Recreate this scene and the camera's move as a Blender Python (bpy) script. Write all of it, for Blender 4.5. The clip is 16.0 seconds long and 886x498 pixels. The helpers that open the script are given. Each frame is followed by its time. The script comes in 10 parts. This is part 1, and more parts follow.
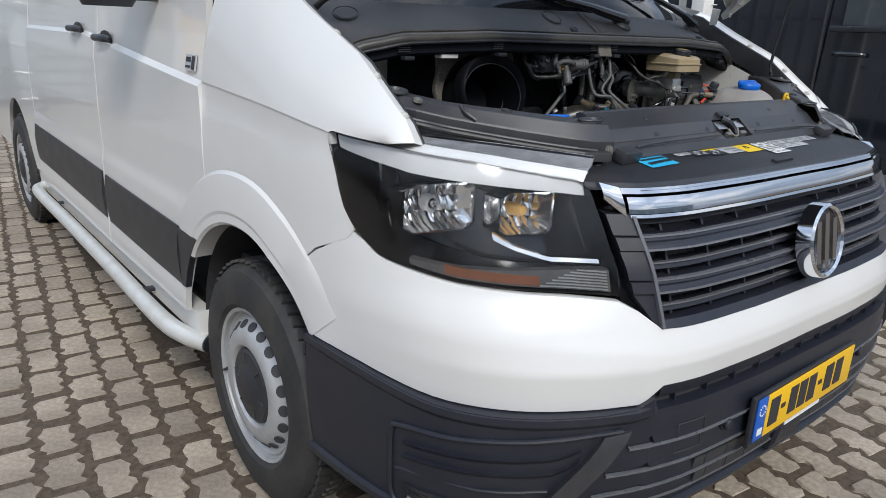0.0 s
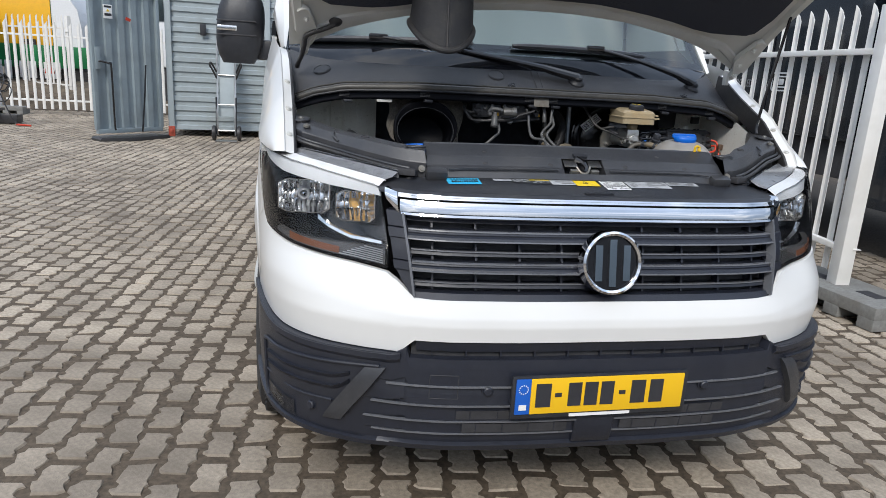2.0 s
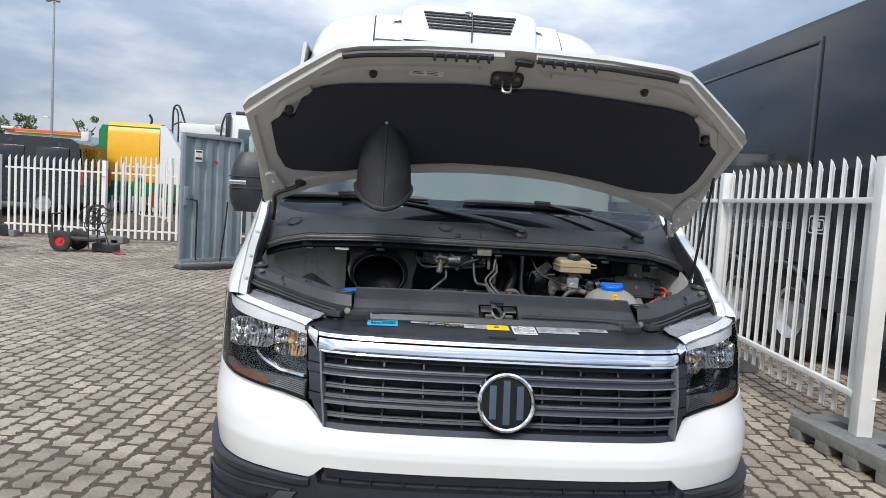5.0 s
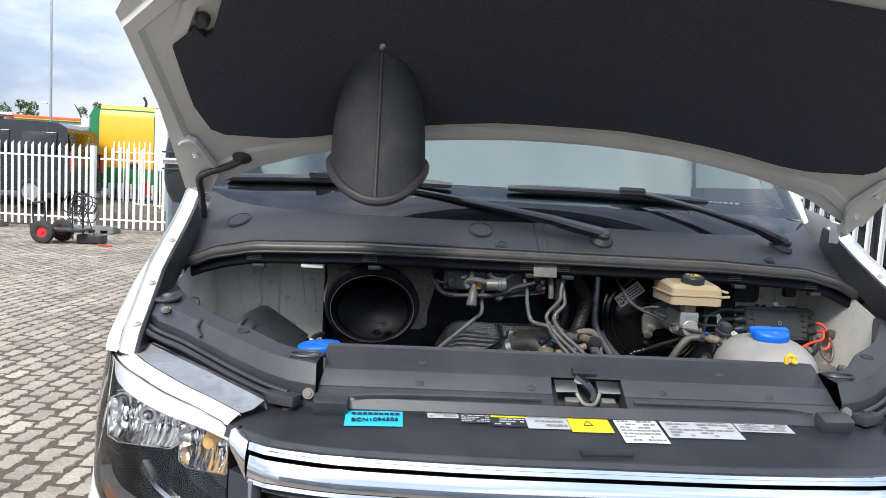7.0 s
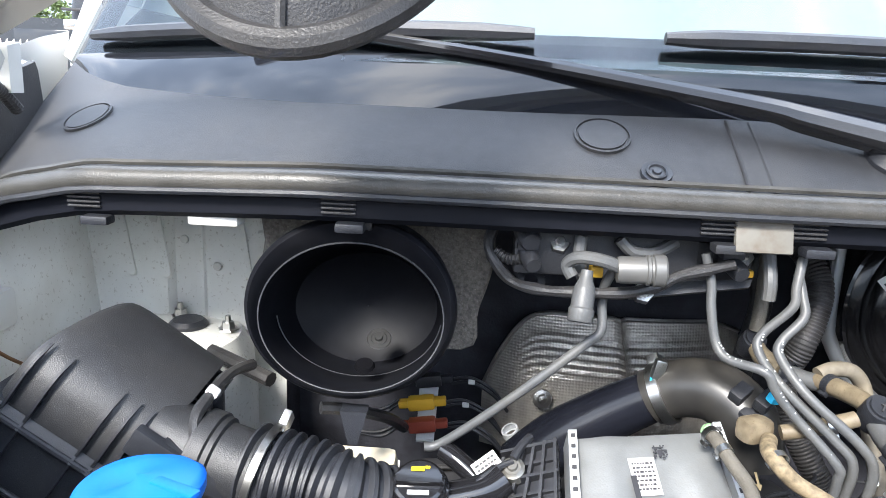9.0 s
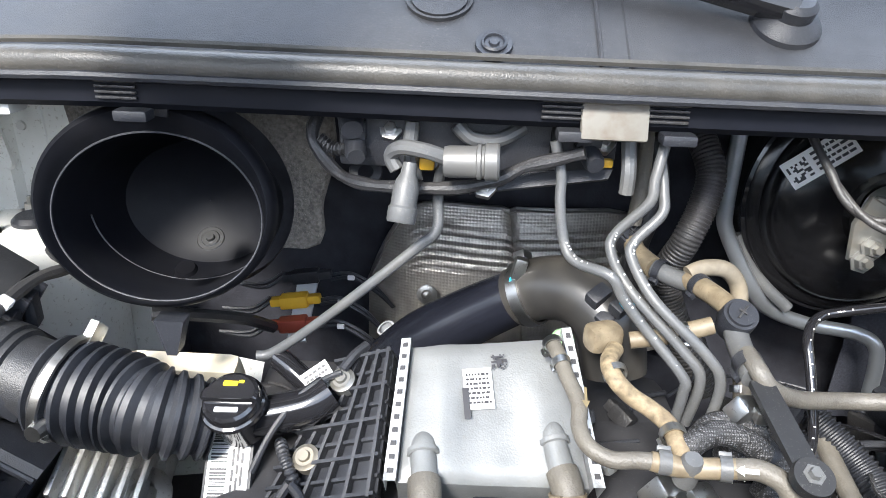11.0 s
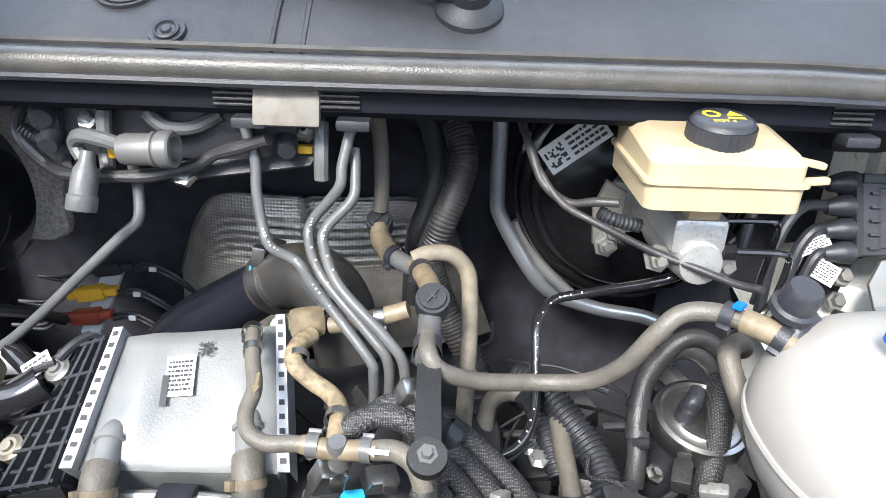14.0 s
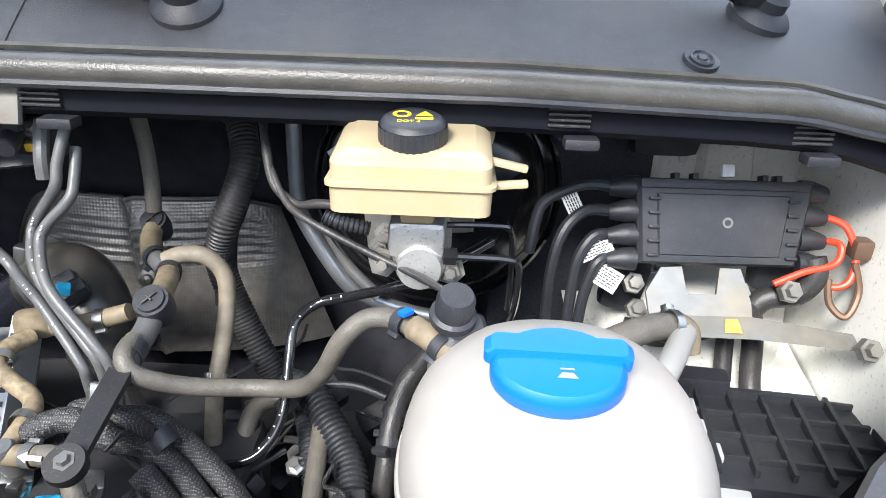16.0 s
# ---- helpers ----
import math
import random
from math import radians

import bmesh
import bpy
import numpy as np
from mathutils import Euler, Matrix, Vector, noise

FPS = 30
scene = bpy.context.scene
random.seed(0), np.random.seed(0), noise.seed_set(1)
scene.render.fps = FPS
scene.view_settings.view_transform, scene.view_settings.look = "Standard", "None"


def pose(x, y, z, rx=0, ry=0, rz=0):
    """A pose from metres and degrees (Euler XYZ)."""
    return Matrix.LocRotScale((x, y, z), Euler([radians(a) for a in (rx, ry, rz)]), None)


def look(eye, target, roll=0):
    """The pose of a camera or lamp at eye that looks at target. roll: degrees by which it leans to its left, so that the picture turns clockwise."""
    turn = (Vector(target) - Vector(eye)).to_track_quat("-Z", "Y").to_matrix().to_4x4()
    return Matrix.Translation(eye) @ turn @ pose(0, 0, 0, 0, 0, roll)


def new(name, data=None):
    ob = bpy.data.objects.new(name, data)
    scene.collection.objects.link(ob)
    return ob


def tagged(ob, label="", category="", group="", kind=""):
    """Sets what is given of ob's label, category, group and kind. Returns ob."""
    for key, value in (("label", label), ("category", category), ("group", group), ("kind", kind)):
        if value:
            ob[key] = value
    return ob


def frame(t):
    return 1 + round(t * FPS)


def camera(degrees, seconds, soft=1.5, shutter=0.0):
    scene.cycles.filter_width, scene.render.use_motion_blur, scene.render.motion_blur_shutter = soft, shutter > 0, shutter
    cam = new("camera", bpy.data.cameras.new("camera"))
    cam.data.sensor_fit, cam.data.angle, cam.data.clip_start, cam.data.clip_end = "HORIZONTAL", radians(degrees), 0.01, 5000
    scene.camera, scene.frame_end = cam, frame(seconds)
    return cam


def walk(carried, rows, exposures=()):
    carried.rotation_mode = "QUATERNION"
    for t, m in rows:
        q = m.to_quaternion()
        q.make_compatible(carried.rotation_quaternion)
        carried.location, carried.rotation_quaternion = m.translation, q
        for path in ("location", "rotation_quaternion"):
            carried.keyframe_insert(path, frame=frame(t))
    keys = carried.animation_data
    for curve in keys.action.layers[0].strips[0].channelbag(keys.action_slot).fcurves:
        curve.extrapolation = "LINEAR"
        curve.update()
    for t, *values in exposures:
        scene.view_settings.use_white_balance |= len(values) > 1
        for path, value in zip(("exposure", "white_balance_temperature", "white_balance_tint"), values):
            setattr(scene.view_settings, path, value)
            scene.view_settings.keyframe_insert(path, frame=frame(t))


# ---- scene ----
cam = camera(65.7, 16.0, soft=0.4)
PATH = [
    (0, (-1.701, -0.62, 1.351), (-0.486, 0.849, 0.745), 2.2),
    (0.5, (-1.628, -0.967, 1.351), (-0.58, 0.641, 0.791), 2.3),
    (1, (-1.407, -1.203, 1.381), (-0.581, 0.533, 0.830), 2.6),
    (1.5, (-1.099, -1.411, 1.382), (-0.514, 0.429, 0.859), 3.1),
    (2, (-0.872, -1.692, 1.402), (-0.446, 0.196, 0.901), 3.3),
    (2.5, (-0.604, -1.873, 1.424), (-0.314, 0.042, 0.928), 3.5),
    (3, (-0.422, -1.95, 1.428), (-0.171, -0.022, 0.957), 3.6),
    (3.5, (-0.379, -1.989, 1.422), (-0.16, -0.05, 0.984), 3.6),
    (4, (-0.379, -2.005, 1.443), (-0.18, -0.052, 1.056), 3.5),
    (4.5, (-0.393, -2.026, 1.492), (-0.213, -0.048, 1.263), 3.5),
    (4.7, (-0.398, -2.03, 1.510), (-0.221, -0.043, 1.367), 3.5),
    (6.8, (-0.388, -1.058, 1.507), (-0.23, 0.93, 1.349), 3.3),
    (7, (-0.372, -0.922, 1.503), (-0.219, 1.063, 1.321), 3.4),
    (7.5, (-0.362, -0.573, 1.514), (-0.225, 1.41, 1.289), 3.3),
    (8, (-0.349, -0.289, 1.492), (-0.231, 1.684, 1.184), 3.5),
    (8.2, (-0.322, -0.191, 1.459), (-0.288, 1.783, 1.138), 3.3),
    (10.3, (-0.268, 0.129, 1.441), (-0.329, 1.97, 0.662), 2.5),
    (10.5, (-0.216, 0.135, 1.449), (-0.267, 1.969, 0.653), 2.4),
    (11, (-0.127, 0.147, 1.443), (-0.143, 1.976, 0.633), 2.4),
    (11.5, (-0.052, 0.151, 1.439), (-0.064, 1.973, 0.616), 2.4),
    (12, (0.003, 0.158, 1.436), (-0.014, 1.981, 0.612), 2.3),
    (12.5, (0.038, 0.158, 1.432), (0.024, 1.982, 0.611), 2.2),
    (13, (0.069, 0.158, 1.430), (0.062, 1.982, 0.609), 2.1),
    (13.5, (0.114, 0.158, 1.431), (0.11, 1.982, 0.611), 2.0),
    (14, (0.146, 0.147, 1.446), (0.152, 1.97, 0.622), 1.9),
    (14.5, (0.226, 0.125, 1.455), (0.238, 1.955, 0.647), 1.9),
    (15, (0.298, 0.144, 1.460), (0.301, 1.97, 0.644), 2.0),
    (15.5, (0.348, 0.157, 1.455), (0.336, 1.982, 0.636), 2.1),
    (16, (0.406, 0.167, 1.449), (0.379, 1.99, 0.628), 2.1),
]
walk(cam, [(t, look(eye, target, roll)) for t, eye, target, roll in PATH], exposures=[(0, -.06), (2.0, .09), (2.9, .26), (3.5, .24), (4.2, .16), (4.7, .15), (6.8, .64), (7.5, 1.16), (8.2, 2.06), (10.3, 2.17), (11.5, 2.28), (13.5, 2.27), (15.0, 1.93), (16.0, 1.93)])

# ---- world, sun, light ----
world = bpy.data.worlds.new("world")
scene.world = world
world.use_nodes = True
wn, wl = world.node_tree.nodes, world.node_tree.links
bg = wn["Background"]
sky = wn.new("ShaderNodeTexSky")
sky.sky_type, sky.sun_disc = "NISHITA", False
SUN_EL, SUN_AZ = 41.0, 203.0
sky.sun_elevation, sky.sun_rotation = radians(SUN_EL), radians(SUN_AZ)
sky.dust_density, sky.ozone_density = 2.0, 1.5
coord = wn.new("ShaderNodeTexCoord")
squash = wn.new("ShaderNodeMapping")
squash.inputs["Scale"].default_value = (1.0, 1.0, 2.6)
wl.new(coord.outputs["Generated"], squash.inputs["Vector"])
puffs = wn.new("ShaderNodeTexNoise")
puffs.inputs["Scale"].default_value, puffs.inputs["Detail"].default_value, puffs.inputs["Roughness"].default_value = 2.4, 7.0, 0.55
wl.new(squash.outputs["Vector"], puffs.inputs["Vector"])
cover = wn.new("ShaderNodeValToRGB")
cover.color_ramp.elements[0].position, cover.color_ramp.elements[0].color = 0.34, (2.6, 3.3, 4.5, 1)
cover.color_ramp.elements[1].position, cover.color_ramp.elements[1].color = 0.66, (8.6, 8.9, 9.4, 1)
mid = cover.color_ramp.elements.new(0.5)
mid.color = (4.1, 4.95, 6.4, 1)
wl.new(puffs.outputs["Fac"], cover.inputs["Fac"])
blend = wn.new("ShaderNodeMixRGB")
blend.inputs["Fac"].default_value = 0.86
wl.new(sky.outputs["Color"], blend.inputs["Color1"])
wl.new(cover.outputs["Color"], blend.inputs["Color2"])
split = wn.new("ShaderNodeSeparateXYZ")
wl.new(coord.outputs["Generated"], split.inputs["Vector"])
rise = wn.new("ShaderNodeMapRange")
rise.inputs["From Min"].default_value, rise.inputs["From Max"].default_value = 0.0, 0.9
rise.inputs["To Min"].default_value, rise.inputs["To Max"].default_value = 0.42, 1.38
wl.new(split.outputs["Z"], rise.inputs["Value"])
grade = wn.new("ShaderNodeVectorMath")
grade.operation = "SCALE"
wl.new(blend.outputs["Color"], grade.inputs[0])
wl.new(rise.outputs["Result"], grade.inputs["Scale"])
wl.new(grade.outputs["Vector"], bg.inputs["Color"])
bg.inputs["Strength"].default_value = 0.165

sun = new("sun", bpy.data.lights.new("sun", "SUN"))
sun.data.energy, sun.data.angle, sun.data.color = 2.3, radians(16), (1.0, 0.965, 0.91)
az, el = radians(SUN_AZ), radians(SUN_EL)
sun.matrix_world = look((0, 0, 0), (-math.sin(az) * math.cos(el), -math.cos(az) * math.cos(el), -math.sin(el)))

# ---- materials ----
def mat(name, color, rough=0.5, metal=0.0, var=0.12, scale=30.0, bump=0.0, bscale=200.0, coat=0.0, dirt=None, dirt_amt=0.3, dscale=4.0, rvar=0.1, spec=0.5, island=0.0, glow=0.0, speck=0.0, speck_color=(0.34, 0.32, 0.28), sscale=700.0, stain=0.0):
    """A surface with colour variation at two scales, uneven gloss, fine relief and, where asked for, dirt in patches."""
    m = bpy.data.materials.new(name)
    m.use_nodes = True
    n, l = m.node_tree.nodes, m.node_tree.links
    p = n["Principled BSDF"]
    p.inputs["Metallic"].default_value = metal
    p.inputs["Specular IOR Level"].default_value = spec
    p.inputs["Coat Weight"].default_value, p.inputs["Coat Roughness"].default_value = coat, 0.04
    tc = n.new("ShaderNodeTexCoord")
    fine = n.new("ShaderNodeTexNoise")
    fine.inputs["Scale"].default_value, fine.inputs["Detail"].default_value = scale, 5.0
    l.new(tc.outputs["Object"], fine.inputs["Vector"])
    broad = n.new("ShaderNodeTexNoise")
    broad.inputs["Scale"].default_value, broad.inputs["Detail"].default_value = dscale, 6.0
    l.new(tc.outputs["Object"], broad.inputs["Vector"])
    ramp = n.new("ShaderNodeValToRGB")
    lo, hi = [max(0, c * (1 - var)) for c in color], [min(1, c * (1 + var)) for c in color]
    ramp.color_ramp.elements[0].position, ramp.color_ramp.elements[0].color = 0.3, (*lo, 1)
    ramp.color_ramp.elements[1].position, ramp.color_ramp.elements[1].color = 0.7, (*hi, 1)
    l.new(fine.outputs["Fac"], ramp.inputs["Fac"])
    out = ramp.outputs["Color"]
    if dirt:
        mask = n.new("ShaderNodeMapRange")
        mask.inputs["From Min"].default_value, mask.inputs["From Max"].default_value = 0.45, 0.75
        mask.inputs["To Max"].default_value = dirt_amt
        l.new(broad.outputs["Fac"], mask.inputs["Value"])
        mix = n.new("ShaderNodeMixRGB")
        mix.inputs["Color2"].default_value = (*dirt, 1)
        l.new(mask.outputs["Result"], mix.inputs["Fac"])
        l.new(out, mix.inputs["Color1"])
        out = mix.outputs["Color"]
    if island:
        info = n.new("ShaderNodeObjectInfo")
        geo = n.new("ShaderNodeNewGeometry")
        add = n.new("ShaderNodeMath")
        add.operation = "ADD"
        l.new(info.outputs["Random"], add.inputs[0])
        l.new(geo.outputs["Random Per Island"], add.inputs[1])
        frac = n.new("ShaderNodeMath")
        frac.operation = "FRACT"
        l.new(add.outputs[0], frac.inputs[0])
        rng = n.new("ShaderNodeMapRange")
        rng.inputs["To Min"].default_value, rng.inputs["To Max"].default_value = 1 - island, 1 + island
        l.new(frac.outputs[0], rng.inputs["Value"])
        mul = n.new("ShaderNodeVectorMath")
        mul.operation = "SCALE"
        l.new(out, mul.inputs[0])
        l.new(rng.outputs["Result"], mul.inputs["Scale"])
        out = mul.outputs["Vector"]
    if stain:
        place = n.new("ShaderNodeNewGeometry")
        patchy = n.new("ShaderNodeTexNoise")
        patchy.inputs["Scale"].default_value, patchy.inputs["Detail"].default_value, patchy.inputs["Roughness"].default_value = 0.55, 7.0, 0.62
        l.new(place.outputs["Position"], patchy.inputs["Vector"])
        area = n.new("ShaderNodeMapRange")
        area.inputs["From Min"].default_value, area.inputs["From Max"].default_value = 0.47, 0.66
        area.inputs["To Max"].default_value = stain
        l.new(patchy.outputs["Fac"], area.inputs["Value"])
        soil = n.new("ShaderNodeMixRGB")
        soil.inputs["Color2"].default_value = (0.115, 0.092, 0.070, 1)
        l.new(area.outputs["Result"], soil.inputs["Fac"])
        l.new(out, soil.inputs["Color1"])
        out = soil.outputs["Color"]
    if speck:
        grit = n.new("ShaderNodeTexNoise")
        grit.inputs["Scale"].default_value, grit.inputs["Detail"].default_value, grit.inputs["Roughness"].default_value = sscale, 2.0, 0.7
        l.new(tc.outputs["Object"], grit.inputs["Vector"])
        pick = n.new("ShaderNodeMapRange")
        pick.inputs["From Min"].default_value, pick.inputs["From Max"].default_value = 0.60, 0.72
        pick.inputs["To Max"].default_value = speck
        l.new(grit.outputs["Fac"], pick.inputs["Value"])
        dust = n.new("ShaderNodeMixRGB")
        dust.inputs["Color2"].default_value = (*speck_color, 1)
        l.new(pick.outputs["Result"], dust.inputs["Fac"])
        l.new(out, dust.inputs["Color1"])
        out = dust.outputs["Color"]
    l.new(out, p.inputs["Base Color"])
    gloss = n.new("ShaderNodeMapRange")
    gloss.inputs["To Min"].default_value, gloss.inputs["To Max"].default_value = max(0.02, rough - rvar), min(1, rough + rvar)
    l.new(broad.outputs["Fac"], gloss.inputs["Value"])
    l.new(gloss.outputs["Result"], p.inputs["Roughness"])
    if bump:
        grain = n.new("ShaderNodeTexNoise")
        grain.inputs["Scale"].default_value, grain.inputs["Detail"].default_value = bscale, 3.0
        l.new(tc.outputs["Object"], grain.inputs["Vector"])
        b = n.new("ShaderNodeBump")
        b.inputs["Strength"].default_value, b.inputs["Distance"].default_value = bump, 0.002
        l.new(grain.outputs["Fac"], b.inputs["Height"])
        l.new(b.outputs["Normal"], p.inputs["Normal"])
    if glow:
        p.inputs["Emission Color"].default_value, p.inputs["Emission Strength"].default_value = (*color, 1), glow
    return m


def glass_mat(name, tint=(0.9, 0.95, 0.95), rough=0.01, ior=1.5):
    """Thin clear pane: mostly lets light through, with a real gloss on top."""
    m = bpy.data.materials.new(name)
    m.use_nodes = True
    n, l = m.node_tree.nodes, m.node_tree.links
    n.remove(n["Principled BSDF"])
    o = n["Material Output"]
    see, gloss, mix, fres = n.new("ShaderNodeBsdfTransparent"), n.new("ShaderNodeBsdfGlossy"), n.new("ShaderNodeMixShader"), n.new("ShaderNodeFresnel")
    see.inputs["Color"].default_value = (*tint, 1)
    gloss.inputs["Roughness"].default_value = rough
    fres.inputs["IOR"].default_value = ior
    l.new(fres.outputs["Fac"], mix.inputs["Fac"])
    l.new(see.outputs[0], mix.inputs[1])
    l.new(gloss.outputs[0], mix.inputs[2])
    l.new(mix.outputs[0], o.inputs["Surface"])
    return m


WHITE = mat("white_paint", (0.74, 0.74, 0.725), 0.3, var=0.015, scale=3, coat=0.6, rvar=0.05, dirt=(0.62, 0.60, 0.56), dirt_amt=0.12, dscale=2.5)
INNER = mat("inner_paint", (0.60, 0.60, 0.57), 0.45, var=0.03, scale=6, dirt=(0.34, 0.31, 0.26), dirt_amt=0.25, dscale=7)
BAYPAINT = mat("bay_paint", (0.72, 0.725, 0.69), 0.4, var=0.04, scale=9, dirt=(0.30, 0.26, 0.20), dirt_amt=0.4, dscale=9, speck=0.5, sscale=160, speck_color=(0.25, 0.21, 0.15))
BLACK = mat("black_plastic", (0.021, 0.023, 0.029), 0.42, var=0.15, scale=60, bump=0.25, bscale=900, dirt=(0.07, 0.066, 0.06), dirt_amt=0.25, dscale=11, speck=0.10, sscale=520)
BUMPER = mat("bumper_plastic", (0.016, 0.0185, 0.028), 0.38, var=0.1, scale=40, bump=0.25, bscale=900, dirt=(0.05, 0.05, 0.052), dirt_amt=0.2, dscale=5, speck=0.07, sscale=600)
COWL = mat("cowl_plastic", (0.040, 0.041, 0.045), 0.48, spec=0.3, var=0.1, scale=70, bump=0.3, bscale=900, dirt=(0.10, 0.095, 0.09), dirt_amt=0.3, dscale=8, speck=0.15, sscale=500)
SATIN = mat("satin_plastic", (0.036, 0.038, 0.044), 0.36, var=0.1, scale=60, bump=0.2, bscale=900, dirt=(0.10, 0.095, 0.09), dirt_amt=0.3, dscale=7, speck=0.12, sscale=420)
DEEP = mat("dark_cavity", (0.036, 0.036, 0.040), 0.7, var=0.2, scale=30, speck=0.35, sscale=300, speck_color=(0.10, 0.095, 0.085))
GLOSSB = mat("gloss_black", (0.013, 0.013, 0.015), 0.12, var=0.1, scale=20, rvar=0.05, coat=0.5)
RUBBER = mat("rubber", (0.026, 0.026, 0.028), 0.42, var=0.2, scale=60, bump=0.3, bscale=500, dirt=(0.08, 0.072, 0.062), dirt_amt=0.3, dscale=14, speck=0.16, sscale=380)
SEALM = mat("seal_rubber", (0.053, 0.051, 0.047), 0.36, var=0.15, scale=60, bump=0.25, bscale=500, dirt=(0.11, 0.10, 0.085), dirt_amt=0.35, dscale=14, speck=0.10, sscale=300)
TYRE = mat("tyre_rubber", (0.025, 0.025, 0.026), 0.7, var=0.2, scale=50, bump=0.4, bscale=300, dirt=(0.10, 0.09, 0.075), dirt_amt=0.4, dscale=8)
CHROME = mat("chrome", (0.80, 0.81, 0.83), 0.07, metal=1.0, var=0.02, rvar=0.03)
STEEL = mat("brushed_steel", (0.55, 0.55, 0.54), 0.33, metal=1.0, var=0.08, scale=60, dirt=(0.30, 0.27, 0.23), dirt_amt=0.3, dscale=10, speck=0.4, sscale=300, speck_color=(0.12, 0.10, 0.08))
RIM = mat("silver_rim", (0.50, 0.51, 0.52), 0.42, metal=0.45, var=0.05, dirt=(0.16, 0.14, 0.12), dirt_amt=0.4, dscale=10)
ALU = mat("cast_aluminium", (0.62, 0.62, 0.60), 0.38, metal=0.75, var=0.08, scale=50, bump=0.3, bscale=260, dirt=(0.40, 0.38, 0.34), dirt_amt=0.4, dscale=16, speck=0.5, sscale=260, speck_color=(0.15, 0.13, 0.10))
PAD = mat("insulation_felt", (0.050, 0.053, 0.066), 0.95, var=0.25, scale=300, bump=0.6, bscale=700, spec=0.15)
FELT = mat("grey_felt", (0.165, 0.150, 0.132), 0.95, var=0.4, scale=220, bump=0.9, bscale=420, dirt=(0.22, 0.20, 0.165), dirt_amt=0.4, dscale=14, speck=0.7, sscale=420, speck_color=(0.34, 0.30, 0.24))
# paler grey that paints the highlights along black plastic edges
EDGE_GLINT = mat("edge_glint", (0.13, 0.135, 0.148), 0.28, var=0.06, scale=60)
NOSE = mat("nose_plastic", (0.017, 0.018, 0.022), 0.65, var=0.2, scale=120, bump=0.5, bscale=600, dirt=(0.085, 0.08, 0.07), dirt_amt=0.35, dscale=16, speck=0.15, sscale=400)
BLUECAP = mat("blue_cap", (0.0, 0.135, 0.62), 0.42, var=0.06, scale=12)
TANKW = mat("white_tank", (0.280, 0.273, 0.258), 0.42, var=0.03, scale=8, dirt=(0.74, 0.60, 0.50), dirt_amt=0.3, dscale=7)
CREAM = mat("cream_tank", (0.40, 0.330, 0.215), 0.34, var=0.05, scale=10, dirt=(0.50, 0.27, 0.06), dirt_amt=0.5, dscale=9)
GREYHOSE = mat("grey_hose", (0.082, 0.085, 0.088), 0.42, var=0.10, scale=60, bump=0.15, bscale=500, dirt=(0.15, 0.14, 0.12), dirt_amt=0.3, dscale=22, speck=0.14, sscale=420)
TANHOSE = mat("dusty_hose", (0.100, 0.092, 0.079), 0.50, var=0.16, scale=70, bump=0.35, bscale=500, dirt=(0.155, 0.138, 0.108), dirt_amt=0.5, dscale=18, speck=0.16, sscale=350, speck_color=(0.30, 0.25, 0.18))
TAN = mat("tan_plastic", (0.20, 0.162, 0.108), 0.5, var=0.2, scale=80, dirt=(0.085, 0.062, 0.038), dirt_amt=0.8, dscale=60, speck=0.75, sscale=300, speck_color=(0.12, 0.085, 0.05))
BRAID = mat("braided_sleeve", (0.035, 0.035, 0.036), 0.5, var=0.7, scale=420, bump=0.9, bscale=420, speck=0.8, sscale=520, speck_color=(0.30, 0.30, 0.30))
BRKT = mat("galvanised_bracket", (0.21, 0.21, 0.20), 0.42, metal=0.6, var=0.12, scale=60, dirt=(0.34, 0.27, 0.17), dirt_amt=0.5, dscale=18)
ZINC = mat("zinc_pipe", (0.44, 0.47, 0.50), 0.32, metal=0.8, var=0.06, scale=40, dirt=(0.3, 0.3, 0.29), dirt_amt=0.3, dscale=14)
FOIL = mat("embossed_foil", (0.41, 0.385, 0.35), 0.36, metal=0.65, var=0.15, scale=60, bump=0.1, bscale=260, dirt=(0.15, 0.125, 0.10), dirt_amt=0.45, dscale=9, rvar=0.1)
# fine regular embossing on the foil
fn, fl_ = FOIL.node_tree.nodes, FOIL.node_tree.links
dots = fn.new("ShaderNodeTexVoronoi")
dots.inputs["Scale"].default_value, dots.inputs["Randomness"].default_value = 210.0, 0.15
fl_.new(fn["Texture Coordinate"].outputs["Object"], dots.inputs["Vector"])
emboss = fn.new("ShaderNodeBump")
emboss.inputs["Strength"].default_value, emboss.inputs["Distance"].default_value = 0.5, 0.002
fl_.new(dots.outputs["Distance"], emboss.inputs["Height"])
fl_.new(emboss.outputs["Normal"], fn["Principled BSDF"].inputs["Normal"])
# woven pattern of the braided sleeves
bn_, bl_ = BRAID.node_tree.nodes, BRAID.node_tree.links
weave = bn_.new("ShaderNodeTexVoronoi")
weave.inputs["Scale"].default_value, weave.inputs["Randomness"].default_value = 470.0, 0.1
bl_.new(bn_["Texture Coordinate"].outputs["Object"], weave.inputs["Vector"])
strand = bn_.new("ShaderNodeValToRGB")
strand.color_ramp.elements[0].position, strand.color_ramp.elements[0].color = 0.24, (0.12, 0.12, 0.125, 1)
strand.color_ramp.elements[1].position, strand.color_ramp.elements[1].color = 0.40, (0.018, 0.018, 0.019, 1)
bl_.new(weave.outputs["Distance"], strand.inputs["Fac"])
bl_.new(strand.outputs["Color"], bn_["Principled BSDF"].inputs["Base Color"])
YELLOW = mat("yellow_plastic", (0.80, 0.50, 0.02), 0.45, var=0.06)
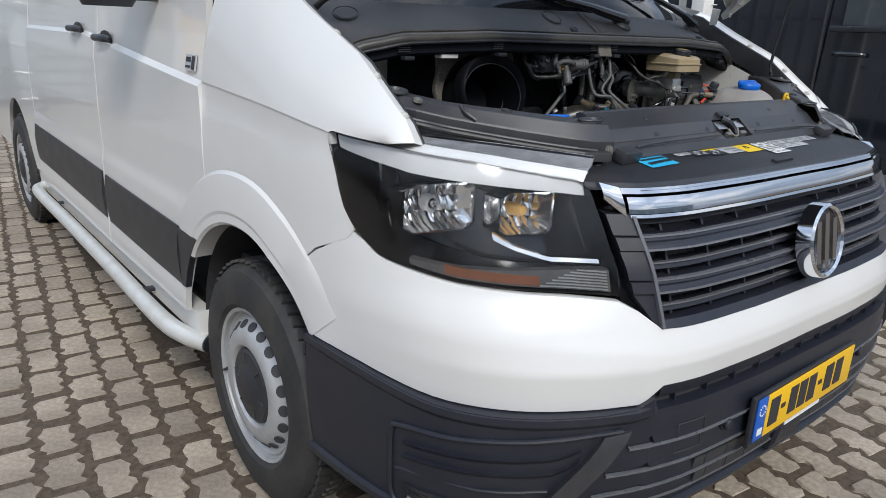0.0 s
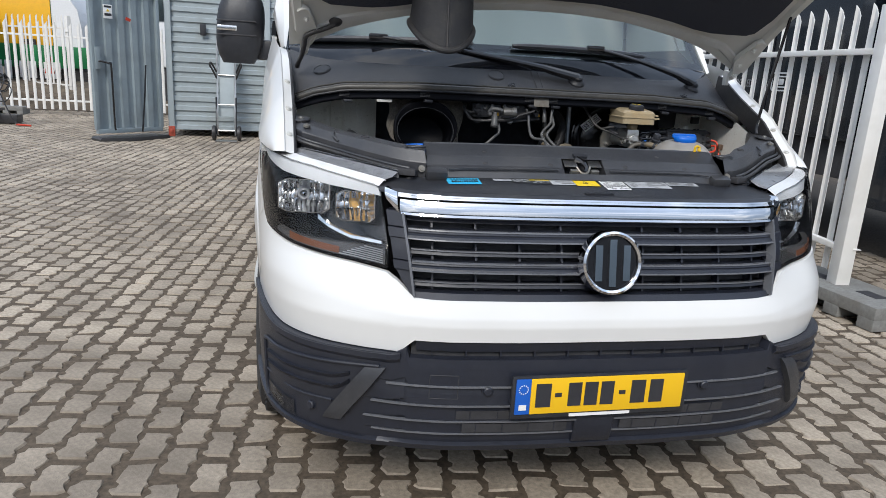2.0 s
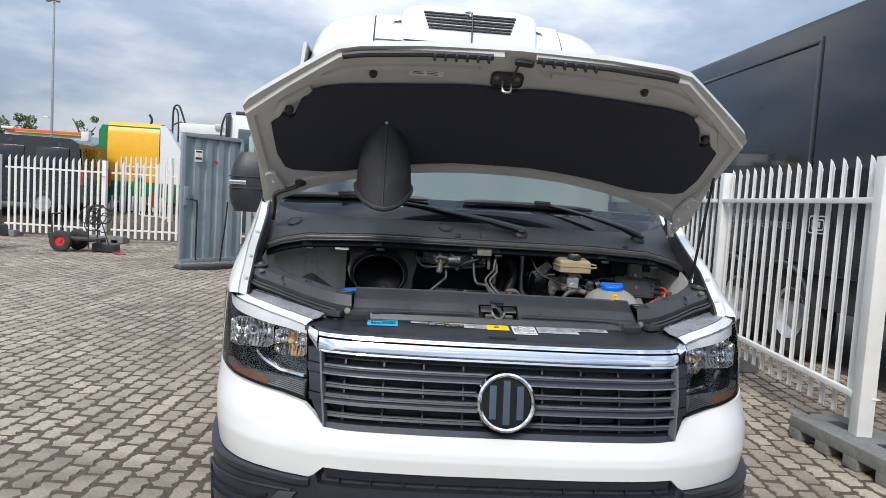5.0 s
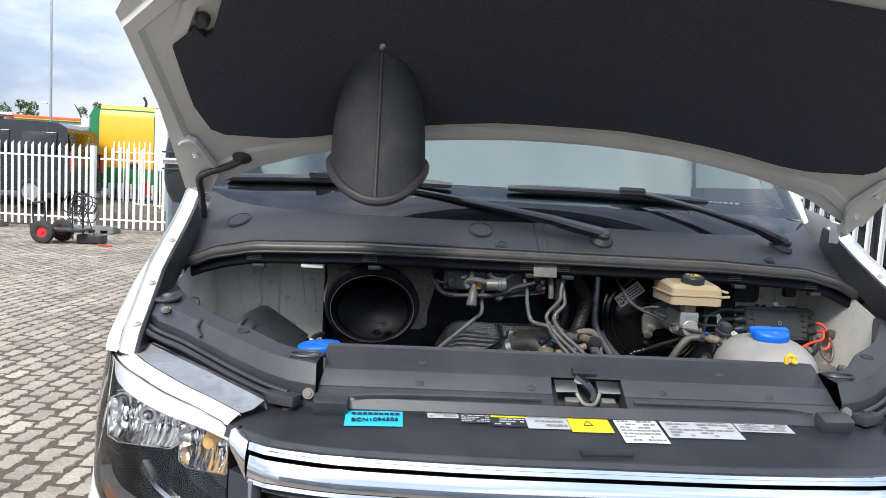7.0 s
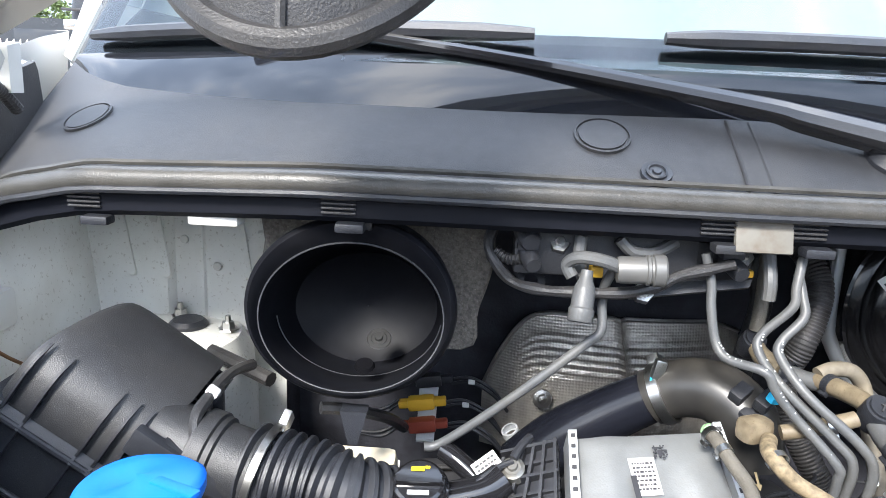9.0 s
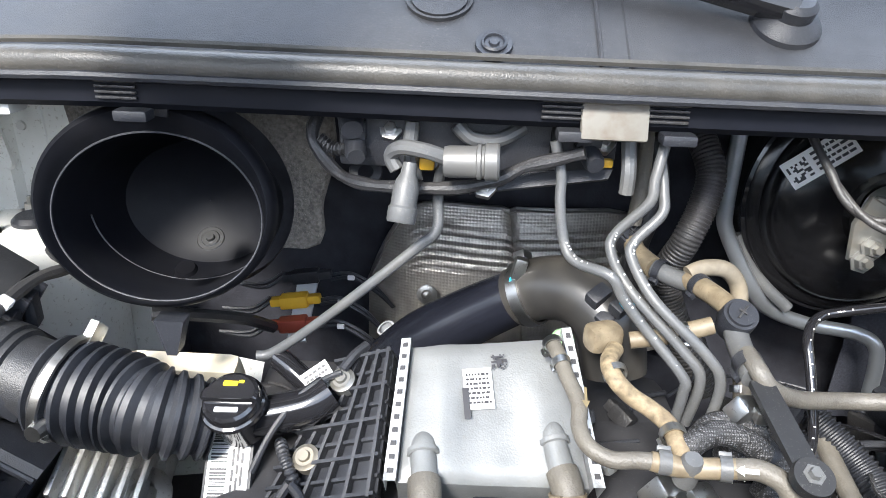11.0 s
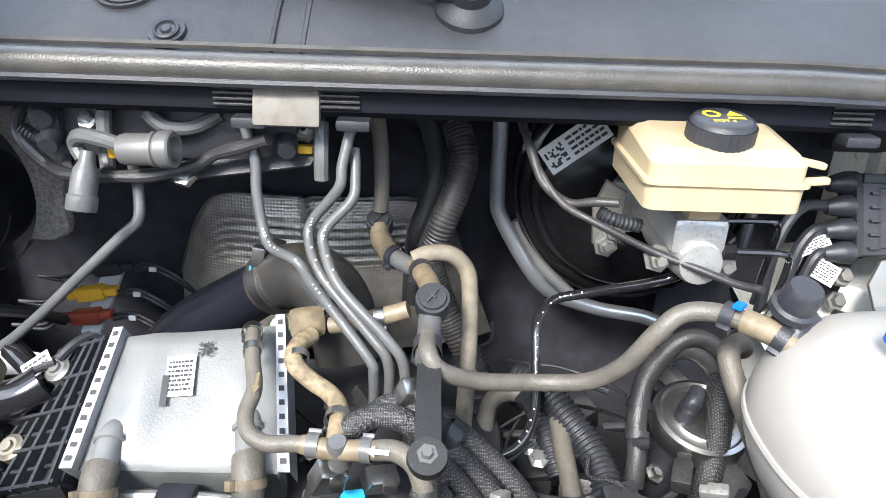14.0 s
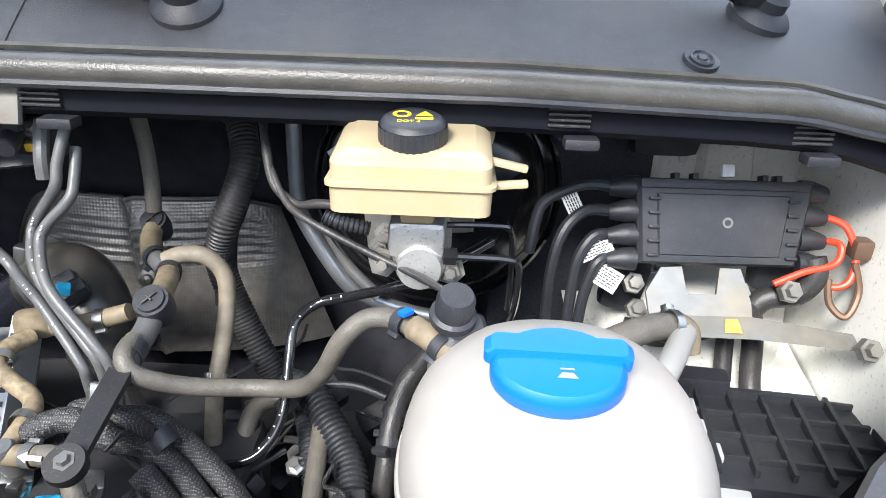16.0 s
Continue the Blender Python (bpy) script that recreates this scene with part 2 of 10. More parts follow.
ORANGE = mat("orange_plastic", (0.62, 0.36, 0.03), 0.5, var=0.1)
REDP = mat("red_plastic", (0.50, 0.045, 0.02), 0.45, var=0.1)
BROWNRED = mat("brown_connector", (0.26, 0.05, 0.03), 0.5, var=0.1)
PAPER = mat("white_label", (0.80, 0.80, 0.79), 0.5, var=0.02, scale=10)
PAPERG = mat("silver_label", (0.46, 0.475, 0.49), 0.45, var=0.03, scale=10)
PAPERB = mat("cyan_label", (0.03, 0.48, 0.78), 0.45, var=0.03, scale=10)
PLATEALU = mat("cooler_plate", (0.190, 0.197, 0.199), 0.45, metal=0.3, var=0.10, scale=40, bump=0.15, bscale=500, dirt=(0.25, 0.255, 0.255), dirt_amt=0.5, dscale=22, rvar=0.15, speck=0.35, sscale=300, speck_color=(0.20, 0.19, 0.17))
PAPERY = mat("yellow_label", (0.88, 0.62, 0.02), 0.45, var=0.03, scale=10)
INK = mat("print_ink", (0.03, 0.03, 0.035), 0.5, var=0.1)
FAINT = mat("faint_print", (0.22, 0.22, 0.23), 0.5, var=0.1)
PLATEY = mat("plate_yellow", (0.85, 0.50, 0.012), 0.4, var=0.02, scale=10)
PLATEB = mat("plate_blue", (0.01, 0.11, 0.50), 0.4, var=0.02, scale=10)
LENS = glass_mat("clear_lens", (0.96, 0.975, 0.99), 0.10, 1.5)
GLASS = glass_mat("windscreen_glass", (0.74, 0.86, 0.86), 0.01, 1.72)
HEADLINER = mat("headliner_cloth", (0.33, 0.365, 0.37), 0.9, var=0.05, scale=60)
DARKGLASS = glass_mat("dark_glass", (0.42, 0.48, 0.48), 0.01)
FRIT = mat("glass_border", (0.010, 0.011, 0.014), 0.03, var=0.1, rvar=0.03)
REFLECT = mat("lamp_reflector", (0.93, 0.93, 0.93), 0.16, metal=1.0, var=0.03, rvar=0.04)
AMBER = mat("amber_lens", (0.20, 0.085, 0.05), 0.2, var=0.1)
LIT = mat("amber_bulb", (0.85, 0.50, 0.16), 0.2, var=0.05)
CABIN = mat("cabin_trim", (0.055, 0.056, 0.06), 0.7, var=0.15, scale=30)
FENCEW = mat("fence_paint", (0.76, 0.75, 0.72), 0.42, var=0.03, scale=9, dirt=(0.50, 0.46, 0.40), dirt_amt=0.3, dscale=5)
BLUEGREY = mat("container_paint", (0.235, 0.285, 0.31), 0.45, var=0.05, scale=8, dirt=(0.14, 0.15, 0.15), dirt_amt=0.35, dscale=2.2)
CONTGREY = mat("container_grey", (0.33, 0.38, 0.40), 0.5, var=0.05, scale=8, dirt=(0.20, 0.21, 0.20), dirt_amt=0.35, dscale=2.2)
CONCRETE = mat("concrete", (0.20, 0.20, 0.19), 0.85, var=0.15, scale=40, bump=0.6, bscale=150, dirt=(0.12, 0.10, 0.08), dirt_amt=0.5, dscale=5, speck=0.4, sscale=200, speck_color=(0.09, 0.08, 0.07))
DARKPAINT = mat("dark_truck_paint", (0.008, 0.011, 0.016), 0.10, var=0.08, scale=3, coat=0.6, rvar=0.04)
GREENP = mat("green_paint", (0.012, 0.20, 0.065), 0.4, var=0.06, dirt=(0.03, 0.10, 0.05), dirt_amt=0.3)
YELLOWP = mat("yellow_paint", (0.80, 0.42, 0.015), 0.4, var=0.04, dirt=(0.55, 0.30, 0.03), dirt_amt=0.25)
TRUCKW = mat("truck_white", (0.74, 0.75, 0.76), 0.35, var=0.03)
FARBLACK = mat("far_van_paint", (0.022, 0.025, 0.030), 0.25, var=0.08, coat=0.4)
LEAF = mat("leaves", (0.095, 0.135, 0.040), 0.6, var=0.5, scale=3, island=0.45)
BARK = mat("bark", (0.10, 0.075, 0.05), 0.9, var=0.3, scale=20)
RUST = mat("red_primer", (0.36, 0.055, 0.03), 0.6, var=0.2, dirt=(0.16, 0.07, 0.04), dirt_amt=0.4)
REDRIM = mat("red_rim", (0.60, 0.03, 0.035), 0.4, var=0.08)
BANK = mat("earth_bank", (0.115, 0.09, 0.065), 0.95, var=0.4, scale=6, bump=0.8, bscale=20)
PAVER = mat("paver_stone", (0.365, 0.308, 0.240), 0.85, var=0.24, scale=55, bump=0.8, bscale=180, dirt=(0.17, 0.142, 0.11), dirt_amt=0.6, dscale=3.1, island=0.20, stain=0.6, speck=0.5, sscale=170, speck_color=(0.12, 0.10, 0.08))
SOIL = mat("joint_soil", (0.088, 0.066, 0.045), 0.95, var=0.35, scale=50, bump=0.8, bscale=120)

# ---- mesh tools ----
class Mesh:
    """Collects points and faces for one part."""

    def __init__(self):
        self.v, self.f = [], []

    def add(self, verts, faces):
        k = len(self.v)
        self.v += [tuple(p) for p in verts]
        self.f += [tuple(i + k for i in f) for f in faces]
        return self

    def grid(self, rows, close_u=False, close_v=False):
        nu, nv = len(rows), len(rows[0])
        faces = []
        for i in range(nu if close_u else nu - 1):
            for j in range(nv if close_v else nv - 1):
                a, b = (i + 1) % nu, (j + 1) % nv
                faces.append((i * nv + j, a * nv + j, a * nv + b, i * nv + b))
        return self.add([p for r in rows for p in r], faces)

    def box(self, c, s, m=None, bevel=0.0):
        """A box round c of size s, turned by m, with its edges cut."""
        bm = bmesh.new()
        bmesh.ops.create_cube(bm, size=1)
        bmesh.ops.scale(bm, vec=s, verts=bm.verts)
        if bevel:
            bmesh.ops.bevel(bm, geom=bm.edges[:], offset=min(bevel, min(s) * 0.45), segments=2, affect="EDGES", profile=0.6)
        t = Matrix.Translation(c) @ (m or Matrix())
        bm.verts.index_update()
        self.add([t @ v.co for v in bm.verts], [[v.index for v in f.verts] for f in bm.faces])
        bm.free()
        return self

    def lathe(self, profile, m=None, n=28):
        """(radius, height) pairs turned round the local z axis."""
        m = m or Matrix()
        rows = [[m @ Vector((r * math.cos(6.283185 * k / n), r * math.sin(6.283185 * k / n), h)) for k in range(n)] for r, h in profile]
        return self.grid(rows, close_v=True)

    def prism(self, outline, depth, m=None, cut=0.0):
        """A closed outline (x, y) raised along local z by depth, its top edge cut back a little."""
        m = m or Matrix()
        n = len(outline)
        cx, cy = sum(p[0] for p in outline) / n, sum(p[1] for p in outline) / n
        def shrink(k):
            return [(cx + (x - cx) * k, cy + (y - cy) * k) for x, y in outline]
        size = max(max(abs(x - cx), abs(y - cy)) for x, y in outline)
        k = 1 - cut / size if size else 1
        rings = [(outline, 0), (outline, depth - cut), (shrink(k), depth)] if cut else [(outline, 0), (outline, depth)]
        verts = [m @ Vector((x, y, z)) for ring, z in rings for x, y in ring]
        faces = [(i * n + j, i * n + (j + 1) % n, (i + 1) * n + (j + 1) % n, (i + 1) * n + j) for i in range(len(rings) - 1) for j in range(n)]
        faces += [tuple(range((len(rings) - 1) * n, len(rings) * n)), tuple(reversed(range(n)))]
        return self.add(verts, faces)

    def tube(self, path, r, n=12, smooth=5, ends=True, ripple=0.0, pitch=0.008, wave=0.0):
        """A round bar along a smoothed path; ripple makes it corrugated; r may be a list, one a point."""
        pts = [Vector(p) for p in path]
        rs = list(r) if isinstance(r, (list, tuple)) else [r] * len(pts)
        P, R = [], []
        for i in range(len(pts) - 1):
            p0, p1, p2, p3 = pts[max(i - 1, 0)], pts[i], pts[i + 1], pts[min(i + 2, len(pts) - 1)]
            k = smooth
            if ripple:
                k = max(4, int((p2 - p1).length / pitch * 4))
            for j in range(k):
                t = j / k
                P.append(0.5 * (2 * p1 + (p2 - p0) * t + (2 * p0 - 5 * p1 + 4 * p2 - p3) * t * t + (3 * p1 - p0 - 3 * p2 + p3) * t ** 3))
                R.append(rs[i] + (rs[i + 1] - rs[i]) * t)
        P.append(pts[-1]), R.append(rs[-1])
        d = (P[1] - P[0]).normalized()
        u = d.orthogonal().normalized()
        rows, run = [], 0.0
        for i, p in enumerate(P):
            t = (P[min(i + 1, len(P) - 1)] - P[max(i - 1, 0)]).normalized()
            u = (u - t * u.dot(t)).normalized()
            w = t.cross(u)
            if i:
                run += (p - P[i - 1]).length
            rr = R[i] * (1 + ripple * (1 if i % 4 in (1, 2) else -1)) if ripple else R[i]
            rr *= 1 + wave * math.sin(run * 140)
            rows.append([p + rr * (math.cos(6.283185 * k / n) * u + math.sin(6.283185 * k / n) * w) for k in range(n)])
        self.grid(rows, close_v=True)
        if ends:
            k = len(self.v) - n
            self.f.append(tuple(range(k, k + n)))
            k0 = len(self.v) - n * len(rows)
            self.f.append(tuple(reversed(range(k0, k0 + n))))
        return self


def frame_to(p, z, x=None):
    """A turn and place: local z along z, local x near x."""
    z = Vector(z).normalized()
    x = Vector(x) if x else z.orthogonal()
    x = (x - z * x.dot(z)).normalized()
    y = z.cross(x)
    return Matrix.Translation(p) @ Matrix((x, y, z)).transposed().to_4x4()


def part(name, mesh, material, parent=None, label="", sharp=32.0, flat=False):
    """Links a Mesh as one object under a thing or a part."""
    data = bpy.data.meshes.new(name)
    data.from_pydata(mesh.v, [], mesh.f)
    data.validate()
    bm = bmesh.new()
    bm.from_mesh(data)
    bmesh.ops.recalc_face_normals(bm, faces=bm.faces)
    bm.to_mesh(data)
    bm.free()
    if not flat:
        data.polygons.foreach_set("use_smooth", [True] * len(data.polygons))
        data.set_sharp_from_angle(angle=radians(sharp))
    data.materials.append(material)
    ob = new(name, data)
    if parent:
        ob.parent = parent
    if label:
        ob["label"] = label
    return ob


def thing(name, label, category, place=(0, 0, 0), group="", kind=""):
    ob = new(name)
    ob.empty_display_size = 0.1
    ob.location = place
    return tagged(ob, label, category, group, kind)


def ngon(r, n, cx=0.0, cy=0.0, turn=0.0, rx=None):
    return [(cx + (rx or r) * math.cos(6.283185 * k / n + turn), cy + r * math.sin(6.283185 * k / n + turn)) for k in range(n)]


def rrect(w, h, r, n=4):
    """Outline of a rectangle with round corners."""
    out = []
    for cx, cy, a in ((w / 2 - r, h / 2 - r, 0), (-w / 2 + r, h / 2 - r, 90), (-w / 2 + r, -h / 2 + r, 180), (w / 2 - r, -h / 2 + r, 270)):
        out += [(cx + r * math.cos(radians(a + 90 * k / n)), cy + r * math.sin(radians(a + 90 * k / n))) for k in range(n + 1)]
    return out


def interp(x, xs, ys):
    return float(np.interp(x, xs, ys))


def sign_text(words, size, m4, material, parent, name="lettering"):
    """Words in the built-in font, as a mesh of their own."""
    c = bpy.data.curves.new(name, "FONT")
    c.body, c.size, c.extrude = words, size, .001
    o = new(name, c)
    bpy.context.view_layer.update()
    data = bpy.data.meshes.new_from_object(o.evaluated_get(bpy.context.evaluated_depsgraph_get()))
    bpy.data.objects.remove(o)
    data.materials.append(material)
    t = new(name, data)
    t.parent = parent
    t.matrix_local = m4
    return t

# ---- the van: body skin ----
PLAN = [(0, 0), (.3, .004), (.5, .024), (.6, .053), (.66, .088), (.74, .165), (.82, .265), (.9, .40), (.95, .51), (.98, .63), (.995, .8), (1.0, 1.0), (1.005, 1.4), (1.005, 3.0), (1.0, 5.0), (.985, 5.95)]
def dense_plan():
    pts = np.array(PLAN); n = len(pts); out = []
    for i in range(n - 1):
        p0 = pts[i - 1] if i else pts[1] * (-1, 1)
        p1, p2 = pts[i], pts[i + 1]
        p3 = pts[i + 2] if i + 2 < n else 2 * p2 - p1
        d1, d0, d2 = np.linalg.norm(p2 - p1), np.linalg.norm(p1 - p0), np.linalg.norm(p3 - p2)
        m1 = ((p1 - p0) / d0 * d1 + (p2 - p1) / d1 * d0) / (d0 + d1) * d1
        m2 = ((p2 - p1) / d1 * d2 + (p3 - p2) / d2 * d1) / (d1 + d2) * d1
        for k in range(24):
            t = k / 24
            out.append((2*t**3-3*t*t+1)*p1 + (t**3-2*t*t+t)*m1 + (-2*t**3+3*t*t)*p2 + (t**3-t*t)*m2)
    out.append(pts[-1])
    return np.array(out)
DENSE = dense_plan()
# the front corners are squarer than the smooth plan: how far each point moves out
CORNER = [(.5, .022), (.6, .050), (.66, .075), (.74, .112), (.80, .148), (.865, .208), (.905, .265), (.935, .335), (.953, .40), (.972, .50), (.986, .63), (.997, .8), (1.0, 1.0)]
ARC = np.concatenate(([0], np.cumsum(np.linalg.norm(np.diff(DENSE, axis=0), axis=1))))
def corner_offsets():
    out = []
    for i, (x, y) in enumerate(DENSE):
        a, b = DENSE[max(0, i - 1)], DENSE[min(len(DENSE) - 1, i + 1)]
        d = (b - a) / np.linalg.norm(b - a)
        nx, ny, best = d[1], -d[0], 0.0
        for (x0, y0), (x1, y1) in zip(CORNER, CORNER[1:]):
            ex, ey = x1 - x0, y1 - y0
            det = nx * -ey + ex * ny
            if abs(det) < 1e-9:
                continue
            k = ((x0 - x) * -ey + ex * (y0 - y)) / det
            u = (nx * (y0 - y) - ny * (x0 - x)) / det
            if 0 <= u <= 1 and abs(k) < .08:
                best = k
        out.append(max(0.0, best))
    return np.convolve(np.pad(out, 12, mode="edge"), np.ones(25) / 25, "valid")


BULGE = corner_offsets()


def skin(s, z, out=0.0):
    a = abs(s); sg = 1 if s >= 0 else -1
    x, y = np.interp(a, ARC, DENSE[:, 0]), np.interp(a, ARC, DENSE[:, 1])
    e = .004
    tx = np.interp(a + e, ARC, DENSE[:, 0]) - np.interp(a - e, ARC, DENSE[:, 0]) if a > e else 1
    ty = np.interp(a + e, ARC, DENSE[:, 1]) - np.interp(a - e, ARC, DENSE[:, 1]) if a > e else 0
    l = 1e-9 + (tx * tx + ty * ty) ** .5
    nx, ny = ty / l, -tx / l
    out = out + float(np.interp(a, ARC, BULGE))
    back = np.interp(z, [.24, .36, .52, .64, .72, .79, .92, 1.02, 1.08, 1.14, 1.3], [.075, .03, .004, 0, .006, .03, .056, .100, .122, .155, .3])
    w = np.interp(x, [.6, .8, .95, 1.0], [1, .75, .3, 0])
    lean = np.interp(z, [.72, .80, .86, .95, 1.05], [0, .3, .75, .95, 1]) * np.interp(x, [.45, .55, .6, .685, .84, .95, 1.0], [0, .004, .022, .058, .06, .04, 0])
    tum = np.interp(z, [.2, .5, 1.0, 1.2, 1.32, 1.9, 2.3, 2.45, 2.56], [.02, .004, 0, .008, .03, .085, .13, .19, .32])
    px = sg * (x * (1 - tum) + out * nx)
    py = y + back * w + lean + out * ny
    return (px, py - .028 * px * float(np.interp(py, [.6, 1.0], [1, 0])), z)


def patch(mesh, cols, nz=8, out=0.0, depth=0.018, side=1):
    """A piece of body skin: columns (s_low, z_low, s_high, z_high), with its edges turned in. out: metres proud, or a function of (s, t)."""
    rows, inner = [], []
    for a, z0, b, z1 in cols:
        r, q = [], []
        for k in range(nz + 1):
            t = k / nz
            s, z = a + (b - a) * t, z0 + (z1 - z0) * t
            o = out(s, t) if callable(out) else out
            r.append(skin(side * s, z, o))
            q.append(skin(side * s, z, o - depth))
        rows.append(r), inner.append(q)
    mesh.grid(rows)
    rim = lambda g: [c[0] for c in g] + [p for p in g[-1][1:]] + [c[-1] for c in reversed(g[:-1])] + [p for p in reversed(g[0][1:-1])]
    mesh.grid([rim(rows), rim(inner)], close_v=True)
    return mesh


def frange(a, b, n):
    return [a + (b - a) * k / (n - 1) for k in range(n)]


van = thing("delivery_van", "white panel van with open bonnet and black bumper on pavers", "van")
SIDES = (("right", -1), ("left", 1))
ARCH_S, ARCH_Z, ARCH_R = 1.755, 0.375, 0.455

# white band of the front bumper
def band_low(s):
    return interp(s, [0, .548, .592, 1.0, 1.2, 1.402, 1.499], [.676, .676, .637, .634, .652, .658, .772])


def band_high(s):
    return interp(s, [0, .545, .612, .7, .92, 1.10, 1.165, 1.19, 1.342, 1.499], [.792, .792, .850, .860, .880, .905, .945, .930, .872, .775])


def band_form(s, t):
    """Upper face, a crease, and a lower face that falls back."""
    a = abs(s)
    z = band_low(a) + (band_high(a) - band_low(a)) * t
    zc = interp(a, [0, .52, .64, .78, 1.0, 1.3], [.742, .742, .752, .775, .785, .775])
    fade = interp(a, [0, .9, 1.2, 1.35], [1, 1, .4, 0])
    return fade * (.010 - .020 * max(0.0, zc - z) / .10 - .006 * max(0.0, (z - zc) / .10) ** 2)


m = Mesh()
patch(m, [(s, band_low(abs(s)), s, band_high(abs(s))) for s in [-x for x in reversed(frange(.56, 1.497, 30))] + frange(-.548, .548, 23) + frange(.56, 1.497, 30)], 22,
      out=band_form)
part("bumper_band", m, WHITE, van)

# fenders, flares
def shoulder(s):
    return interp(s, [1.25, 1.278, 1.565, 1.985], [1.140, 1.143, 1.168, 1.195])


LIP_Y, LIP_Z = [.445, .474, .56, .638, .826, .95, 1.1, 1.3], [1.136, 1.178, 1.24, 1.30, 1.385, 1.45, 1.485, 1.515]


def bonnet_edge(s, sd):
    y = interp(s, [1.03, 1.25, 1.565, 1.985], [.445, .58, .84, 1.2])
    return (sd * interp(y, [.445, .6, .9, 1.2], [.898, .904, .916, .950]), y, interp(y, LIP_Y, LIP_Z))


for nm, sd in SIDES:
    m = Mesh()
    cols = []
    for s in frange(1.25, 1.985, 32):
        low = interp(s, [1.19, 1.342, 1.499], [.925, .878, .778]) if s < 1.499 else ARCH_Z + math.sqrt(max(.02, (ARCH_R + .06) ** 2 - (s - ARCH_S) ** 2))
        cols.append((s + (0.09 * max(0, (s - 1.6) / .385) ** 2), low, s, shoulder(s)))
    patch(m, cols, 12, out=lambda s, t: -.004 * math.exp(-((t - .86) / .09) ** 2), side=sd)
    patch(m, [(s, interp(s, [1.165, 1.19, 1.25], [.948, .926, .906]), s, interp(s, [1.165, 1.20, 1.225, 1.25], [.950, .998, 1.058, 1.113])) for s in frange(1.168, 1.25, 8)], 6, side=sd)
    # upper flank from the shoulder line to the bonnet edge
    rows = []
    for s in frange(1.035, 1.985, 40):
        a = Vector(skin(sd * s, interp(s, [1.03, 1.15, 1.25], [1.134, 1.140, 1.146]) if s < 1.25 else shoulder(s), .002))
        e = Vector(bonnet_edge(s, sd))
        rows.append([a + (e - a) * t + Vector((sd * .012, -.004, .002)) * math.sin(math.pi * t) for t in (0, .06, .25, .5, .75, .94, 1.0)])
    m.grid(rows)
    fender = part("fender", m, WHITE, van)
    for a0, a1 in ((143.5, 37),):
        m = Mesh()
        rows, inner = [], []
        for k in range(33):
            a = radians(a0 + (a1 - a0) * k / 32)
            prof = [(0.150, 0.0008), (0.140, 0.008), (0.110, 0.013), (0.040, 0.016), (0.030, 0.013), (0.008, 0.014), (0.0, 0.006), (0.0, -0.05)]
            fade = max(.12, min(1, (143.5 - math.degrees(a)) / 30))
            rows.append([skin(sd * (ARCH_S + (ARCH_R + d) * math.cos(a)), ARCH_Z + (ARCH_R + d) * math.sin(a), o * fade if o > 0 else o) for d, o in prof])
        m.grid(rows)
        part("arch_flare", m, WHITE, van, sharp=14)
    # wheel well
    m = Mesh()
    rows = []
    for k in range(25):
        a = radians(-12 + 204 * k / 24)
        y, z = 1.068 + 0.452 * math.cos(a), ARCH_Z + 0.452 * math.sin(a)
        rows.append([(sd * 0.955, y, z), (sd * 0.62, y, z), (sd * 0.60, 1.068 + .36 * math.cos(a), ARCH_Z + .36 * math.sin(a))])
    m.grid(rows)
    part("wheel_well", m, DEEP, van)

# doors and side panels, with crease, black strip and handles
def arch_top(s, r):
    return ARCH_Z + math.sqrt(max(0.0, r * r - (s - ARCH_S) ** 2))


def side_panel(name, s0, s1, z0, z1, sd, arch=0.0, n=14):
    """A door or flank, in three lifts that meet along the shoulder crease."""
    m = Mesh()
    crease = lambda s: min(1.195 + .078 * (s - 1.985), 1.30)
    foot = lambda s: max(z0, arch_top(s, arch)) if arch else z0
    cols = [s0 + (s1 - s0) * k / n for k in range(n + 1)]
    if arch:
        cols = frange(s0, ARCH_S + arch, 14) + [ARCH_S + arch + .004 + (s1 - ARCH_S - arch - .004) * k / n for k in range(n + 1)]
    def low(s, t):
        top = crease(s) - .016
        z = foot(s) + (top - foot(s)) * t
        return .009 * math.exp(-(top - z) / .10) + .008 * math.exp(-((z - .47) / .06) ** 2) + .007 * max(0.0, min(1.0, (.84 - z) / .05))
    def mid(s, t):
        return .009 - .012 * t
    def high(s, t):
        return -.003 * math.exp(-(z1 - crease(s)) * t / .05)
    patch(m, [(s, foot(s), s, crease(s) - .016) for s in cols], 60, out=low, side=sd)
    patch(m, [(s, crease(s) - .016, s, crease(s)) for s in cols], 2, out=mid, side=sd)
    patch(m, [(s, crease(s), s, z1) for s in cols], 30, out=high, side=sd)
    return part(name, m, WHITE, van)


def strip(s0, s1, z0, z1, sd, parent):
    m = Mesh()
    patch(m, [(s, z0 + .012 * (s - s0), s, z1 + .012 * (s - s0)) for s in frange(s0, s1, 12)], 4, out=lambda s, t: 0.012 + 0.008 * math.sin(math.pi * t), depth=0.02, side=sd)
    part("side_moulding", m, BLACK, parent, "black side moulding")


def handle(s, z, sd, parent):
    m = Mesh()
    m.tube([skin(sd * (s - .09), z, .012), skin(sd * (s - .06), z + .004, .030), skin(sd * s, z + .005, .034), skin(sd * (s + .06), z + .004, .030), skin(sd * (s + .09), z, .012)], [.012, .014, .013, .014, .012], 10)
    m.add(*_disc(skin(sd * s, z - .003, .004), sd, .095, .035))
    part("door_handle", m, BLACK, parent, "black door handle")


def _disc(c, sd, a, b):
    ring = [(c[0], c[1] + a * math.cos(k * .5236), c[2] + b * math.sin(k * .5236)) for k in range(12)]
    return ring, [tuple(range(12))]


